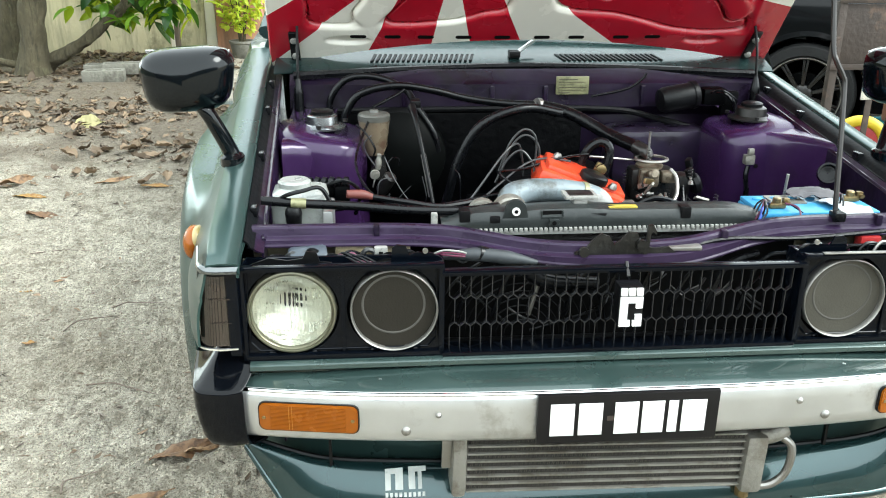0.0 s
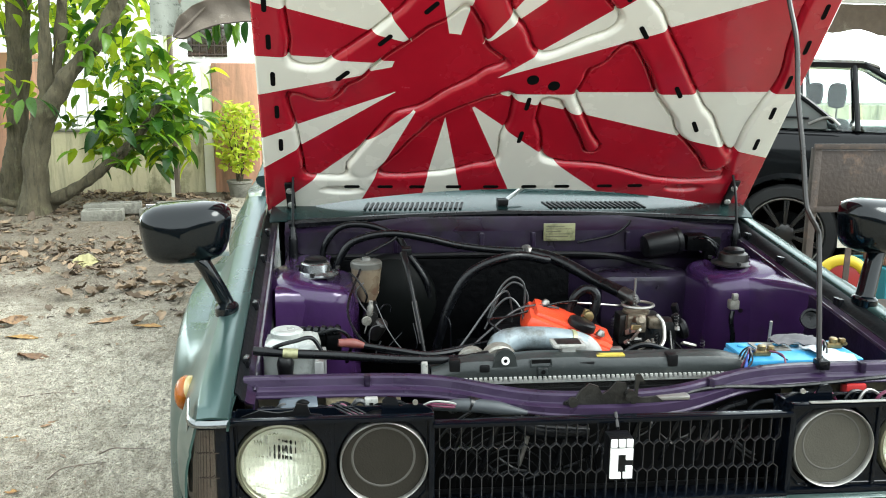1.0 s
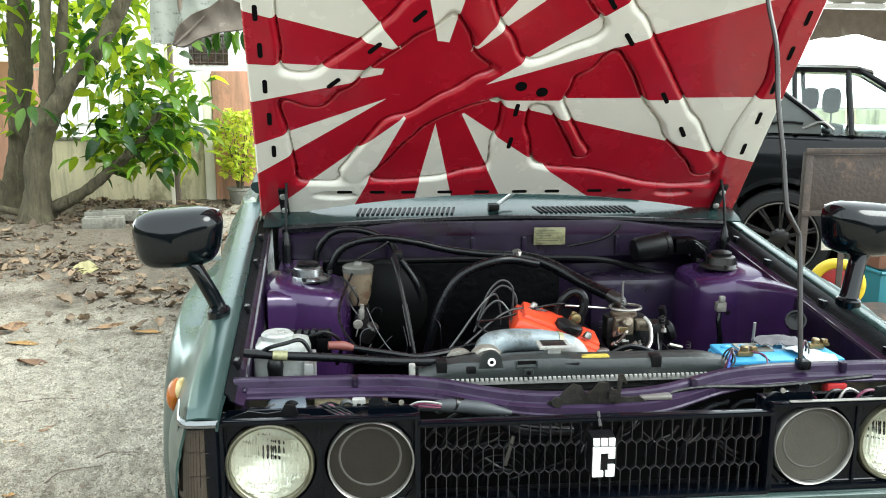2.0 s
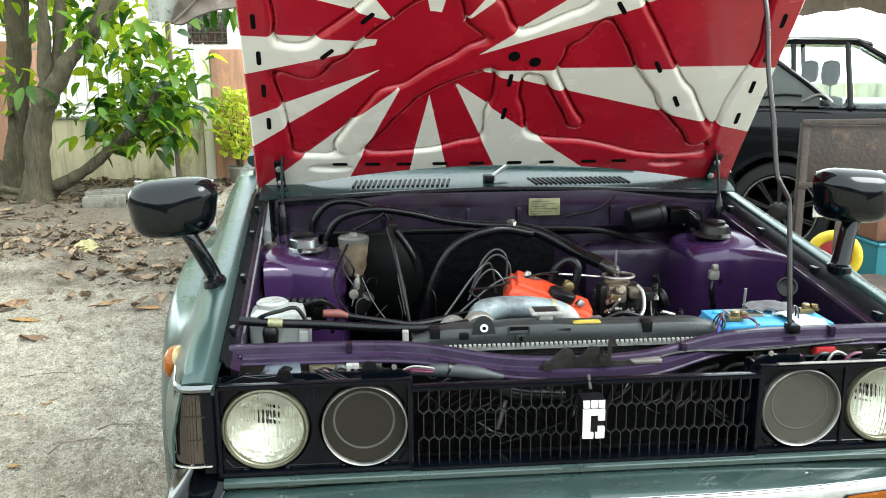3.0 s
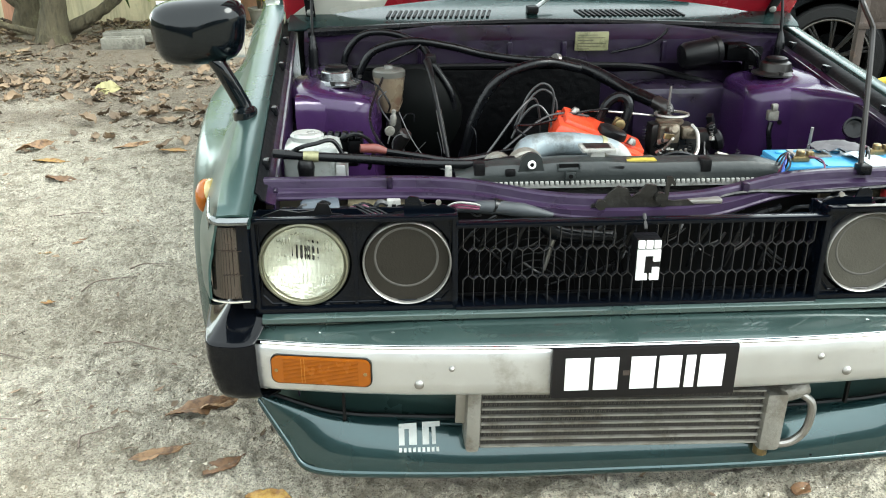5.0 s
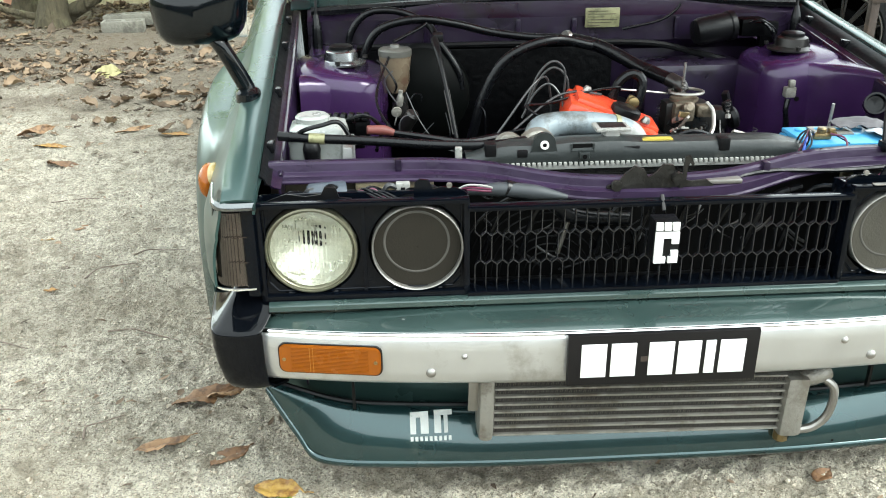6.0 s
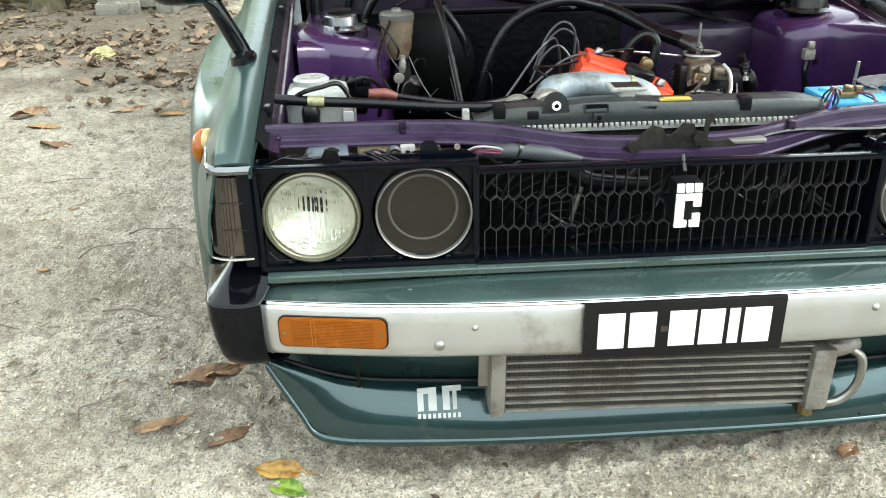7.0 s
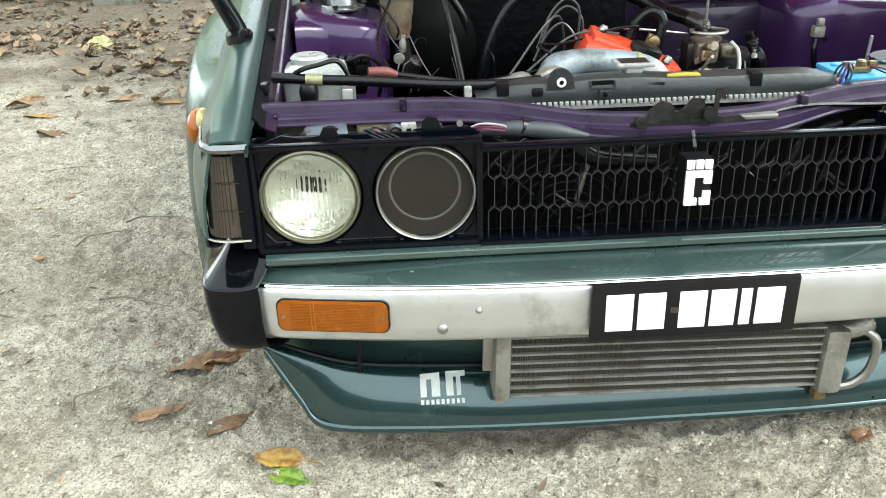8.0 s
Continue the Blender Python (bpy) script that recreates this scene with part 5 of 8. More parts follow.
# lighter copy of the mesh for the right side, reflection painted into its colour
MESH_LIT = mat("lit_mesh_cover", (0.05, 0.047, 0.038), 0.45, 0.0, 0.3, 14, bump=0.1, bscale=300, spec=0.25)
LAMPS = [(-0.551, "lit"), (-0.384, "mesh"), (0.387, "mesh"), (0.545, "lit")]
part("lamp_bezel", bezel(-0.628, -0.306, 0.409, 0.557, [-0.551, -0.384]), BLACK_GLOSS, car, "gloss black twin lamp surround", angle=40)
part("lamp_bezel", bezel(0.309, 0.632, 0.409, 0.557, [0.387, 0.545]), BLACK_GLOSS, car, "gloss black twin lamp surround", angle=40)
part("bezel_trim", Geo().box(0.335, 0.632, -0.0135, -0.004, 0.5675, 0.5695, 0.0009), STEEL, car, "bright strip along the lamp surround")
for x, kind in LAMPS:
    m = facing(x, 0.02, LZ)
    if kind == "lit":
        lamp = part("headlamp", Geo().lathe([(LR + 0.002, 0.0), (LR + 0.002, 0.018), (LR, 0.024), (LR - 0.0028, 0.025), (LR - 0.0042, 0.0215), (LR - 0.0056, 0.0225), (LR - 0.0072, 0.021), (LR - 0.0078, 0.013)], m, 56, False), LAMP_RING, car, "round clear glass headlamp with a metal ring", angle=50)
        part("reflector", Geo().lathe([(LR - 0.006, 0.013), (0.055, -0.006), (0.035, -0.022), (0.018, -0.036), (0.0005, -0.046)], m, 48, False), REFLECTOR, lamp, angle=80)
        rows = []
        ring_angles = np.linspace(0, 2 * math.pi, 193)
        for i in range(25):
            r = (LR - 0.0055) * i / 24
            rows.append([m @ Vector((r * math.cos(a), r * math.sin(a), 0.027 - 0.012 * (r / LR) ** 2)) for a in ring_angles])
        for i in range(40, -1, -1):
            r = (LR - 0.0058) * i / 40
            rows.append([m @ Vector((r * math.cos(a), r * math.sin(a), 0.0225 - 0.012 * (r / LR) ** 2 + 0.0015 * abs(math.sin(r * math.cos(a) * 420)) + 0.0013 * abs(math.sin(r * math.sin(a) * 150 + r * math.cos(a) * 40)))) for a in ring_angles])
        lens = part("lens", Geo().sheet(rows), LENS, lamp, "ribbed clear lens", angle=80)
        lens.visible_shadow = False
    else:
        lamp = part("lamp_cover", Geo().lathe([(LR - 0.002, 0.0), (LR + 0.001, 0.004), (LR + 0.001, 0.0275), (LR - 0.0005, 0.029), (LR - 0.0022, 0.0275), (LR - 0.0026, 0.018)], m, 56, False), STEEL, car, "round intake with a silver ring and dark mesh", angle=50)
        part("mesh_disc", Geo().lathe([(LR - 0.0024, 0.0185), (0.054, 0.0185), (0.0005, 0.0185)], m, 48, False), MESHY if x < 0 else MESH_LIT, lamp)
        part("mesh_ring", Geo().lathe([(0.0530, 0.0187), (0.052, 0.0193), (0.050, 0.0193), (0.049, 0.0187)], m @ Matrix.Translation((-0.001, 0.008, 0)), 48, False), PALE_RING, lamp)

# hexagon grille
GX0, GX1, GZ0, GZ1 = -0.301, 0.304, 0.405, 0.543
g = Geo()
pitch = (GX1 - GX0) / 34
za, zb, hz = GZ0 + 0.0455, GZ0 + 0.0945, 0.0036


def strip(g, x0, z0, x1, z1, w=0.00075):
    d = Vector((x1 - x0, 0, z1 - z0)).normalized()
    k = Vector((-d.z, 0, d.x)) * w
    p, q = Vector((x0, 0, z0)), Vector((x1, 0, z1))
    vs = []
    for y in (0.004, 0.0115):
        for c in (p - k, p + k, q + k, q - k):
            vs.append((c.x, y, c.z))
    g.add(vs, [(0, 1, 2, 3), (7, 6, 5, 4), (0, 4, 5, 1), (1, 5, 6, 2), (2, 6, 7, 3), (3, 7, 4, 0)])


for i in range(34):
    x = GX0 + (i + 0.5) * pitch
    strip(g, x, GZ0, x, za - hz)
    strip(g, x, zb + hz, x, GZ1)
    if i < 33:
        xm = x + pitch / 2
        strip(g, xm, za + hz, xm, zb - hz)
        strip(g, x, za - hz, xm, za + hz)
        strip(g, xm, za + hz, x + pitch, za - hz)
        strip(g, x, zb + hz, xm, zb - hz)
        strip(g, xm, zb - hz, x + pitch, zb + hz)
grille = part("grille", g, mat("grey_black_grille_plastic", (0.012, 0.0125, 0.0145), 0.24, 0, 0.2, 20), car, "black plastic grille of tall hexagons", smooth_all=False)
g = Geo().box(GX0 - 0.004, GX1 + 0.004, -0.014, 0.006, GZ1 + 0.001, GZ1 + 0.011, 0.004).box(GX0 - 0.004, GX1 + 0.004, -0.012, 0.03, GZ0 - 0.007, GZ0 + 0.001, 0.002)
part("grille_frame", g, BLACK_GLOSS, grille)
# added black sheet: paints the dark behind the grille, hides the battery
part("dark_backing_sheet", Geo().box(GX0 - 0.02, 0.60, 0.142, 0.146, 0.28, 0.548), VOID, grille)
EW = 0.0195
badge = part("badge", Geo().box(-EW, EW, -0.045, -0.012, 0.4625, 0.5315, 0.002), BLACK, grille, "white block badge on a black backing")
part("badge_stay", Geo().tube([(0, -0.02, 0.54), (0.0, -0.004, 0.560)], 0.003, 6), DARK_STEEL, badge)
for k in range(3):
    part("badge_square", Geo().box(-EW + 0.001 + k * 0.0129, -EW + 0.0118 + k * 0.0129, -0.05, -0.0452, 0.5175, 0.5305, 0.001), PLATE_WHITE, badge)
g = Geo().box(-EW + 0.001, -EW + 0.0135, -0.05, -0.0452, 0.4635, 0.5150).box(-EW + 0.0135, EW - 0.001, -0.05, -0.0452, 0.5050, 0.5150).box(-EW + 0.0135, -EW + 0.019, -0.05, -0.0452, 0.4635, 0.4735).box(-EW + 0.023, EW - 0.001, -0.05, -0.0452, 0.4635, 0.4735).box(EW - 0.012, EW - 0.001, -0.05, -0.0452, 0.4735, 0.484).box(EW - 0.012, EW - 0.001, -0.05, -0.0452, 0.4955, 0.5050)
part("badge_mark", g, PLATE_WHITE, badge, smooth_all=False)

# corner lamps, chrome trim, nose panels
for s in (-1, 1):
    rows = []
    for z in np.linspace(0.434, 0.556, 9):
        line, _ = smooth([(0.640, -0.016, 0), (0.665, -0.018, 0), (0.682, -0.012, 0), (0.692, 0.004, 0), (0.698, 0.03, 0), (0.708, 0.075, 0), (0.716, 0.12, 0)], [1] * 7, 9)
        rows.append([(s * (p.x + 0.0005 * (-1) ** i + 0.011 * (p.x - 0.64) / 0.076 * (0.556 - z) / 0.122), p.y - 0.0007 * (-1) ** i, z) for i, p in enumerate(line)])
    corner = part("corner_lamp", Geo().sheet(rows, 0.012 * s), SMOKE, car, "smoked wrap-around corner lamp", angle=40)
    nose_line, _ = smooth([(0.628, -0.035, 0), (0.664, -0.036, 0), (0.683, -0.028, 0), (0.694, -0.008, 0), (0.699, 0.02, 0), (0.704, 0.05, 0)], [1] * 6, 6)
    rows = [[(s * (p.x - 0.002), p.y + 0.003, 0.5655 + 0.15 * max(0, p.y)), (s * p.x, p.y - 0.0005, 0.567 + 0.15 * max(0, p.y)), (s * (p.x + 0.0008), p.y - 0.001, 0.5695 + 0.15 * max(0, p.y)), (s * (p.x - 0.0005), p.y + 0.0015, 0.5745 + 0.15 * max(0, p.y)), (s * (p.x - 0.003), p.y + 0.004, 0.5765 + 0.15 * max(0, p.y))] for p in nose_line]
    part("chrome_trim", Geo().sheet(rows, 0.001 * s), WORN_CHROME, corner, "chrome strip round the wing's nose", angle=60)
    low_trim, _ = smooth([(0.637, -0.020, 0), (0.668, -0.022, 0), (0.695, -0.012, 0), (0.7065, 0.008, 0), (0.711, 0.04, 0)], [1] * 5, 6)
    part("chrome_trim", Geo().sheet([[(s * p.x, p.y + 0.001, 0.4318), (s * (p.x + 0.0006), p.y - 0.0012, 0.4312), (s * (p.x + 0.0008), p.y - 0.0015, 0.4285), (s * p.x, p.y + 0.0005, 0.4275)] for p in low_trim], 0.001 * s), CHROME, corner, "thin chrome strip under the corner lamp", angle=60)
    part("chrome_trim", Geo().tube([(s * 0.6965, 0.012, 0.562), (s * 0.7005, 0.012, 0.52), (s * 0.7045, 0.012, 0.475), (s * 0.7075, 0.010, 0.432)], 0.0019, 8, 2), WORN_CHROME, corner, "chrome edge down the side of the corner lamp")
    for k in range(2):
        z = 0.475 + k * 0.042
        part("lens_rib", Geo().tube([(s * 0.642, -0.0185, z), (s * 0.668, -0.0205, z), (s * 0.688, -0.008, z)], 0.0008, 5), SMOKE, corner)
    part("corner_post", Geo().box(min(s * 0.632, s * 0.651), max(s * 0.632, s * 0.651), -0.0195, 0.05, 0.415, 0.57, 0.003), BLACK_GLOSS, car)
    g = Geo().sheet([[(s * 0.628, y, 0.572 + (y + 0.03) * 0.13) for y in np.linspace(-0.032, 0.1, 5)], [(s * 0.688, y, 0.566 + (y + 0.03) * 0.1) for y in np.linspace(-0.02, 0.1, 5)]], 0.004)
    part("nose_cap", g, WING, car)
rows = []
for y, z in ((0.0, 0.397), (-0.012, 0.396), (-0.016, 0.393), (-0.017, 0.389), (-0.012, 0.385), (0.02, 0.382), (0.03, 0.35)):
    rows.append([(x, y, z) for x in np.linspace(-0.622, 0.622, 13)])
part("nose_panel", Geo().sheet(rows, 0.003), GREEN_DULL, car, "green valance below the grille", angle=40)

# bumper
def rounded(a, b, r):
    """A rectangle's outline, half sides a and b, with corners of radius r."""
    return [(cx + r * math.cos(t), cz + r * math.sin(t)) for cx, cz, q in ((a - r, b - r, 0), (r - a, b - r, 1), (r - a, r - b, 2), (a - r, r - b, 3)) for t in [math.pi / 2 * (q + k / 5) for k in range(6)]]


def bow(x):
    return 0.045 * (abs(x) / 0.62) ** 3


rows = []
for x in np.linspace(-0.640, 0.640, 43):
    b = bow(x)
    lift = 0.0085 * max(0.0, min(1.0, (0.62 - abs(x)) / 0.3))
    rows.append([(x, -0.004, 0.366), (x, -0.008, 0.375 + lift), (x, -0.02 + b * 0.3, 0.377 + lift * 0.7), (x, -0.058 + b, 0.371), (x, -0.074 + b, 0.364)])
part("bumper_top", Geo().sheet(rows, 0.003), GREEN_DULL, car, "green painted bumper top", angle=40)
rows = []
for x in np.linspace(-0.640, 0.640, 43):
    b = bow(x)
    rows.append([(x, -0.0745 + b, 0.3645), (x, -0.081 + b, 0.362), (x, -0.0855 + b, 0.355), (x, -0.086 + b, 0.335), (x, -0.085 + b, 0.300), (x, -0.083 + b, 0.281), (x, -0.077 + b, 0.274), (x, -0.06 + b, 0.271)])
bumper = part("bumper", Geo().sheet(rows, 0.003), SATIN, car, "dull silver bumper face with a bright upper lip", angle=45)
part("bright_lip", Geo().tube([(x, -0.0805 + bow(x), 0.3625) for x in np.linspace(-0.638, 0.638, 15)], 0.0035, 8, 2), CHROME, bumper)
for x, z, r in ((-0.369, 0.298, 0.008), (0.347, 0.300, 0.008), (-0.316, 0.328, 0.005), (0.296, 0.331, 0.006)):
    part("bolt", Geo().lathe([(r, 0), (r, 0.002), (r * 0.6, 0.005), (0.0005, 0.006)], facing(x, -0.085 + bow(x), z), 14), STEEL, bumper)
for x in (-0.41, 0.39):
    part("bolt", Geo().lathe([(0.005, 0), (0.004, 0.003), (0.0005, 0.004)], Matrix.Translation((x, -0.046 + bow(x), 0.3715)), 12), CHROME, bumper)
for s in (-1, 1):
    m = Matrix.Translation((s * 0.5255, -0.086 + bow(0.5255), 0.3205)) @ pose(0, 0, 0, 0, 0, 9.0 * s)
    part("indicator", Geo().prism(rounded(0.0835, 0.0265, 0.012), m @ facing(-0.002, 0.006, 0), 0.008), BLACK, bumper, "thin black indicator gasket")
    g = Geo().prism(rounded(0.0815, 0.0248, 0.0115), m @ facing(-0.002, 0.003, 0), 0.0065)
    g.prism(rounded(0.080, 0.0234, 0.0105), m @ facing(-0.002, -0.0035, 0), 0.0014)
    lens = part("indicator_lens", g, AMBER, bumper, "amber indicator lens")
    for x in (-0.034, -0.029):
        part("lens_line", Geo().box(x, x + 0.0007, -0.0060, -0.0050, -0.022, 0.022, 0, m), mat("pale_amber_seam", (0.34, 0.13, 0.01), 0.3), lens)
    for k in range(18):
        part("lens_rib", Geo().box(-0.064, 0.060, -0.0058, -0.0048, -0.0215 + k * 0.0025, -0.0202 + k * 0.0025, 0, m), AMBER, lens)
    for x in (-0.068, 0.068):
        part("screw", Geo().lathe([(0.0032, 0), (0.0028, 0.0015)], m @ facing(x * 1.08 - 0.002, -0.0052, -0.001), 10), BRASS, lens)
    # black wrap-round end cap
    rows = []
    cap_line, _ = smooth([(0.632, -0.044, 0), (0.635, -0.050, 0), (0.66, -0.056, 0), (0.695, -0.05, 0), (0.712, -0.036, 0), (0.722, 0.01, 0), (0.735, 0.12, 0), (0.742, 0.22, 0)], [1] * 8, 5)
    for x, y in [(p.x, p.y) for p in cap_line]:
        inn = 0.03 if x > 0.65 else 0.026
        low = 0.012 * min(1, max(0, (x - 0.66) / 0.05))
        rows.append([(s * (x - inn), y + 0.072, 0.412), (s * (x - inn * 0.9), y + 0.062, 0.402), (s * (x - inn * 0.55), y + 0.034, 0.386), (s * (x - inn * 0.25), y + 0.012, 0.3745), (s * (x - inn * 0.12), y + 0.0052, 0.3712), (s * (x - 0.002), y + 0.0028, 0.370), (s * (x - 0.0008), y + 0.0006, 0.3687), (s * x, y - 0.0008, 0.3668), (s * x, y - 0.0014, 0.364), (s * x, y - 0.0018, 0.357), (s * x, y - 0.002, 0.34), (s * (x - low * 0.3), y - 0.0015, 0.31), (s * (x - 0.002 - low * 0.7), y, 0.28), (s * (x - 0.004 - low), y + 0.004, 0.268), (s * (x - 0.012 - low), y + 0.014, 0.2615), (s * (x - 0.03 - low), y + 0.035, 0.260)])
    part("bumper_end", Geo().sheet(rows, 0.006 * s), CAP_BLACK, car, "gloss black bumper end cap", angle=60)

# number plate, its characters as plain bars
plate = part("number_plate", Geo().box(-0.156, 0.148, -0.098, -0.0885, 0.277, 0.367, 0.002), PLATE, car, "black plate with white bars for characters")
for x0, x1 in ((-0.135, -0.095), (-0.088, -0.048), (-0.028, 0.012), (0.018, 0.055), (0.062, 0.078), (0.085, 0.126)):
    part("plate_bar", Geo().box(x0, x1, -0.0995, -0.0978, 0.292, 0.351, 0.0005), PLATE_WHITE, plate)
part("plate_fixing", Geo().box(-0.04, -0.02, -0.0985, -0.0978, 0.317, 0.326), RUST, plate)

# chin spoiler: a rounded lower lip, an upright face and a sloping upper band that runs out to a point
LOW = [(0.0, -0.016, 0.074), (0.15, -0.016, 0.074), (0.30, -0.015, 0.076), (0.45, -0.009, 0.079), (0.53, -0.003, 0.082), (0.575, 0.006, 0.092), (0.597, 0.018, 0.122), (0.625, 0.032, 0.165), (0.652, 0.047, 0.208)]
TOP = [(0.0, 0.034, 0.150), (0.15, 0.034, 0.150), (0.29, 0.033, 0.151), (0.413, 0.031, 0.160), (0.47, 0.030, 0.165), (0.53, 0.031, 0.175), (0.575, 0.033, 0.190), (0.62, 0.039, 0.205), (0.656, 0.049, 0.216)]
low_line, _ = smooth(LOW, [1] * 9, 5)
top_line, _ = smooth(TOP, [1] * 9, 5)
half = []
for p, q in zip(low_line, top_line):
    row = [(p.x, p.y + 0.04, p.z - 0.010), (p.x, p.y + 0.008, p.z - 0.011), (p.x, p.y - 0.003, p.z - 0.007), (p.x, p.y - 0.005, p.z - 0.003), (p.x, p.y - 0.003, p.z + 0.001), (p.x, p.y, p.z + 0.003)]
    for v, c in ((0.05, -0.02), (0.15, 0.02), (0.3, 0.09), (0.45, 0.19), (0.58, 0.31), (0.7, 0.46), (0.8, 0.62), (0.9, 0.8), (1.0, 1.0)):
        row.append(tuple((p.x + (q.x - p.x) * v, p.y + (q.y - p.y) * c, p.z + (q.z - p.z) * v)))
    row.append((q.x, q.y + 0.02, q.z - 0.004))
    half.append(row)
sp_rows = [[(-x, y, z) for x, y, z in r] for r in half[::-1]] + half[1:]
spoiler = part("chin_spoiler", Geo().sheet(sp_rows, 0.003), CHIN, car, "scooped green chin spoiler close to the ground", angle=70)
part("valance_strip", Geo().tube([(-q.x, q.y + 0.014, q.z + 0.001) for q in top_line[::-4]] + [(q.x, q.y + 0.014, q.z + 0.001) for q in top_line[4::4]], 0.005, 8, 2), BLACK, spoiler)
part("lower_panel", Geo().box(-0.62, 0.62, 0.11, 0.12, 0.17, 0.37, 0.003), BLACK, car)
rows = []
for x in np.linspace(-0.645, 0.645, 41):
    e, f = 0.05 * (abs(x) / 0.645) ** 4, 0.03 * (abs(x) / 0.645) ** 3
    rows.append([(x, y + e, z + f) for y, z in ((0.07, 0.246), (0.055, 0.246), (0.047, 0.242), (0.045, 0.236), (0.05, 0.228), (0.05, 0.21), (0.053, 0.185), (0.058, 0.16), (0.06, 0.13))])
part("valance_panel", Geo().sheet(rows, 0.003), WING, car, "dark green inner valance with a rolled edge", angle=60)
for x in (-0.50, 0.42):
    part("rivet_stay", Geo().box(x - 0.0025, x + 0.0025, 0.022, 0.03, 0.17, 0.262), BLACK, spoiler)
for x in (-0.245, 0.35):
    part("crack", Geo().box(x - 0.002, x + 0.002, -0.0165, -0.008, 0.066, 0.088), VOID, spoiler)
STICKER = mat("worn_grey_sticker", (0.42, 0.44, 0.42), 0.6, 0, 0.25, 60, dirt=(0.2, 0.25, 0.23), dirt_at=0.6, dirt_scale=70)
# worn sticker: white bars in place of the mark
st = [(-0.404, -0.394), (-0.386, -0.372), (-0.362, -0.35), (-0.345, -0.338)]


def spoiler_at(x, z):
    row = min(sp_rows, key=lambda r: abs(r[9][0] - x))
    ps = sorted(row[5:-1], key=lambda p: p[2])
    return float(np.interp(z, [p[2] for p in ps], [p[1] for p in ps]))


def decal(name, x0, x1, z0, z1):
    g = Geo().sheet([[(x, spoiler_at(x, z) - 0.004, z + 0.002) for x in (x0, x1)] for z in np.linspace(z0, z1, 6)], 0.001)
    return part(name, g, STICKER, spoiler)


for x0, x1 in st:
    decal("sticker_bar", x0, x1, 0.126, 0.149)
decal("sticker_bar", -0.404, -0.372, 0.148, 0.155)
decal("sticker_bar", -0.362, -0.33, 0.148, 0.155)
for k in range(9):
    decal("sticker_bar", -0.404 + k * 0.0083, -0.399 + k * 0.0083, 0.115, 0.122)

# intercooler under the bumper
ic = part("intercooler", Geo().box(-0.262, 0.236, -0.03, 0.02, 0.152, 0.262, 0.002), FIN, car, "grey bar-and-plate intercooler core", smooth_all=False)
for k in range(8):
    z = 0.153 + k * 0.0152
    part("tube_bar", Geo().box(-0.262, 0.236, -0.0365, 0.022, z, z + 0.0034, 0.0008), ALLOY, ic)
g = Geo()
for k in range(7):
    z0, z1 = 0.1568 + k * 0.0152, 0.1682 + k * 0.0152
    for i in range(124):
        x = -0.261 + i * 0.004
        dx = 0.003 if i % 2 else 0.001
        g.add([(x, -0.033, z0), (x + 0.0009, -0.033, z0), (x + dx + 0.0009, -0.033, z1), (x + dx, -0.033, z1)], [(0, 1, 2, 3)])
tagged(part("fin_matrix", g, mat("sooty_fin_edges", (0.10, 0.09, 0.074), 0.6, 0.4, 0.5, 90), ic, smooth_all=False), kind="stuff")
part("end_tank", Geo().box(-0.289, -0.262, -0.045, 0.02, 0.146, 0.272, 0.011), ALLOY, ic)
part("mount_bracket", Geo().box(-0.306, -0.288, -0.03, -0.024, 0.2, 0.272, 0.002), STEEL, ic)
part("end_tank", Geo().box(0.236, 0.276, -0.045, 0.02, 0.14, 0.258, 0.01), ALLOY, ic)
part("outlet", Geo().tube([(0.266, -0.02, 0.245), (0.29, -0.02, 0.25), (0.315, -0.015, 0.258)], 0.016, 12), ALLOY, ic)
part("outlet_hose", Geo().tube([(0.30, -0.02, 0.25), (0.325, -0.03, 0.23), (0.325, -0.03, 0.18), (0.305, -0.025, 0.148), (0.27, -0.02, 0.138), (0.245, -0.02, 0.135)], 0.0075, 10), STEEL, ic)
part("drain_boss", Geo().lathe([(0.013, 0), (0.013, 0.025)], Matrix.Translation((0.252, -0.02, 0.122)), 8), BRASS, ic)

ic.matrix_basis = Matrix.Translation((0, 0, 0.2)) @ pose(0, 0, 0, 0, 1.3, 0) @ Matrix.Translation((0, 0, -0.2 - 0.0165))

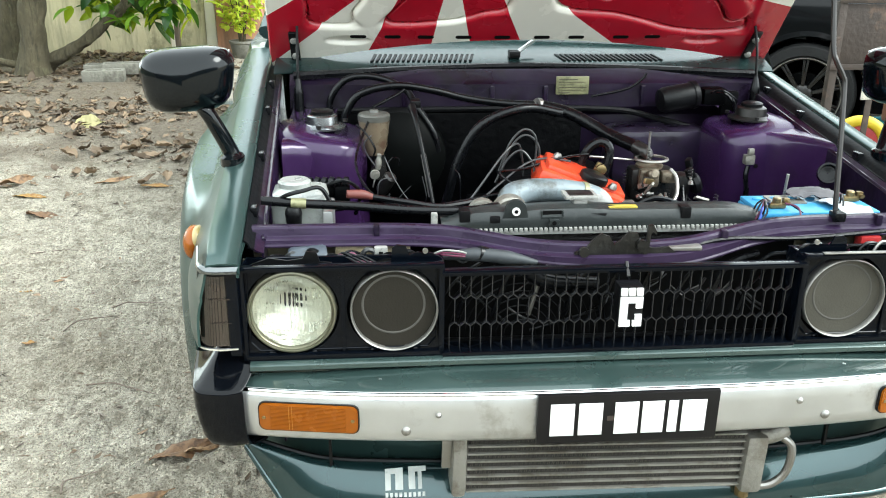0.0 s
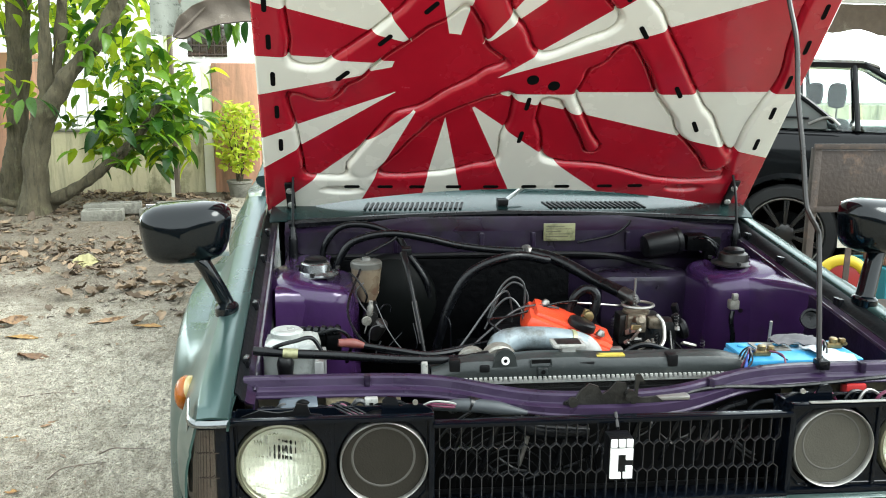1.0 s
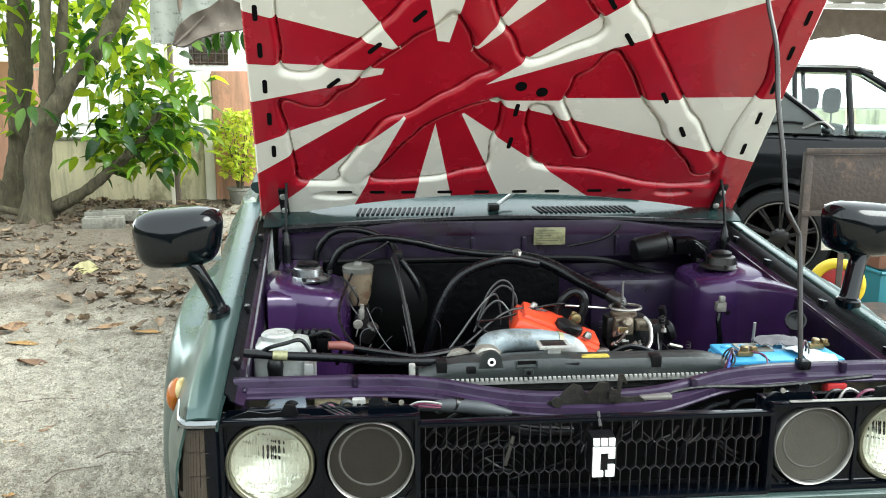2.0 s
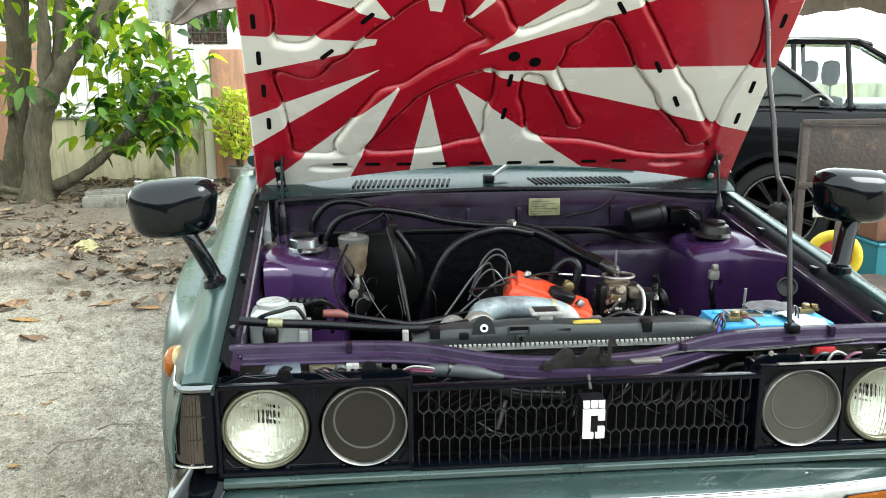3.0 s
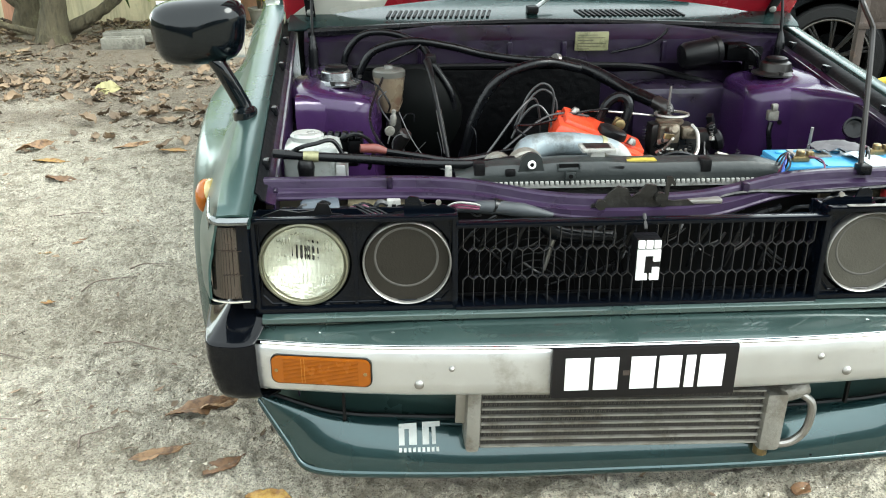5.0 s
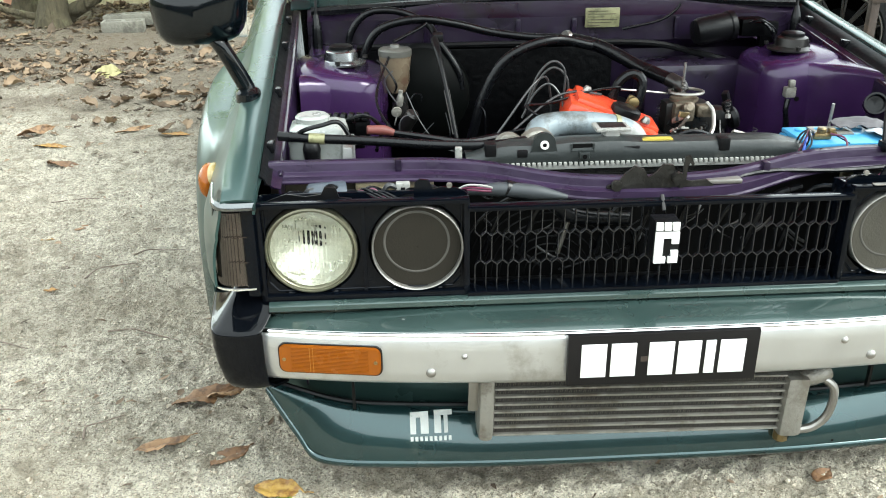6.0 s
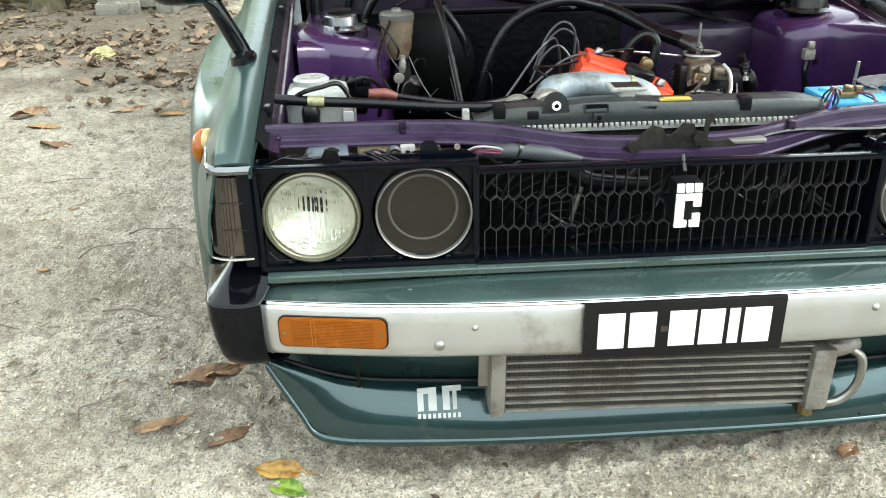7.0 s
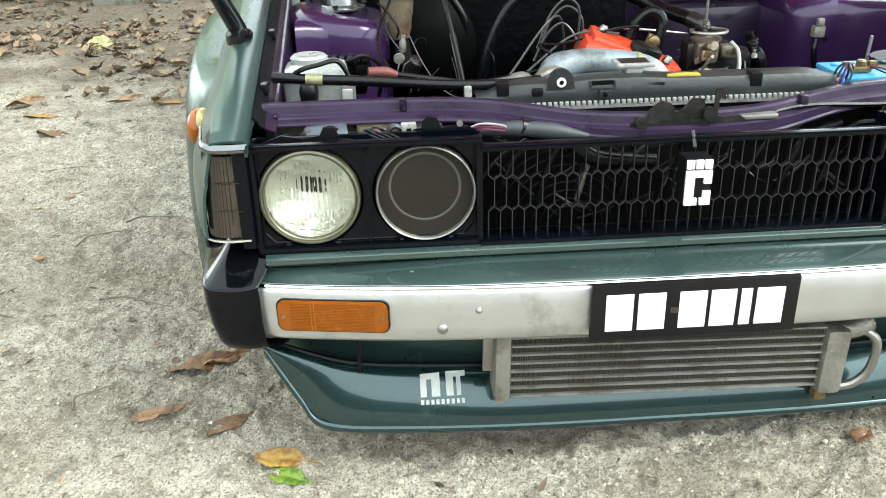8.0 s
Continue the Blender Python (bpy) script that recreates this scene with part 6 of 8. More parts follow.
# wing mirrors on stalks
for s in (-1, 1):
    hx, hy, hz = (-0.757, 0.36, 0.804) if s < 0 else (0.708, 0.43, 0.790)
    by, fo = (0.372, 0.041) if s < 0 else (0.392, 0.028)
    rows = []
    n = 32
    for yy, k in ((-0.0525, 0.004), (-0.0515, 0.25), (-0.0485, 0.48), (-0.043, 0.68), (-0.034, 0.84), (-0.02, 0.95), (0.0, 1.0), (0.022, 0.99), (0.03, 0.94), (0.028, 0.88)):
        ring = []
        for i in range(n + 1):
            a = 2 * math.pi * i / n
            c, d = math.cos(a), math.sin(a)
            q = (abs(c) ** 3.8 + abs(d) ** 3.8) ** (-1 / 3.8)
            ring.append((hx + 0.084 * k * q * c * (1 + 0.10 * d), hy + yy, hz + 0.06 * k * q * d - 0.006 * c * s))
        rows.append(ring)
    mirror = part("mirror", Geo().sheet(rows), MIRROR_BLACK, car, "gloss black wing mirror on a stalk", angle=60)
    part("mirror_glass", Geo().box(hx - 0.078, hx + 0.078, hy + 0.024, hy + 0.027, hz - 0.052, hz + 0.052, 0.001), CHROME, mirror)
    part("stalk", Geo().tube([(s * (wx(by, s) + fo), by, fz(by, s)), (s * (wx(by, s) + fo + 0.004), by + 0.002, fz(by, s) + 0.02), (hx + (0.037 if s < 0 else -0.008), hy - 0.01, hz - 0.067), (hx + (0.019 if s < 0 else 0.012), hy, hz - 0.04)], [0.018, 0.0155, 0.0145, 0.018] if s < 0 else [0.021, 0.018, 0.017, 0.019], 14, flat=1.3), MIRROR_BLACK, mirror)
    part("stalk_foot", Geo().lathe([(0.029, -0.012), (0.029, 0.004), (0.024, 0.009), (0.012, 0.012)], Matrix.Translation((s * (wx(by, s) + fo), by - 0.002, fz(by, s) + 0.006)) @ Matrix.Diagonal((0.8, 1.15, 1, 1)), 24), MIRROR_BLACK, mirror)

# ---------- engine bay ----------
# added dark sheet where the lower firewall lies in shade
part("firewall_shade_sheet", Geo().box(-0.50, 0.14, 0.895, 0.906, 0.2, 0.63, 0.005), SHADED_GRIME, car, "near-black sheet standing in for the shade on the lower firewall")
part("footwell_bulge", Geo().box(0.20, 0.46, 0.80, 0.93, 0.25, 0.60, 0.03), PURPLE_SHADED, car)
lab = part("maker_plate", Geo().box(0.066, 0.152, 0.896, 0.904, 0.675, 0.722, 0.002), LABEL, car, "yellowed identification plate with unreadable lines")
for k in range(6):
    part("text_bar", Geo().box(0.072, 0.072 + (0.05, 0.07, 0.04, 0.074, 0.06, 0.03)[k], 0.8945, 0.8958, 0.7138 - k * 0.0068, 0.7149 - k * 0.0068), RUST, lab)
wm = part("wiper_motor", Geo().lathe([(0.014, -0.012), (0.028, -0.008), (0.033, 0.004), (0.033, 0.075), (0.036, 0.078), (0.036, 0.09), (0.02, 0.094)], Matrix.Translation((0.335, 0.845, 0.668)) @ pose(0, 0, 0, 0, 82, 8), 24), BLACK, car, "black cylindrical wiper motor", angle=40)
part("gear_case", Geo().box(0.435, 0.50, 0.825, 0.875, 0.655, 0.70, 0.012).box(0.49, 0.535, 0.84, 0.86, 0.63, 0.69, 0.006), SHADED_GRIME, wm)
for k in range(4):
    part("wire", Geo().tube([(0.45 + k * 0.015, 0.82, 0.69), (0.47 + k * 0.012, 0.80, 0.70 - k * 0.01), (0.52, 0.82, 0.67 - k * 0.012), (0.54, 0.88, 0.64)], 0.003, 6), RUBBER, wm)

# brakes and steering side
boost = part("brake_booster", Geo().lathe([(0.02, -0.05), (0.1, -0.045), (0.118, -0.02), (0.12, 0.0), (0.115, 0.03), (0.08, 0.06), (0.03, 0.068)], facing(-0.345, 0.84, 0.535), 40), mat("worn_black_enamel", (0.0022, 0.0026, 0.0025), 0.45, 0.0, 0.4, 12, spec=0.05, dirt=(0.004, 0.004, 0.0038), dirt_at=0.58, dirt_scale=14), car, "black brake servo drum")
part("master_cylinder", Geo().tube([(-0.40, 0.80, 0.545), (-0.40, 0.62, 0.548)], 0.018, 14), DARK_STEEL, boost)
part("brake_reservoir", Geo().lathe([(0.022, 0.0), (0.03, 0.02), (0.036, 0.075), (0.037, 0.082)], Matrix.Translation((-0.408, 0.70, 0.572)), 24), mat("amber_stained_plastic", (0.16, 0.125, 0.085), 0.3, 0, 0.35, 20, dirt=(0.10, 0.06, 0.04), dirt_at=0.5, dirt_scale=22), boost, "milky fluid reservoir")
part("reservoir_cap", Geo().lathe([(0.038, 0.0), (0.038, 0.012), (0.034, 0.016), (0.012, 0.018), (0.01, 0.024)], Matrix.Translation((-0.408, 0.70, 0.654)), 24), mat("grey_translucent_cap", (0.075, 0.075, 0.066), 0.35, 0, 0.3, 30), boost)
part("fluid_filter", Geo().lathe([(0.014, 0), (0.016, 0.01), (0.016, 0.045), (0.012, 0.05)], Matrix.Translation((-0.395, 0.6, 0.51)) @ pose(0, 0, 0, 20, 30, 0), 16), DARK_STEEL, boost)
BRAKE_LINES = [(0.0024, [(-0.448, 0.64, 0.655), (-0.427, 0.62, 0.639), (-0.408, 0.61, 0.608), (-0.411, 0.62, 0.588)]), (0.0018, [(-0.415, 0.63, 0.632), (-0.425, 0.62, 0.626), (-0.433, 0.62, 0.611), (-0.424, 0.62, 0.588), (-0.405, 0.61, 0.563)]),
               (0.0014, [(-0.388, 0.52, 0.61), (-0.366, 0.5, 0.563), (-0.337, 0.49, 0.52), (-0.306, 0.48, 0.497), (-0.27, 0.44, 0.50)]), (0.0013, [(-0.404, 0.52, 0.515), (-0.402, 0.52, 0.548), (-0.39, 0.525, 0.559), (-0.372, 0.53, 0.558)]),
               (0.0016, [(-0.379, 0.58, 0.58), (-0.368, 0.58, 0.592), (-0.355, 0.58, 0.59), (-0.354, 0.58, 0.575)]), (0.0009, [(-0.377, 0.48, 0.51), (-0.356, 0.49, 0.528), (-0.332, 0.5, 0.549)]),
               (0.0016, [(-0.392, 0.45, 0.515), (-0.385, 0.45, 0.535), (-0.379, 0.45, 0.547)]), (0.0013, [(-0.306, 0.52, 0.565), (-0.298, 0.5, 0.527), (-0.304, 0.5, 0.506), (-0.32, 0.5, 0.498)]),
               (0.0018, [(-0.229, 0.57, 0.567), (-0.219, 0.55, 0.552), (-0.217, 0.55, 0.49)]), (0.0011, [(-0.238, 0.4, 0.53), (-0.23, 0.4, 0.546), (-0.221, 0.4, 0.542), (-0.224, 0.4, 0.528)])]
for k, (r, pts) in enumerate(BRAKE_LINES):
    part("brake_pipe", Geo().tube(pts, r, 6), GREY_WIRE if k in (1, 2, 3, 6) else RUBBER, boost)
valve = part("brake_valve", Geo().lathe([(0.006, 0.0), (0.0075, 0.004), (0.0075, 0.022), (0.005, 0.026), (0.005, 0.036)], Matrix.Translation((-0.402, 0.6, 0.562)) @ pose(0, 0, 0, 8, 6, 0), 12), ALLOY, boost, "small alloy brake valve")
part("valve_disc", Geo().lathe([(0.011, -0.003), (0.012, 0.0), (0.011, 0.003), (0.004, 0.004)], facing(-0.409, 0.592, 0.551) @ pose(0, 0, 0, 10, 14, 0), 18), ALLOY, valve)
part("valve_hook", Geo().tube([(-0.409, 0.592, 0.54), (-0.412, 0.59, 0.53), (-0.414, 0.59, 0.522)], 0.0018, 6), STEEL, valve)
part("steering_shaft", Geo().tube([(-0.32, 0.68, 0.69), (-0.312, 0.62, 0.66), (-0.292, 0.55, 0.56), (-0.275, 0.5, 0.46), (-0.26, 0.45, 0.33)], [0.009, 0.0065, 0.0045, 0.005, 0.006], 12), BLACK, car, "black steering shaft")
part("shaft_band", Geo().tube([(-0.300, 0.577, 0.60), (-0.285, 0.53, 0.515)], 0.0062, 12), STEEL, car)
part("relay_box", Geo().box(-0.322, -0.298, 0.70, 0.74, 0.68, 0.698, 0.004, None), BLACK, car)

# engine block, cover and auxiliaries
part("engine_block", Geo().box(-0.12, 0.15, 0.36, 0.80, 0.22, 0.53, 0.02).box(-0.19, -0.10, 0.42, 0.72, 0.30, 0.47, 0.02), SHADED_GRIME, car, "grimy dark engine block")
m = Matrix.Translation((0.026, 0.455, 0.560)) @ pose(0, 0, 0, 0, 21, -8)
cover = part("rocker_cover", Geo().box(-0.098, 0.10, -0.075, 0.07, -0.035, 0.022, 0.018, m).box(-0.05, 0.095, -0.092, -0.06, -0.03, 0.014, 0.012, m).box(-0.085, 0.02, -0.06, 0.06, 0.012, 0.032, 0.010, m).box(0.04, 0.094, -0.05, 0.05, 0.014, 0.028, 0.008, m), ORANGE, car, "orange-red rocker cover")
part("oil_cap", Geo().lathe([(0.02, 0.0), (0.030, 0.003), (0.031, 0.010), (0.030, 0.017), (0.024, 0.021), (0.008, 0.022)], m @ Matrix.Translation((0.016, -0.045, 0.026)), 20), BLACK, cover)
part("breather", Geo().tube([tuple(m @ Vector(p)) for p in ((0.0, 0.055, 0.02), (0.0, 0.055, 0.07), (0.02, 0.055, 0.095), (0.045, 0.05, 0.08), (0.055, 0.04, 0.0))], 0.0105, 10), RUBBER, cover)
part("breather_clip", Geo().box(0.018, 0.032, -0.005, 0.008, 0.03, 0.062, 0.004, m).lathe([(0.011, 0), (0.011, 0.012), (0.006, 0.014)], m @ Matrix.Translation((0.03, -0.006, 0.052)) @ pose(0, 0, 0, 90, 0, 0), 12), BRASS, cover)
for x, y in ((-0.06, 0.03), (0.06, -0.05)):
    part("cover_nut", Geo().lathe([(0.01, 0.0), (0.01, 0.004), (0.006, 0.012)], m @ Matrix.Translation((x, y, 0.03)), 8), STEEL, cover)
pipe = part("intake_pipe", Geo().tube([(-0.152, 0.27, 0.555), (-0.145, 0.285, 0.585), (-0.115, 0.295, 0.594), (-0.06, 0.30, 0.594), (-0.005, 0.305, 0.586), (0.032, 0.31, 0.570), (0.048, 0.31, 0.53)], [0.028, 0.027, 0.024, 0.023, 0.022, 0.022, 0.021], 20), SILVER_PIPE, car, "silver painted intake pipe", angle=60)
part("clamp", Geo().tube([(-0.006, 0.305, 0.5855), (0.003, 0.306, 0.583)], 0.0243, 20), LABEL, pipe)
part("elbow", Geo().tube([(0.003, 0.3065, 0.5825), (0.018, 0.309, 0.577), (0.034, 0.31, 0.568), (0.045, 0.31, 0.55), (0.05, 0.31, 0.53)], 0.0236, 20), PAPER, pipe, "grubby pale pipe elbow", angle=60)
part("coupling", Geo().lathe([(0.033, -0.01), (0.036, 0), (0.034, 0.02), (0.03, 0.024), (0.022, 0.022), (0.02, 0.005)], facing(-0.155, 0.26, 0.565), 28), ALLOY, pipe)
part("coupling", Geo().lathe([(0.024, -0.01), (0.028, 0), (0.026, 0.012), (0.018, 0.014)], facing(-0.205, 0.28, 0.56), 24), ALLOY, pipe)

# radiator
rad = part("radiator", Geo().box(-0.285, 0.30, 0.185, 0.225, 0.25, 0.556, 0.003), FIN, car, "radiator with a black top tank")
rows = []
for x in np.linspace(-0.292, 0.305, 49):
    zt = 0.592 - 0.020 / (1 + math.exp((x + 0.262) / 0.012)) - 0.014 / (1 + math.exp((0.285 - x) / 0.012)) + 0.004 * math.exp(-((x + 0.06) / 0.07) ** 4)
    rows.append([(x, 0.172, 0.558), (x, 0.170, 0.566), (x, 0.171, zt - 0.010), (x, 0.176, zt - 0.003), (x, 0.19, zt), (x, 0.215, zt - 0.002), (x, 0.234, zt - 0.012), (x, 0.238, 0.558)])
tank = part("top_tank", Geo().sheet(rows, 0.003), mat("ribbed_black_nylon", (0.017, 0.02, 0.02), 0.36, 0, 0.25, 20, bump=0.1, bscale=80, dirt=(0.04, 0.041, 0.038), dirt_at=0.58, dirt_scale=12, spec=0.35), rad, "black plastic top tank", angle=40)
for k in range(11):
    x = -0.24 + k * 0.05
    part("tank_rib", Geo().box(x - 0.002, x + 0.002, 0.1685, 0.172, 0.562, 0.578, 0.001), BLACK, tank)
part("tank_stub", Geo().box(-0.205, -0.185, 0.166, 0.18, 0.572, 0.586, 0.004), BLACK, tank)
part("tank_stub", Geo().box(-0.02, 0.012, 0.168, 0.185, 0.576, 0.588, 0.003), BLACK, tank)
strip_ob = part("crimp_strip", Geo().box(-0.28, 0.295, 0.166, 0.18, 0.550, 0.556, 0.001), CRIMP, rad, "pale crimped tank seam")
tooth = None
for i in range(62):
    if tooth is None:
        tooth = part("crimp_tooth", Geo().box(-0.003, 0.003, 0.163, 0.178, 0.556, 0.563, 0.001), CRIMP, strip_ob)
        ob = tooth
    else:
        ob = new("crimp_tooth", tooth.data)
        ob.parent = strip_ob
    ob.location = (-0.276 + i * 0.0092, 0, 0)
part("radiator_cap", Geo().box(-0.062, 0.0, 0.19, 0.236, 0.6065, 0.614, 0.003).box(-0.045, -0.018, 0.196, 0.23, 0.59, 0.6065, 0.004), CRIMP, rad, "dull pressed-tin radiator cap")
part("cap_top", Geo().box(-0.054, -0.008, 0.196, 0.23, 0.6135, 0.6152, 0.001), DARK_STEEL, rad)
part("warning_label", Geo().box(0.018, 0.072, 0.180, 0.197, 0.5925, 0.5952), mat("faded_yellow_label", (0.34, 0.27, 0.04), 0.5, 0, 0.3, 60), rad)
NYLON = tank.data.materials[0]
lug = part("tank_lug", Geo().prism([(0.026, -0.016), (0.022, -0.004)] + [(0.0195 * math.cos(a), 0.006 + 0.0195 * math.sin(a)) for a in np.linspace(0, math.pi, 13)] + [(-0.022, -0.004), (-0.03, -0.016)], facing(-0.157, 0.178, 0.590), 0.010), NYLON, tank)
part("lug_ring", Geo().lathe([(0.0078, -0.001), (0.0074, 0.0035), (0.0062, 0.004), (0.0040, 0.0035), (0.0036, 0.001)], facing(-0.157, 0.168, 0.594), 18), PLATE_WHITE, lug, "white ring round the lug's hole")
part("lug_bore", Geo().lathe([(0.0037, 0.001), (0.0037, 0.0022)], facing(-0.157, 0.168, 0.594), 12), VOID, lug)
part("recess_frame", Geo().box(-0.111, -0.0695, 0.1665, 0.172, 0.580, 0.5835, 0.0008).box(-0.111, -0.108, 0.1665, 0.172, 0.5835, 0.594, 0.0008).box(-0.0725, -0.0695, 0.1665, 0.172, 0.5835, 0.594, 0.0008), NYLON, tank)
part("recess", Geo().box(-0.1075, -0.073, 0.1685, 0.1725, 0.584, 0.5935), VOID, tank)
boss = part("sensor_boss", Geo().box(-0.0965, -0.078, 0.161, 0.172, 0.567, 0.580, 0.002), NYLON, tank)
part("bore", Geo().lathe([(0.004, 0.0), (0.004, 0.0014)], facing(-0.087, 0.1612, 0.573), 12), VOID, boss)
for x in (-0.25, 0.16):
    part("tank_clip", Geo().box(x - 0.01, x + 0.01, 0.166, 0.19, 0.575, 0.598, 0.003), BLACK, rad)
part("silver_clip", Geo().box(-0.311, -0.299, 0.172, 0.184, 0.566, 0.592, 0.003), CRIMP, rad)
hose = part("long_hose", Geo().tube([(-0.615, 0.205, 0.612), (-0.55, 0.2, 0.607), (-0.45, 0.2, 0.600), (-0.34, 0.2, 0.590), (-0.24, 0.205, 0.586), (-0.18, 0.24, 0.582)], 0.0084, 12), RUBBER, car, "thick black rubber hose across the bay")
part("tape_band", Geo().tube([(-0.562, 0.2, 0.6075), (-0.535, 0.2, 0.606)], 0.0096, 12), LABEL, hose)

# washer bottle
bottle = part("washer_bottle", Geo().box(-0.603, -0.498, 0.215, 0.31, 0.47, 0.622, 0.022), MILKY, car, "translucent pale washer bottle", angle=60)
part("bottle_cap", Geo().lathe([(0.03, 0), (0.031, 0.008), (0.026, 0.012)], Matrix.Translation((-0.560, 0.265, 0.622)), 24), MILKY, bottle)
part("bottle_pump", Geo().tube([(-0.558, 0.2, 0.56), (-0.558, 0.195, 0.59), (-0.557, 0.195, 0.602)], [0.013, 0.016, 0.012], 12), BLACK, bottle)
part("bottle_tube", Geo().tube([(-0.60, 0.22, 0.60), (-0.57, 0.2, 0.622), (-0.54, 0.2, 0.63), (-0.51, 0.21, 0.632), (-0.49, 0.215, 0.60)], 0.004, 8), RUBBER, bottle)
part("strap", Geo().box(-0.506, -0.488, 0.2, 0.29, 0.49, 0.59, 0.003), SATIN, bottle)
coil = part("ignition_box", Geo().box(-0.56, -0.47, 0.35, 0.41, 0.54, 0.595, 0.008).box(-0.49, -0.46, 0.33, 0.36, 0.56, 0.60, 0.006), SHADED_GRIME, car, "black ignition module and corrugated loom")
for k in range(7):
    x = -0.555 + k * 0.014
    part("loom_ring", Geo().tube([(x, 0.34, 0.607), (x + 0.008, 0.338, 0.606)], 0.0105 - 0.0007 * (k % 2), 12), RUBBER, coil)
part("orange_boot", Geo().tube([(-0.465, 0.3, 0.593), (-0.435, 0.305, 0.59), (-0.415, 0.31, 0.583)], [0.008, 0.0095, 0.006], 12), mat("faded_red_rubber", (0.11, 0.028, 0.022), 0.6, 0, 0.2, 30), coil)
part("coil_lead", Geo().tube([(-0.42, 0.31, 0.584), (-0.35, 0.3, 0.575), (-0.28, 0.3, 0.565), (-0.2, 0.32, 0.57)], 0.006, 8), RUBBER, coil)

# heater, vacuum and air hoses
HOSES = [([(-0.488, 0.80, 0.60), (-0.478, 0.80, 0.645), (-0.440, 0.80, 0.697), (-0.353, 0.80, 0.717), (-0.26, 0.81, 0.703), (-0.18, 0.82, 0.682), (-0.08, 0.82, 0.668), (0.011, 0.80, 0.668)], 0.0095),
         ([(0.0, 0.80, 0.668), (0.07, 0.75, 0.655), (0.144, 0.68, 0.622), (0.198, 0.57, 0.607)], 0.0150),
         ([(-0.255, 0.62, 0.42), (-0.24, 0.60, 0.50), (-0.216, 0.60, 0.583), (-0.165, 0.60, 0.662), (-0.068, 0.61, 0.696), (0.026, 0.66, 0.674)], 0.0108),
         ([(-0.52, 0.86, 0.63), (-0.512, 0.86, 0.68), (-0.47, 0.86, 0.725), (-0.40, 0.86, 0.728), (-0.33, 0.85, 0.70), (-0.30, 0.82, 0.66), (-0.26, 0.8, 0.60), (-0.25, 0.8, 0.55)], 0.0085),
         ([(-0.41, 0.72, 0.68), (-0.35, 0.78, 0.70), (-0.33, 0.8, 0.71)], 0.004), ([(0.16, 0.895, 0.67), (0.25, 0.89, 0.69), (0.29, 0.89, 0.715), (0.30, 0.89, 0.73)], 0.0035)]
for pts, r in HOSES:
    part("rubber_hose", Geo().tube(pts, r, 12), RUBBER, car, "black rubber hose")
part("hose_clip", Geo().tube([(-0.005, 0.79, 0.669), (0.005, 0.795, 0.668)], 0.0175, 12), STEEL, car)
part("hose_end", Geo().tube([(0.19, 0.585, 0.61), (0.205, 0.56, 0.602), (0.212, 0.55, 0.59)], [0.0165, 0.0165, 0.012], 12), DARK_STEEL, car)
LEADS = [[(-0.24, 0.42, 0.50), (-0.19, 0.44, 0.56), (-0.135, 0.47, 0.625), (-0.10, 0.5, 0.64), (-0.085, 0.52, 0.60), (-0.08, 0.53, 0.56)],
         [(-0.215, 0.4, 0.52), (-0.16, 0.43, 0.56), (-0.09, 0.46, 0.605), (-0.04, 0.47, 0.615), (0.01, 0.46, 0.61)],
         [(-0.14, 0.5, 0.58), (-0.115, 0.5, 0.645), (-0.085, 0.5, 0.672), (-0.06, 0.5, 0.65), (-0.062, 0.5, 0.58)],
         [(-0.13, 0.52, 0.58), (-0.11, 0.52, 0.63), (-0.08, 0.52, 0.655), (-0.05, 0.52, 0.63), (-0.048, 0.52, 0.57)],
         [(-0.15, 0.48, 0.56), (-0.125, 0.48, 0.61), (-0.095, 0.48, 0.63), (-0.07, 0.47, 0.60), (-0.068, 0.46, 0.56)]]
for pts in LEADS:
    part("ignition_lead", Geo().tube(pts, 0.0025, 8), GREY_WIRE, car, "grey ignition lead")
dist = part("carburettor", Geo().box(0.19, 0.275, 0.52, 0.60, 0.46, 0.565, 0.01).box(0.165, 0.20, 0.52, 0.57, 0.50, 0.575, 0.012).box(0.275, 0.31, 0.53, 0.58, 0.50, 0.555, 0.012), DARK_STEEL, car, "dark carburettor with a dull metal top")
ZINC = mat("dull_brown_zinc", (0.16, 0.135, 0.10), 0.42, 0.6, 0.4, 40, bump=0.2, bscale=90, dirt=(0.06, 0.045, 0.03), dirt_at=0.5, dirt_scale=35)
part("carburettor_rim", Geo().tube([(0.212 + 0.036 * math.cos(a), 0.535 + 0.03 * math.sin(a), 0.594) for a in np.linspace(0, 2 * math.pi, 17)], 0.0035, 6, 2), STEEL, dist)
part("carburettor_body", Geo().box(0.178, 0.225, 0.500, 0.522, 0.535, 0.578, 0.010).box(0.228, 0.262, 0.498, 0.523, 0.545, 0.572, 0.006).lathe([(0.012, 0), (0.012, 0.03), (0.007, 0.034)], pose(0.2, 0.5, 0.565, 70, 0, 0), 12), ZINC, dist)
part("carburettor_top", Geo().lathe([(0.03, 0), (0.034, 0.004), (0.034, 0.012), (0.028, 0.016), (0.012, 0.016), (0.01, 0.024)], Matrix.Translation((0.21, 0.54, 0.572)) @ Matrix.Diagonal((0.9, 0.9, 0.7, 1)), 24), ZINC, dist)
part("stud", Geo().tube([(0.205, 0.54, 0.59), (0.206, 0.54, 0.655)], 0.003, 6), STEEL, dist)
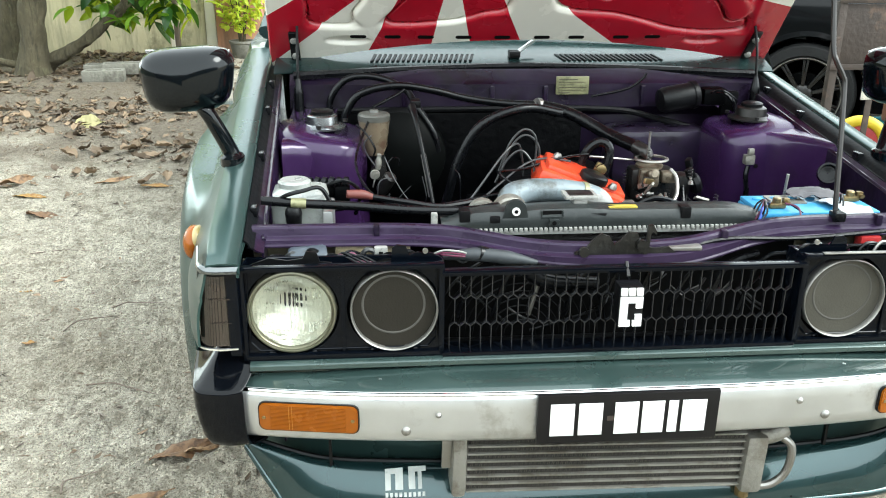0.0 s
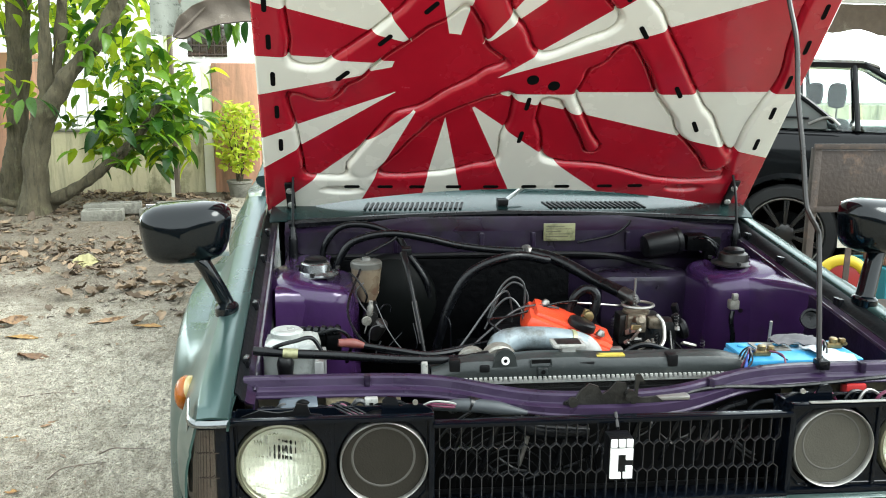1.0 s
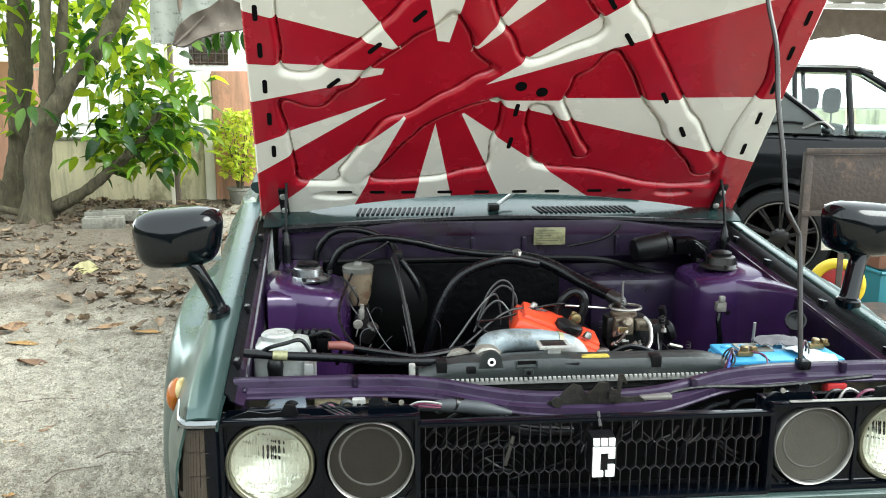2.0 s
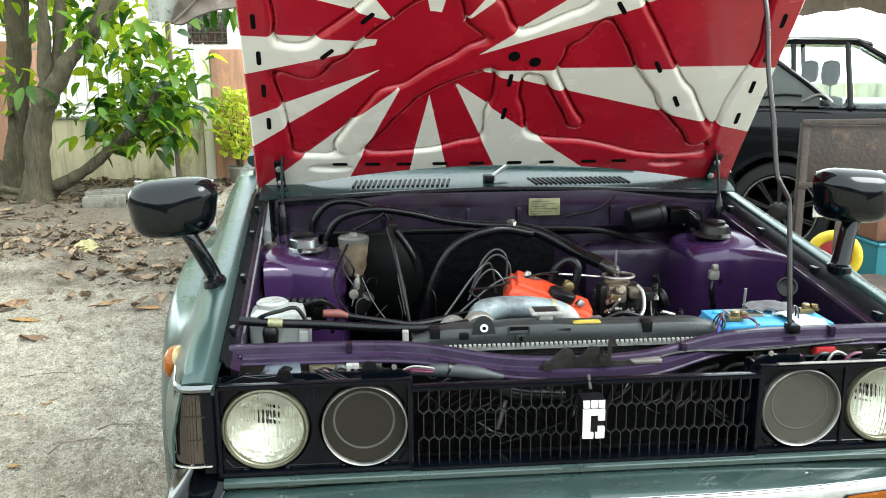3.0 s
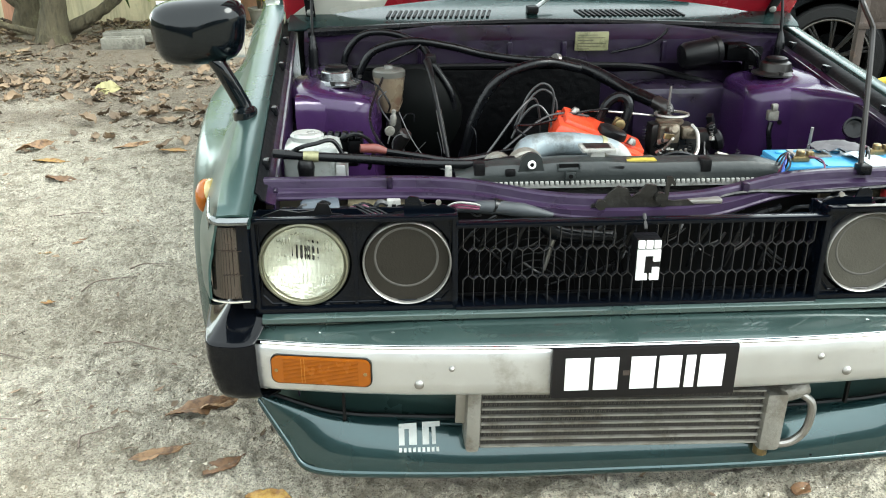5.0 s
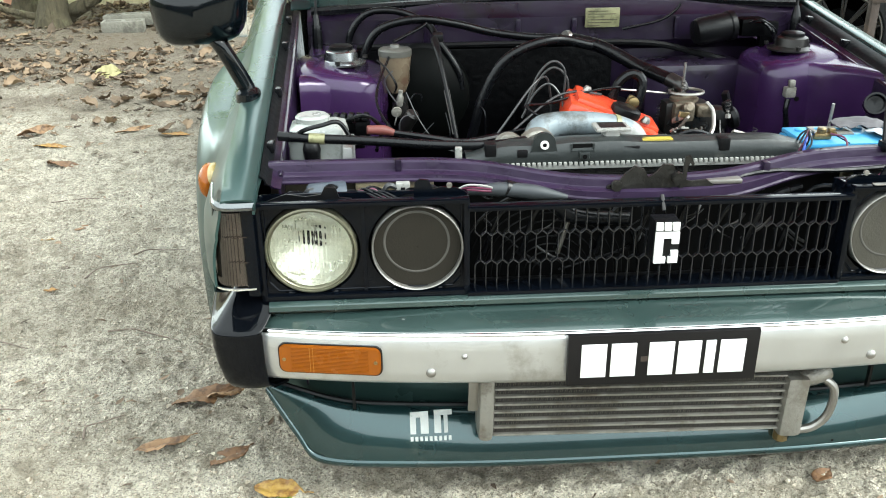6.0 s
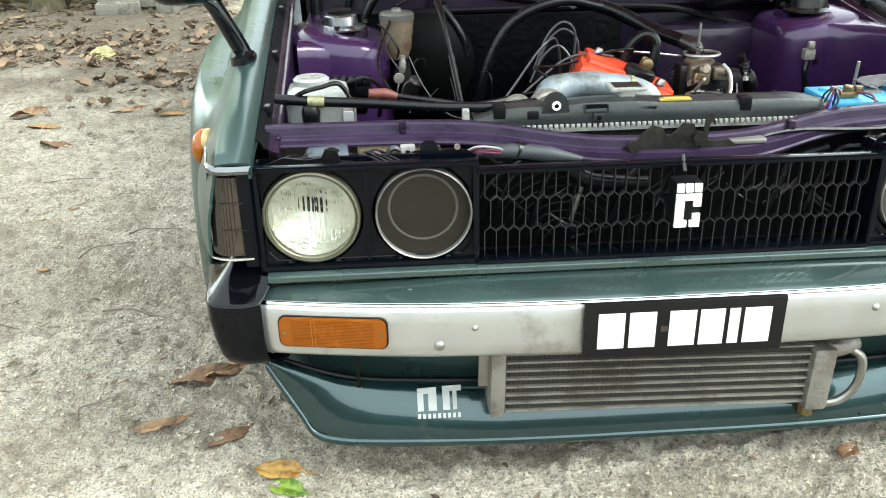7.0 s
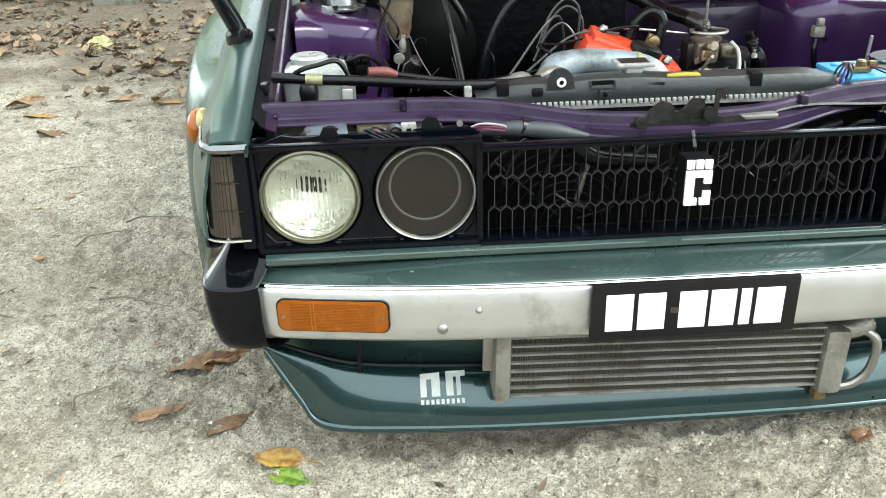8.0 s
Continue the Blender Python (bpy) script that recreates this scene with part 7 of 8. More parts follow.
part("fuel_pipe", Geo().tube([(0.25, 0.51, 0.575), (0.258, 0.49, 0.56), (0.25, 0.46, 0.53), (0.225, 0.44, 0.515), (0.17, 0.40, 0.52), (0.13, 0.38, 0.525)], 0.0046, 8), STEEL, dist)
part("pump_stub", Geo().box(0.10, 0.13, 0.37, 0.39, 0.51, 0.545, 0.004), STEEL, dist)
part("choke_cable", Geo().tube([(0.03, 0.5, 0.612), (0.1, 0.53, 0.60), (0.18, 0.56, 0.585)], 0.0025, 6), STEEL, dist)
part("vacuum_pot", Geo().lathe([(0.02, 0), (0.026, 0.006), (0.026, 0.016), (0.02, 0.022)], Matrix.Translation((0.31, 0.54, 0.53)) @ pose(0, 0, 0, 0, 70, 0), 20), BLACK, dist)
for k in range(5):
    part("vacuum_hose", Geo().tube([(0.29 + 0.01 * k, 0.53, 0.53 - 0.02 * k), (0.27, 0.46, 0.47 - 0.01 * k), (0.2 - 0.02 * k, 0.40, 0.50), (0.13, 0.36, 0.53 - 0.012 * k)], 0.0038, 7), RUBBER, dist)

rngf = random.Random(31)
for k in range(26):
    x, y = rngf.uniform(0.16, 0.33), rngf.uniform(0.44, 0.60)
    z = rngf.uniform(0.49, 0.585)
    kind = k % 4
    if kind == 0:
        part("bolt", Geo().lathe([(0.006, 0), (0.006, 0.008), (0.003, 0.009), (0.003, 0.016)], pose(x, y, z, rngf.uniform(-40, 90), 0, rngf.uniform(0, 360)), 6), STEEL, dist)
    elif kind == 1:
        part("lever", Geo().box(-0.004, 0.03, -0.003, 0.003, -0.006, 0.006, 0.002, pose(x, y - 0.03, z, rngf.uniform(0, 90), rngf.uniform(-60, 60), rngf.uniform(0, 180))), ALLOY if k % 8 == 1 else BRASS, dist)
    elif kind == 2:
        part("connector", Geo().box(-0.009, 0.009, -0.007, 0.007, -0.012, 0.012, 0.003, pose(x, y, z, rngf.uniform(-30, 30), rngf.uniform(-30, 30), rngf.uniform(0, 90))), BLACK, dist)
    else:
        part("spring", Geo().tube([(x + 0.005 * math.cos(t * 1.6), y - 0.03 + 0.005 * math.sin(t * 1.6), z + 0.0018 * t) for t in range(18)], 0.0009, 5, 2), DARK_STEEL, dist)
for pts, r in (([(-0.13, 0.3, 0.60), (-0.16, 0.36, 0.615), (-0.10, 0.44, 0.60), (0.0, 0.47, 0.617), (0.06, 0.5, 0.615)], 0.0026), ([(-0.42, 0.68, 0.66), (-0.45, 0.5, 0.60), (-0.40, 0.4, 0.55), (-0.30, 0.34, 0.555), (-0.16, 0.36, 0.57)], 0.003), ([(-0.52, 0.32, 0.60), (-0.47, 0.3, 0.62), (-0.44, 0.32, 0.59), (-0.45, 0.34, 0.54)], 0.004), ([(0.12, 0.37, 0.53), (0.17, 0.36, 0.555), (0.24, 0.38, 0.53), (0.29, 0.42, 0.50)], 0.006)):
    part("thin_cable", Geo().tube(pts, r, 8), RUBBER, car)

# thin harness wires and pipes in the shadow of the firewall
rngh = random.Random(52)
for k in range(12):
    x, y, z = rngh.uniform(0.10, 0.40), rngh.uniform(0.40, 0.70), rngh.uniform(0.44, 0.54)
    pts = [(x, y, z)]
    for j in range(4):
        pts.append((pts[-1][0] + rngh.uniform(-0.04, 0.04), pts[-1][1] + rngh.uniform(-0.03, 0.03), pts[-1][2] + rngh.uniform(-0.05, 0.015)))
    part("harness_wire", Geo().tube(pts, rngh.uniform(0.0012, 0.003), 6), (RUBBER, BLACK, RUBBER, GREY_WIRE)[k % 4], car)

# battery
bat = part("battery", Geo().box(0.300, 0.530, 0.155, 0.275, 0.43, 0.586, 0.006), BLUE, car, "bright blue battery with brass clamps")
part("battery_lid", Geo().box(0.303, 0.527, 0.158, 0.272, 0.5865, 0.595, 0.003), BLUE, bat)
for k in range(6):
    part("cell_cap", Geo().lathe([(0.009, 0), (0.009, 0.003), (0.007, 0.004)], Matrix.Translation((0.325 + k * 0.036, 0.245, 0.595)), 14), BLUE, bat)
for x in (0.375, 0.452):
    part("lid_seam", Geo().box(x - 0.001, x + 0.001, 0.157, 0.273, 0.595, 0.5962), VOID, bat)
part("battery_sticker", Geo().box(0.345, 0.41, 0.21, 0.262, 0.5952, 0.5975), ALLOY, bat)
part("grey_cloth", Geo().sheet([[(0.385 + 0.095 * u, 0.262 - 0.045 * v + 0.006 * math.sin(u * 7), 0.606 + 0.012 * math.sin(math.pi * u) * math.sin(math.pi * v) + 0.005 * noise.noise(Vector((u * 6, v * 6, 2)))) for u in np.linspace(0, 1, 22)] for v in np.linspace(0, 1, 14)], 0.002), mat("grubby_grey_cloth", (0.085, 0.082, 0.088), 0.8, 0, 0.3, 40), bat, "crumpled grey cloth on the battery")
part("white_flap", Geo().sheet([[(0.432 + 0.062 * u + 0.012 * v, 0.215 - 0.085 * v, 0.6 + 0.004 * math.sin(u * 5 + v * 3) + 0.003 * noise.noise(Vector((u * 5, v * 5, 2))) - 0.022 * max(0, v - 0.72) * 3) for u in np.linspace(0, 1, 16)] for v in np.linspace(0, 1, 20)], 0.0015), mat("milky_plastic_sheet", (0.42, 0.45, 0.46), 0.35, 0, 0.2, 30, dirt=(0.28, 0.33, 0.37), dirt_at=0.52, dirt_scale=30), bat, "pale plastic sheet over the battery's edge")
for x, y in ((0.338, 0.19), (0.502, 0.225)):
    part("clamp", Geo().box(x - 0.016, x + 0.016, y - 0.009, y + 0.009, 0.596, 0.606, 0.003).lathe([(0.008, 0), (0.008, 0.009), (0.006, 0.011)], Matrix.Translation((x, y, 0.605)), 14).box(x + 0.012, x + 0.024, y - 0.005, y + 0.005, 0.600, 0.614, 0.002).lathe([(0.004, 0), (0.004, 0.022)], Matrix.Translation((x + 0.018, y - 0.014, 0.607)) @ pose(0, 0, 0, -90, 0, 0), 8), BRASS, bat)
    for k in range(5):
        part("clamp_lead", Geo().tube([(x - 0.012, y, 0.604), (x - 0.025 - 0.004 * k, y - 0.01 * k, 0.612 + 0.002 * k), (x - 0.04, y - 0.012 * k, 0.600), (x - 0.045 - 0.003 * k, y - 0.01 * k, 0.57)], 0.0018, 6), (RUBBER, GREY_WIRE, RED_WIRE)[k % 3], bat)
part("earth_cable", Geo().tube([(0.325, 0.19, 0.605), (0.305, 0.17, 0.607), (0.29, 0.15, 0.585), (0.285, 0.15, 0.55)], 0.0026, 8), mat("blue_cable", (0.02, 0.06, 0.3), 0.4), bat)
part("live_cable", Geo().tube([(0.35, 0.18, 0.607), (0.365, 0.16, 0.605), (0.365, 0.145, 0.59), (0.36, 0.145, 0.56)], 0.0018, 8), RED_WIRE, bat)
part("hold_down", Geo().tube([(0.40, 0.285, 0.58), (0.40, 0.28, 0.635)], 0.003, 6), STEEL, bat)
bat.location = (0.004, 0.0, -0.010)
con = part("relay_connector", Geo().box(0.463, 0.487, 0.60, 0.62, 0.558, 0.582, 0.004).box(0.468, 0.482, 0.598, 0.610, 0.582, 0.598, 0.003), ALLOY, car, "yellowed relay on the tower")
part("relay_wire", Geo().tube([(0.472, 0.605, 0.555), (0.468, 0.6, 0.53), (0.475, 0.6, 0.49), (0.47, 0.6, 0.44)], 0.006, 7), RUBBER, con)
part("duct_stub", Geo().lathe([(0.019, 0.0), (0.022, 0.0), (0.022, 0.03), (0.018, 0.03), (0.016, 0.012), (0.001, 0.010)], Matrix.Translation((0.565, 0.42, 0.585)) @ pose(0, 0, 0, 60, -50, 0), 24, False), RUBBER, car)

# bonnet latch and clutter behind the grille
GREASY = mat("greasy_dark_steel", (0.02, 0.019, 0.017), 0.38, 0.5, 0.5, 30, bump=0.3, bscale=60, dirt=(0.05, 0.046, 0.04), dirt_at=0.6, dirt_scale=25)
pts2 = [(-0.085, 0.0), (-0.078, 0.018), (-0.06, 0.022), (-0.052, 0.036), (-0.035, 0.05), (-0.02, 0.045), (-0.012, 0.03), (0.0, 0.038), (0.012, 0.052), (0.028, 0.05), (0.034, 0.028), (0.06, 0.022), (0.085, 0.024), (0.1, 0.012), (0.105, 0.0)]
latch = part("bonnet_latch", Geo().prism(pts2, facing(0.005, 0.055, 0.540), 0.006), GREASY, car, "dark greasy bonnet latch")
part("latch_plate", Geo().box(-0.085, 0.11, 0.045, 0.075, 0.534, 0.548, 0.004).lathe([(0.009, 0), (0.009, 0.008)], facing(-0.06, 0.048, 0.56), 12).lathe([(0.01, 0), (0.01, 0.01)], facing(0.04, 0.048, 0.57), 12), GREASY, latch)
part("latch_hook", Geo().prism([(-0.010, -0.004), (-0.003, -0.006), (0.002, 0.012), (0.003, 0.036), (0.006, 0.042), (0.012, 0.036), (0.013, 0.041), (0.006, 0.054), (-0.003, 0.053), (-0.004, 0.02)], facing(0.052, 0.050, 0.552), 0.004), GREASY, latch)
part("latch_arm", Geo().box(0.09, 0.15, 0.05, 0.07, 0.555, 0.563, 0.003), STEEL, latch)
part("latch_cable", Geo().tube([(0.1, 0.06, 0.55), (0.2, 0.08, 0.565), (0.35, 0.09, 0.56), (0.55, 0.1, 0.57)], 0.004, 7), RUBBER, latch)
for s in (-1, 1):
    tab = [(-0.052, 0.0), (-0.046, 0.012), (-0.03, 0.02), (-0.008, 0.022), (0.006, 0.018), (0.012, 0.033), (0.026, 0.035), (0.034, 0.028), (0.036, 0.0)]
    part("bezel_bracket", Geo().prism([(s * x, z) for x, z in tab], facing(s * 0.352, 0.018, 0.556), 0.004), BLACK_GLOSS, car)
    part("bezel_bolt", Geo().lathe([(0.0045, 0), (0.0045, 0.004)], facing(s * 0.332, 0.0135, 0.581), 10), STEEL, car)
    hook = [(-0.075, 0.0), (-0.07, 0.006), (-0.052, 0.008), (-0.047, 0.024), (-0.03, 0.026), (-0.024, 0.014), (0.0, 0.011), (0.03, 0.016), (0.055, 0.007), (0.07, 0.0)]
    part("bezel_stay", Geo().prism([(s * x, z) for x, z in hook], facing(s * 0.555, 0.02, 0.556), 0.004), BLACK, car)
    for cx in (0.549, 0.385):
        part("lamp_bowl", Geo().lathe([(0.0715, -0.008), (0.068, -0.05), (0.056, -0.085), (0.03, -0.10), (0.001, -0.10)], facing(s * cx, 0.02, LZ), 28, False), SILVER_PIPE if cx > 0.5 else SHADED_GRIME, car, angle=60)
part("horn_shell", Geo().lathe([(0.012, -0.034), (0.028, -0.032), (0.032, -0.027), (0.032, 0.026), (0.030, 0.032), (0.012, 0.034)], Matrix.Translation((-0.527, 0.086, 0.533)) @ pose(0, 0, 0, 0, 88, 6), 28), mat("blue_grey_enamel", (0.045, 0.056, 0.07), 0.42, 0.1, 0.3, 20, dirt=(0.05, 0.05, 0.045), dirt_at=0.56, dirt_scale=20), car, "blue-grey can behind the lamp", angle=50)
for k in range(8):
    x = -0.60 + k * 0.032
    part("lamp_loom", Geo().tube([(x, 0.075, 0.545), (x + 0.015, 0.07, 0.556 + 0.004 * (k % 3)), (x + 0.035, 0.08, 0.55 - 0.003 * (k % 2)), (x + 0.05, 0.09, 0.53)], 0.0022 + 0.0012 * (k % 3), 6), (RUBBER, GREY_WIRE, SHADED_GRIME, BLACK)[k % 4], car)
part("cream_panel", Geo().box(-0.482, -0.352, 0.100, 0.108, 0.45, 0.567, 0.004), mat("mud_stained_cream_panel", (0.24, 0.20, 0.12), 0.6, 0, 0.3, 20, bump=0.2, bscale=40, dirt=(0.07, 0.055, 0.03), dirt_at=0.5, dirt_scale=14), car)
tag = part("loom_connector", Geo().box(-0.415, -0.392, 0.07, 0.084, 0.545, 0.566, 0.003), CRIMP, car, "pale plastic wiring connector")
part("socket", Geo().box(-0.407, -0.400, 0.0685, 0.0695, 0.551, 0.559), VOID, tag)
for k in range(7):
    x = -0.482 + 0.005 * k
    part("lamp_wire", Geo().tube([(x - 0.02, 0.07, 0.51), (x, 0.065, 0.552 + 0.003 * (k % 3)), (x + 0.02, 0.06, 0.555 - 0.004 * (k % 2)), (x + 0.05, 0.055, 0.54), (x + 0.09, 0.06, 0.525)], 0.0022, 6), RED_WIRE if k % 2 else RUBBER, car)
part("silver_bag", Geo().tube([(-0.30, 0.055, 0.553), (-0.25, 0.05, 0.558), (-0.19, 0.045, 0.553), (-0.14, 0.04, 0.545)], [0.005, 0.012, 0.012, 0.004], 12), mat("dull_grey_duct", (0.022, 0.026, 0.030), 0.55, 0, 0.3, 30), car)
for k in range(3):
    part("lamp_wire", Geo().tube([(-0.32, 0.05, 0.558), (-0.30, 0.04, 0.570 - 0.004 * k), (-0.27, 0.04, 0.567 - 0.004 * k), (-0.25, 0.05, 0.555)], 0.0017, 6), RED_WIRE if k else CRIMP, car)
for k in range(10):
    x = 0.30 + 0.03 * k
    part("lamp_wire", Geo().tube([(x, 0.05, 0.52), (x + 0.02, 0.05, 0.555 + 0.004 * (k % 3)), (x + 0.05, 0.055, 0.558 - 0.005 * (k % 2)), (x + 0.07, 0.06, 0.525)], 0.003, 6), (RUBBER, STEEL, RED_WIRE, SHADED_GRIME)[k % 4], car)
part("red_lamp_body", Geo().box(0.46, 0.50, 0.09, 0.115, 0.51, 0.56, 0.006), RED, car)
part("grey_relay", Geo().box(0.36, 0.42, 0.06, 0.10, 0.53, 0.556, 0.006), SHADED_GRIME, car)
# fan, belts, pipes and reflection streaks seen through the grille
for k in range(9):
    x = -0.27 + k * 0.065
    part("grille_backing_pipe", Geo().tube([(x, 0.10, 0.42), (x + 0.03, 0.09, 0.50 + 0.01 * (k % 3)), (x + 0.09, 0.1, 0.53)], 0.004 + 0.002 * (k % 2), 7), STEEL if k == 2 else RUBBER, car)
rngg = random.Random(77)
# wire guard of the electric fan
fan = part("fan_guard", Geo().tube([(-0.15 + 0.162 * math.cos(a * 0.1745), 0.125, 0.37 + 0.162 * math.sin(a * 0.1745)) for a in range(37)], 0.003, 6), RUBBER, car, "black wire guard of the cooling fan")
for k in range(9):
    r = 0.03 + 0.0145 * k
    part("guard_ring", Geo().tube([(-0.15 + r * math.cos(a * 0.1745), 0.122, 0.37 + r * math.sin(a * 0.1745)) for a in range(37)], 0.0012, 5), BLACK, fan)
for k in range(6):
    a = k * math.pi / 3 + 0.3
    part("guard_spoke", Geo().tube([(-0.15 + r * math.cos(a), 0.126, 0.37 + r * math.sin(a)) for r in (0.02, 0.09, 0.16)], 0.003, 6), RUBBER, fan)
# slanting tubes standing in for broken reflections on the radiator
for k in range(22):
    x, z = rngg.uniform(-0.28, 0.27), rngg.uniform(0.42, 0.53)
    a, ln = rngg.uniform(0.5, 1.1) * rngg.choice((1, 1, -1)), rngg.uniform(0.02, 0.06)
    part("dark_glint_streak" if k % 3 else "steel_glint_streak", Geo().tube([(x, 0.11 + 0.0005 * k, z), (x + ln * 0.5, 0.105, z + ln * 0.5 * a), (x + ln, 0.12, z + ln * a * 0.9)], rngg.uniform(0.0012, 0.003), 6), (DARK_STEEL, GREY_WIRE, RUBBER)[k % 3], car)
part("intake_duct", Geo().tube([(-0.24, 0.05, 0.56), (-0.17, 0.06, 0.535), (-0.12, 0.07, 0.50), (-0.02, 0.1, 0.48)], 0.014, 12), RUBBER, car)

# ---------- cabin and tail of the saloon ----------
def shell_rows(stations):
    rows = []
    for y, w, z0, z1 in stations:
        rows.append([(-w * 0.86, y, z1), (-w * 0.97, y, z1 - 0.02), (-w, y, z1 - 0.08), (-w, y, z0 + 0.12), (-w * 0.96, y, z0), (w * 0.96, y, z0), (w, y, z0 + 0.12), (w, y, z1 - 0.08), (w * 0.97, y, z1 - 0.02), (w * 0.86, y, z1), (0, y, z1 + 0.008), (-w * 0.86, y, z1)])
    return rows


part("body_shell", Geo().sheet(shell_rows([(1.125, 0.755, 0.2, 0.775), (1.22, 0.775, 0.18, 0.79), (1.8, 0.79, 0.18, 0.80), (2.6, 0.79, 0.18, 0.80), (3.2, 0.78, 0.2, 0.79), (3.75, 0.74, 0.28, 0.76), (3.82, 0.70, 0.34, 0.70)])), GREEN, car, "green saloon body behind the engine bay", angle=40)
part("roof", Geo().sheet([[(x * 0.56, y, z + 0.02 * (1 - x * x)) for x in np.linspace(-1, 1, 9)] for y, z in ((1.72, 1.205), (1.85, 1.24), (2.3, 1.26), (2.65, 1.235), (2.75, 1.205))], 0.02), GREEN, car, angle=50)
for s in (-1, 1):
    for a, b in (((0.70, 1.2, 0.80), (0.56, 1.72, 1.21)), ((0.72, 2.1, 0.80), (0.57, 2.15, 1.235)), ((0.70, 3.0, 0.80), (0.55, 2.72, 1.21))):
        part("pillar", Geo().tube([(s * a[0], a[1], a[2]), (s * b[0], b[1], b[2])], 0.026, 10), GREEN, car)
    part("side_window", Geo().sheet([[(s * 0.715, 1.28, 0.80), (s * 0.72, 2.08, 0.80)], [(s * 0.57, 1.74, 1.2), (s * 0.575, 2.13, 1.22)]], 0.004 * s), PANE, car)
    part("side_window", Geo().sheet([[(s * 0.72, 2.12, 0.80), (s * 0.70, 2.95, 0.80)], [(s * 0.575, 2.17, 1.22), (s * 0.555, 2.7, 1.2)]], 0.004 * s), PANE, car)
    wheel = part("wheel", Geo().lathe([(0.17, -0.08), (0.275, -0.085), (0.3, 0), (0.275, 0.085), (0.17, 0.08)], Matrix.Translation((s * 0.69, 3.02, 0.298)) @ pose(0, 0, 0, 0, 90, 0), 32), TYRE, car, "black tyre")
    part("rim", Geo().lathe([(0.168, -0.07), (0.168, 0.07), (0.1, 0.05), (0.05, 0.06)], Matrix.Translation((s * 0.69, 3.02, 0.298)) @ pose(0, 0, 0, 0, 90 * s, 0), 24), ALLOY, wheel)
part("windscreen", Geo().sheet([[(x * 0.66, 1.22, 0.81) for x in np.linspace(-1, 1, 7)], [(x * 0.55, 1.72, 1.2) for x in np.linspace(-1, 1, 7)]], 0.005), PANE, car)
part("rear_window", Geo().sheet([[(x * 0.64, 3.0, 0.81) for x in np.linspace(-1, 1, 7)], [(x * 0.54, 2.75, 1.2) for x in np.linspace(-1, 1, 7)]], 0.005), PANE, car)

# ---------- black car parked beside ----------
black = thing("parked_car", "black hatchback parked on the sand with dark alloy wheels", "car", (3.28, 3.16, 0))
black.rotation_euler, black.scale = (0, 0, radians(60)), (0.9, 0.9, 0.9)


def black_rows(stations):
    rows = []
    ys = sorted({round(float(v), 3) for v in np.arange(-2.08, 2.081, 0.04)})
    cols = list(zip(*stations))
    for y in ys:
        w, zt = float(np.interp(y, cols[0], cols[1])), float(np.interp(y, cols[0], cols[2]))
        side = [(0.7, 0.2), (0.96, 0.22), (1.0, 0.36)] + [(1.0, 0.36 + (zt - 0.58) * k / 8) for k in range(1, 9)] + [(0.995, zt - 0.14), (0.985, zt - 0.09), (0.965, zt - 0.04), (0.93, zt - 0.012), (0.87, zt), (0.5, zt + 0.018), (0, zt + 0.025)]
        rows.append([(-w * a, y, z) for a, z in side] + [(w * a, y, z) for a, z in side[-2::-1]])
    return rows


g = Geo().sheet(black_rows([(-2.08, 0.62, 0.56), (-2.03, 0.72, 0.68), (-1.85, 0.80, 0.76), (-1.3, 0.835, 0.84), (-0.75, 0.84, 0.91), (0, 0.84, 0.93), (1.0, 0.84, 0.93), (1.7, 0.83, 0.94), (2.0, 0.80, 0.92), (2.08, 0.74, 0.6)]))
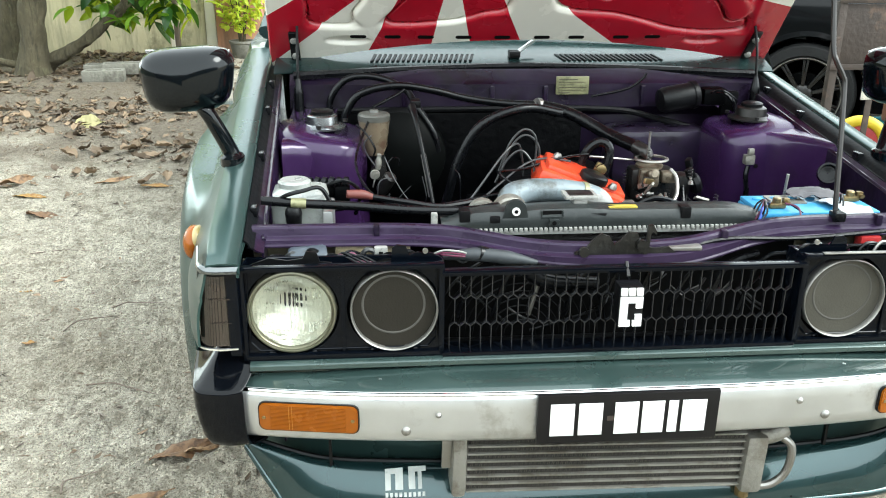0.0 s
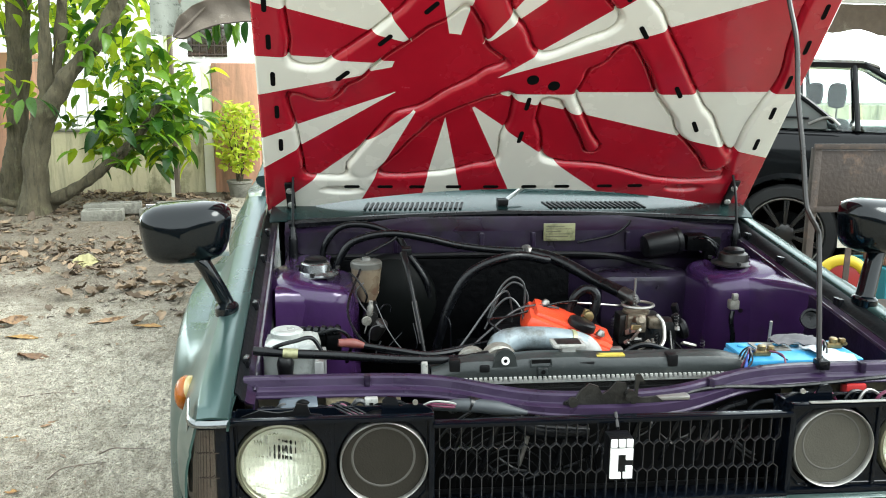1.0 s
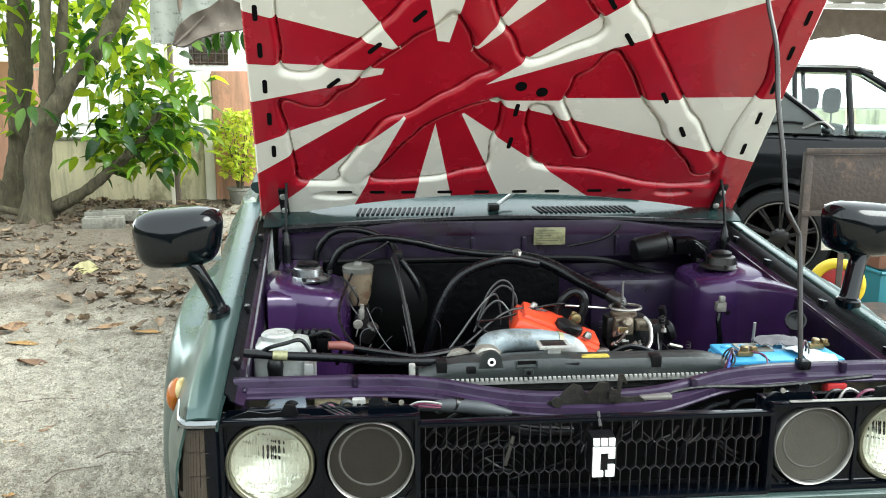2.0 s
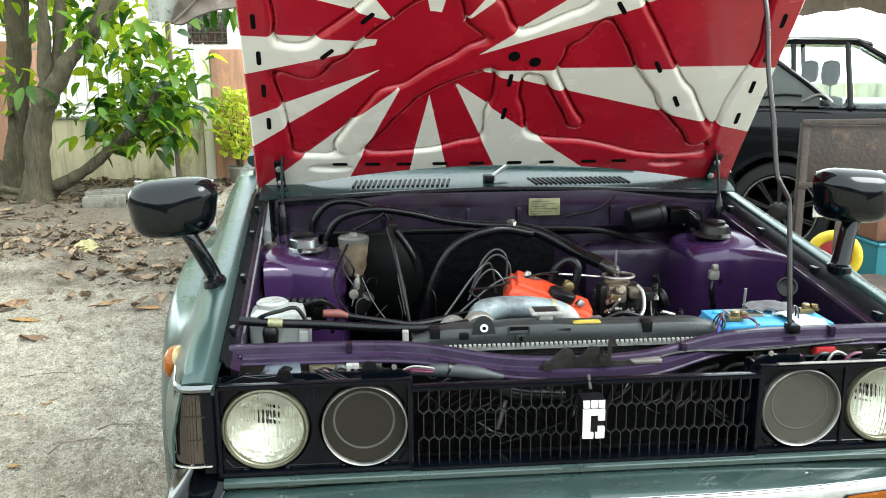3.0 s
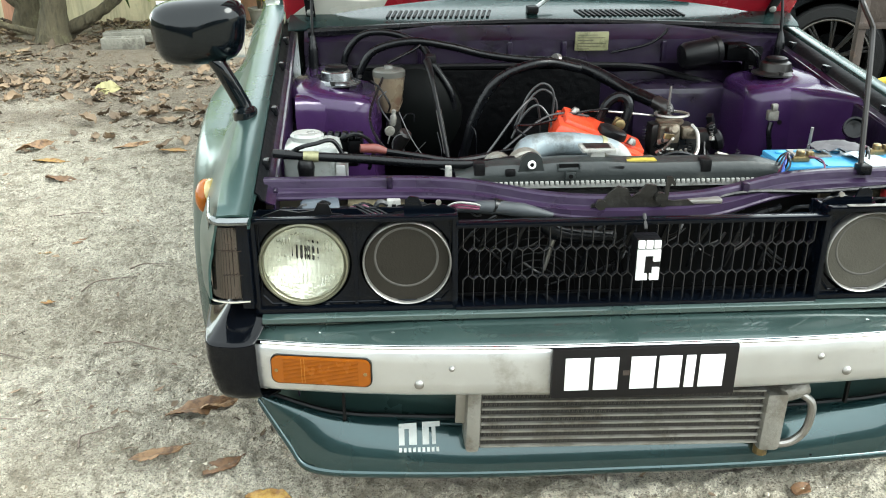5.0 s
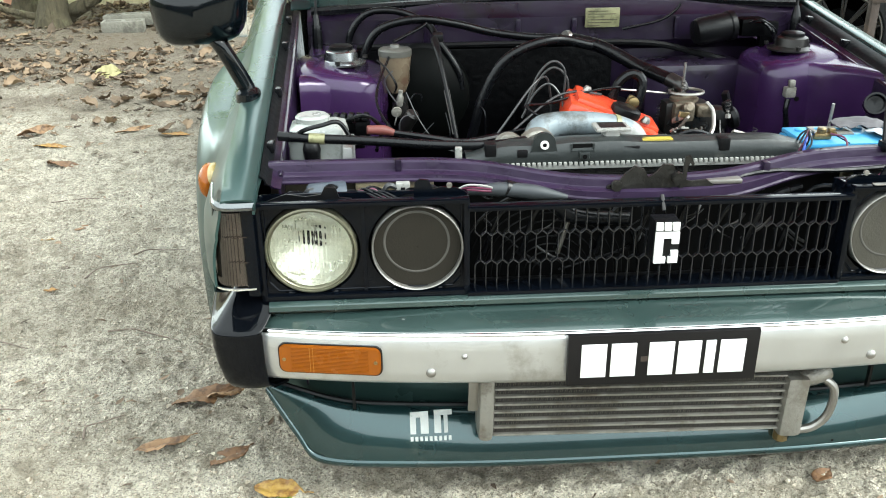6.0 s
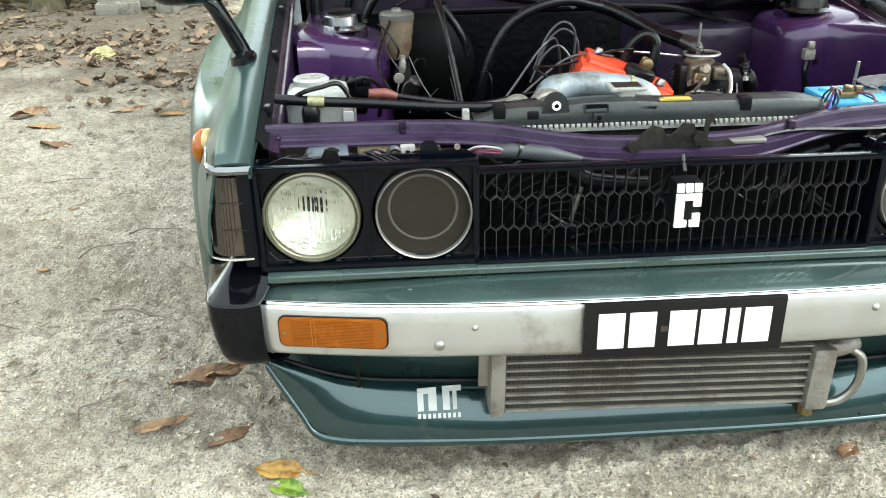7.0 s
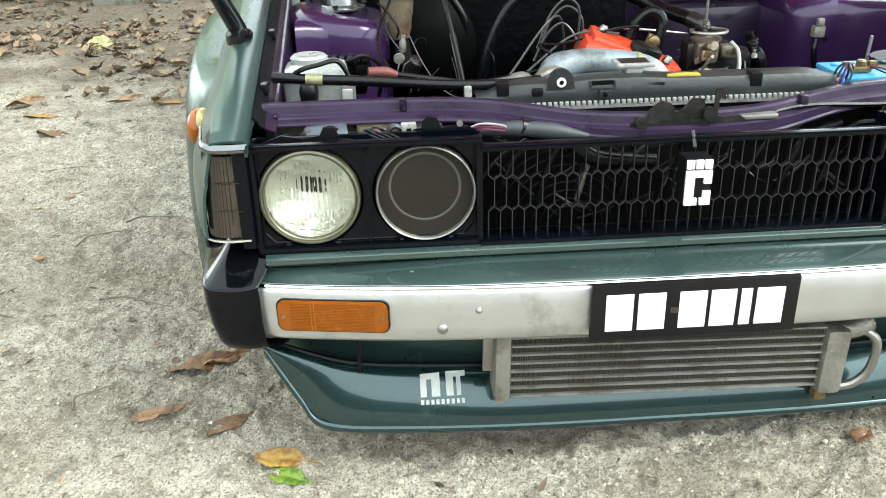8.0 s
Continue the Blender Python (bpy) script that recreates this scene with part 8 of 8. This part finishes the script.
# wheel arches cut through the flanks
keep = []
for f in g.f:
    c = [sum(g.v[i][k] for i in f) / len(f) for k in range(3)]
    if not (abs(c[0]) > 0.6 and min(math.hypot(c[1] - y, c[2] - 0.3) for y in (-1.25, 1.3)) < 0.35):
        keep.append(f)
g.f = keep
part("body", g, BLACKCAR, black, angle=50)
part("roof", Geo().sheet([[(x * 0.64, y, z + 0.03 * (1 - x * x)) for x in np.linspace(-1, 1, 9)] for y, z in ((0.86, 1.295), (0.96, 1.325), (1.3, 1.335), (1.75, 1.315), (1.9, 1.28))], 0.03), BLACKCAR, black, angle=50)
for s in (-1, 1):
    for a, b, r in (((0.76, 0.30, 0.92), (0.62, 0.95, 1.32), 0.016), ((0.77, 0.95, 0.93), (0.62, 1.0, 1.32), 0.016), ((0.77, 1.26, 0.93), (0.62, 1.30, 1.31), 0.016)):
        part("pillar", Geo().tube([(s * a[0], a[1], a[2]), (s * b[0], b[1], b[2])], r, 12), BLACK, black)
    part("side_window", Geo().sheet([[(s * 0.76, 0.36, 0.92), (s * 0.77, 0.92, 0.93)], [(s * 0.61, 0.92, 1.29), (s * 0.62, 0.97, 1.31)]], 0.004 * s), PANE, black)
    part("side_window", Geo().sheet([[(s * 0.77, 0.98, 0.93), (s * 0.76, 1.98, 0.93)], [(s * 0.62, 1.02, 1.31), (s * 0.6, 1.86, 1.28)]], 0.004 * s), PANE, black)
    for y in (-1.25, 1.3):
        wm2 = Matrix.Translation((s * 0.76, y, 0.3)) @ pose(0, 0, 0, 0, 90 * s, 0)
        wheel = part("wheel", Geo().lathe([(0.215, -0.1), (0.285, -0.1), (0.3, -0.08), (0.302, 0.06), (0.285, 0.095), (0.235, 0.1), (0.222, 0.085)], wm2, 44, False), TYRE, black, "black tyre on a dark spoked rim", angle=50)
        part("rim", Geo().lathe([(0.226, 0.086), (0.224, 0.094), (0.212, 0.09), (0.2, 0.02), (0.19, -0.08)], wm2, 44, False), DARK_STEEL, wheel)
        part("rim_lip", Geo().tube([tuple(wm2 @ Vector((0.219 * math.cos(a), 0.219 * math.sin(a), 0.092))) for a in np.linspace(0, 2 * math.pi, 33)], 0.0045, 6, 2), STEEL, wheel, "bright lip of the rim")
        part("arch_lip", Geo().lathe([(0.375, 0.07), (0.372, 0.084), (0.345, 0.088), (0.335, 0.06)], wm2, 48, False), BLACKCAR, black)
        part("wheel_well", Geo().lathe([(0.365, 0.07), (0.365, -0.22), (0.02, -0.22)], wm2, 40, False), VOID, black)
        part("brake_disc", Geo().lathe([(0.13, -0.02), (0.13, 0.0), (0.03, 0.01)], wm2, 28), SHADED_GRIME, wheel)
        g = Geo()
        for k in range(10):
            a = k * math.pi / 5
            for da in (-0.05, 0.05):
                g.box(0.04, 0.215, -0.0065, 0.0065, 0.05, 0.078, 0.003, wm2 @ pose(0, 0, 0, 0, 0, math.degrees(a + da)))
        g.lathe([(0.06, 0.04), (0.06, 0.075), (0.04, 0.085), (0.001, 0.086)], wm2, 20)
        part("spokes", g, DARK_STEEL, wheel)
    part("mirror", Geo().box(s * 0.9 - 0.09, s * 0.9 + 0.09, 0.40, 0.48, 0.93, 1.05, 0.03), BLACKCAR, black)
    for sy in ((0.985,) if s < 0 else (1.13,)):
        seat = part("seat", Geo().box(s * 0.36 - 0.23, s * 0.36 + 0.23, sy, sy + 0.15, 0.5, 0.98, 0.06), SEAT, black, "grey cloth seat")
        part("headrest", Geo().box(s * 0.36 - 0.12, s * 0.36 + 0.12, sy + 0.04, sy + 0.15, 1.05, 1.21, 0.05), SEAT, seat)
        for dx in (-0.04, 0.04):
            part("headrest_post", Geo().tube([(s * 0.36 + dx, sy + 0.09, 0.96), (s * 0.36 + dx, sy + 0.09, 1.05)], 0.006, 6), STEEL, seat)
    part("headlamp", Geo().box(min(s * 0.42, s * 0.72), max(s * 0.42, s * 0.72), -2.1, -1.98, 0.56, 0.68, 0.03), SMOKE, black)
part("windscreen", Geo().sheet([[(x * 0.72, 0.30 - 0.06 * (1 - x * x), 0.94) for x in np.linspace(-1, 1, 7)], [(x * 0.6, 0.92, 1.3) for x in np.linspace(-1, 1, 7)]], 0.005), PANE, black)
part("rear_window", Geo().sheet([[(x * 0.7, 2.03, 0.94) for x in np.linspace(-1, 1, 7)], [(x * 0.58, 1.9, 1.28) for x in np.linspace(-1, 1, 7)]], 0.005), PANE, black)
part("steering_wheel", Geo().tube([(0.36 + 0.18 * math.cos(a), 0.68 - 0.06 * math.sin(a), 0.98 + 0.17 * math.sin(a)) for a in np.linspace(0, 2 * math.pi, 17)], 0.014, 8, 2), BLACK, black)
part("dashboard", Geo().box(-0.7, 0.7, 0.36, 0.6, 0.75, 0.945, 0.04), BLACK, black)
# slanted dark quarter screen with its rubber edge and wiper
quarter = part("quarter_screen", Geo().sheet([[(-0.80, 1.12, 0.94), (-0.80, 1.12, 1.01), (-0.79, 1.34, 1.17), (-0.78, 1.5, 1.28)], [(-0.80, 2.0, 0.94), (-0.80, 2.0, 1.01), (-0.79, 2.0, 1.17), (-0.78, 1.96, 1.28)]], 0.004), mat("smoked_grey_glass", (0.10, 0.105, 0.10), 0.15, 0, 0.3, 6, coat=0.3), black, "smoked grey slanting screen")
part("screen_rubber", Geo().tube([(-0.805, 1.08, 0.98), (-0.80, 1.2, 1.075), (-0.79, 1.36, 1.19), (-0.78, 1.52, 1.295)], 0.016, 8), BLACKCAR, quarter)
part("wiper", Geo().tube([(-0.815, 1.22, 1.0), (-0.815, 1.34, 1.005), (-0.815, 1.5, 0.975)], 0.008, 6), BLACK, quarter)
part("wiper", Geo().tube([(-0.815, 1.05, 0.965), (-0.815, 1.12, 1.01), (-0.815, 1.22, 0.97)], 0.008, 6), STEEL, quarter)

# rusty steel stand and a yellow toy wheel
stand = thing("steel_stand", "rusty steel plate stand on angle-iron legs", "stand", (1.36, 1.9, 0))
part("front_plate", Geo().box(0.02, 0.62, 0.004, 0.01, 0.60, 0.83, 0.001), RUST, stand)
for x in (0.0, 0.6):
    part("leg", Geo().box(x, x + 0.03, -0.004, 0, 0.0, 0.84, 0.001).box(x, x + 0.004, 0, 0.026, 0.0, 0.84, 0.001), RUST, stand)
part("leg", Geo().box(0.19, 0.215, 0.03, 0.036, 0.0, 0.6, 0.001), RUST, stand)
for z in (0.585, 0.835):
    part("rail", Geo().box(-0.006, 0.64, -0.012, -0.005, z, z + 0.022, 0.001), RUST, stand)
part("shelf", Geo().box(0.0, 0.62, 0.04, 0.36, 0.105, 0.12, 0.002), RUST, stand)
ring = thing("toy_wheel", "yellow plastic hoop wheel with a red hub", "toy wheel", (1.68, 2.14, 0.12))
wm3 = Matrix.Translation((0, 0, 0.118)) @ pose(0, 0, 0, 90, 0, -25)
part("hoop", Geo().tube([tuple(wm3 @ Vector((0.094 * math.cos(a), 0.094 * math.sin(a), 0))) for a in np.linspace(0, 2 * math.pi, 25)], 0.024, 12, 2), YELLOW, ring)
part("hub", Geo().lathe([(0.072, -0.01), (0.072, 0.01), (0.03, 0.02), (0.001, 0.02)], wm3, 28), RED, ring)

# teal crate with a brown block on it, beyond the stand
crate = thing("crate", "teal plastic crate standing on the sand", "crate", (2.18, 2.47, 0))
TEAL = mat("teal_plastic", (0.02, 0.14, 0.17), 0.45, 0, 0.2, 10, dirt=(0.05, 0.13, 0.14), dirt_at=0.6, dirt_scale=8)
for x0, x1, y0, y1 in ((-0.18, 0.18, -0.15, -0.138), (-0.18, 0.18, 0.138, 0.15), (-0.18, -0.168, -0.138, 0.138), (0.168, 0.18, -0.138, 0.138)):
    part("side", Geo().box(x0, x1, y0, y1, 0.0, 0.235, 0.003), TEAL, crate)
part("rim", Geo().tube([(-0.18, -0.15, 0.24), (0.18, -0.15, 0.24), (0.18, 0.15, 0.24), (-0.18, 0.15, 0.24), (-0.18, -0.15, 0.24)], 0.009, 8, 1), TEAL, crate)
part("base", Geo().box(-0.168, 0.168, -0.138, 0.138, 0.0, 0.012, 0.003), TEAL, crate)
block = thing("timber_block", "reddish brown timber block lying on the crate", "block", (2.18, 2.45, 0.249))
part("body", Geo().box(-0.17, 0.17, -0.09, 0.09, 0.0, 0.16, 0.012), mat("reddish_timber", (0.16, 0.07, 0.04), 0.7, 0, 0.4, 12, bump=0.3, bscale=40), block)

# shelter on the far side: pale roof sheet with a brown ragged hem
shelter = thing("shelter", "pale roofed shelter with a ragged brown valance", "shelter", (4.4, 9, 0))
rows = []
for i in range(4):
    rows.append([(u * 6, 0.03 * math.sin(u * 30), 2.02 - (0.36 + 0.05 * math.sin(u * 23) + 0.05 * noise.noise(Vector((u * 20, 0, 0)))) * i / 3) for u in np.linspace(0, 1, 50)])
part("valance", Geo().sheet(rows, 0.01), WOOD, shelter)
part("beam", Geo().box(0, 6, -0.05, 0.05, 2.03, 2.09, 0.01), WHITE, shelter)
part("roof_sheet", Geo().sheet([[(u * 6, 0.1 - v * 2.5, 2.10 + v * 0.35 + 0.02 * math.sin(u * 90)) for u in np.linspace(0, 1, 60)] for v in (0, 0.5, 1)], 0.008), FENCE, shelter)
for x in (0.1, 5.8):
    part("post", Geo().box(x - 0.05, x + 0.05, -0.05, 0.05, 0, 2.03, 0.01), WOOD, shelter)
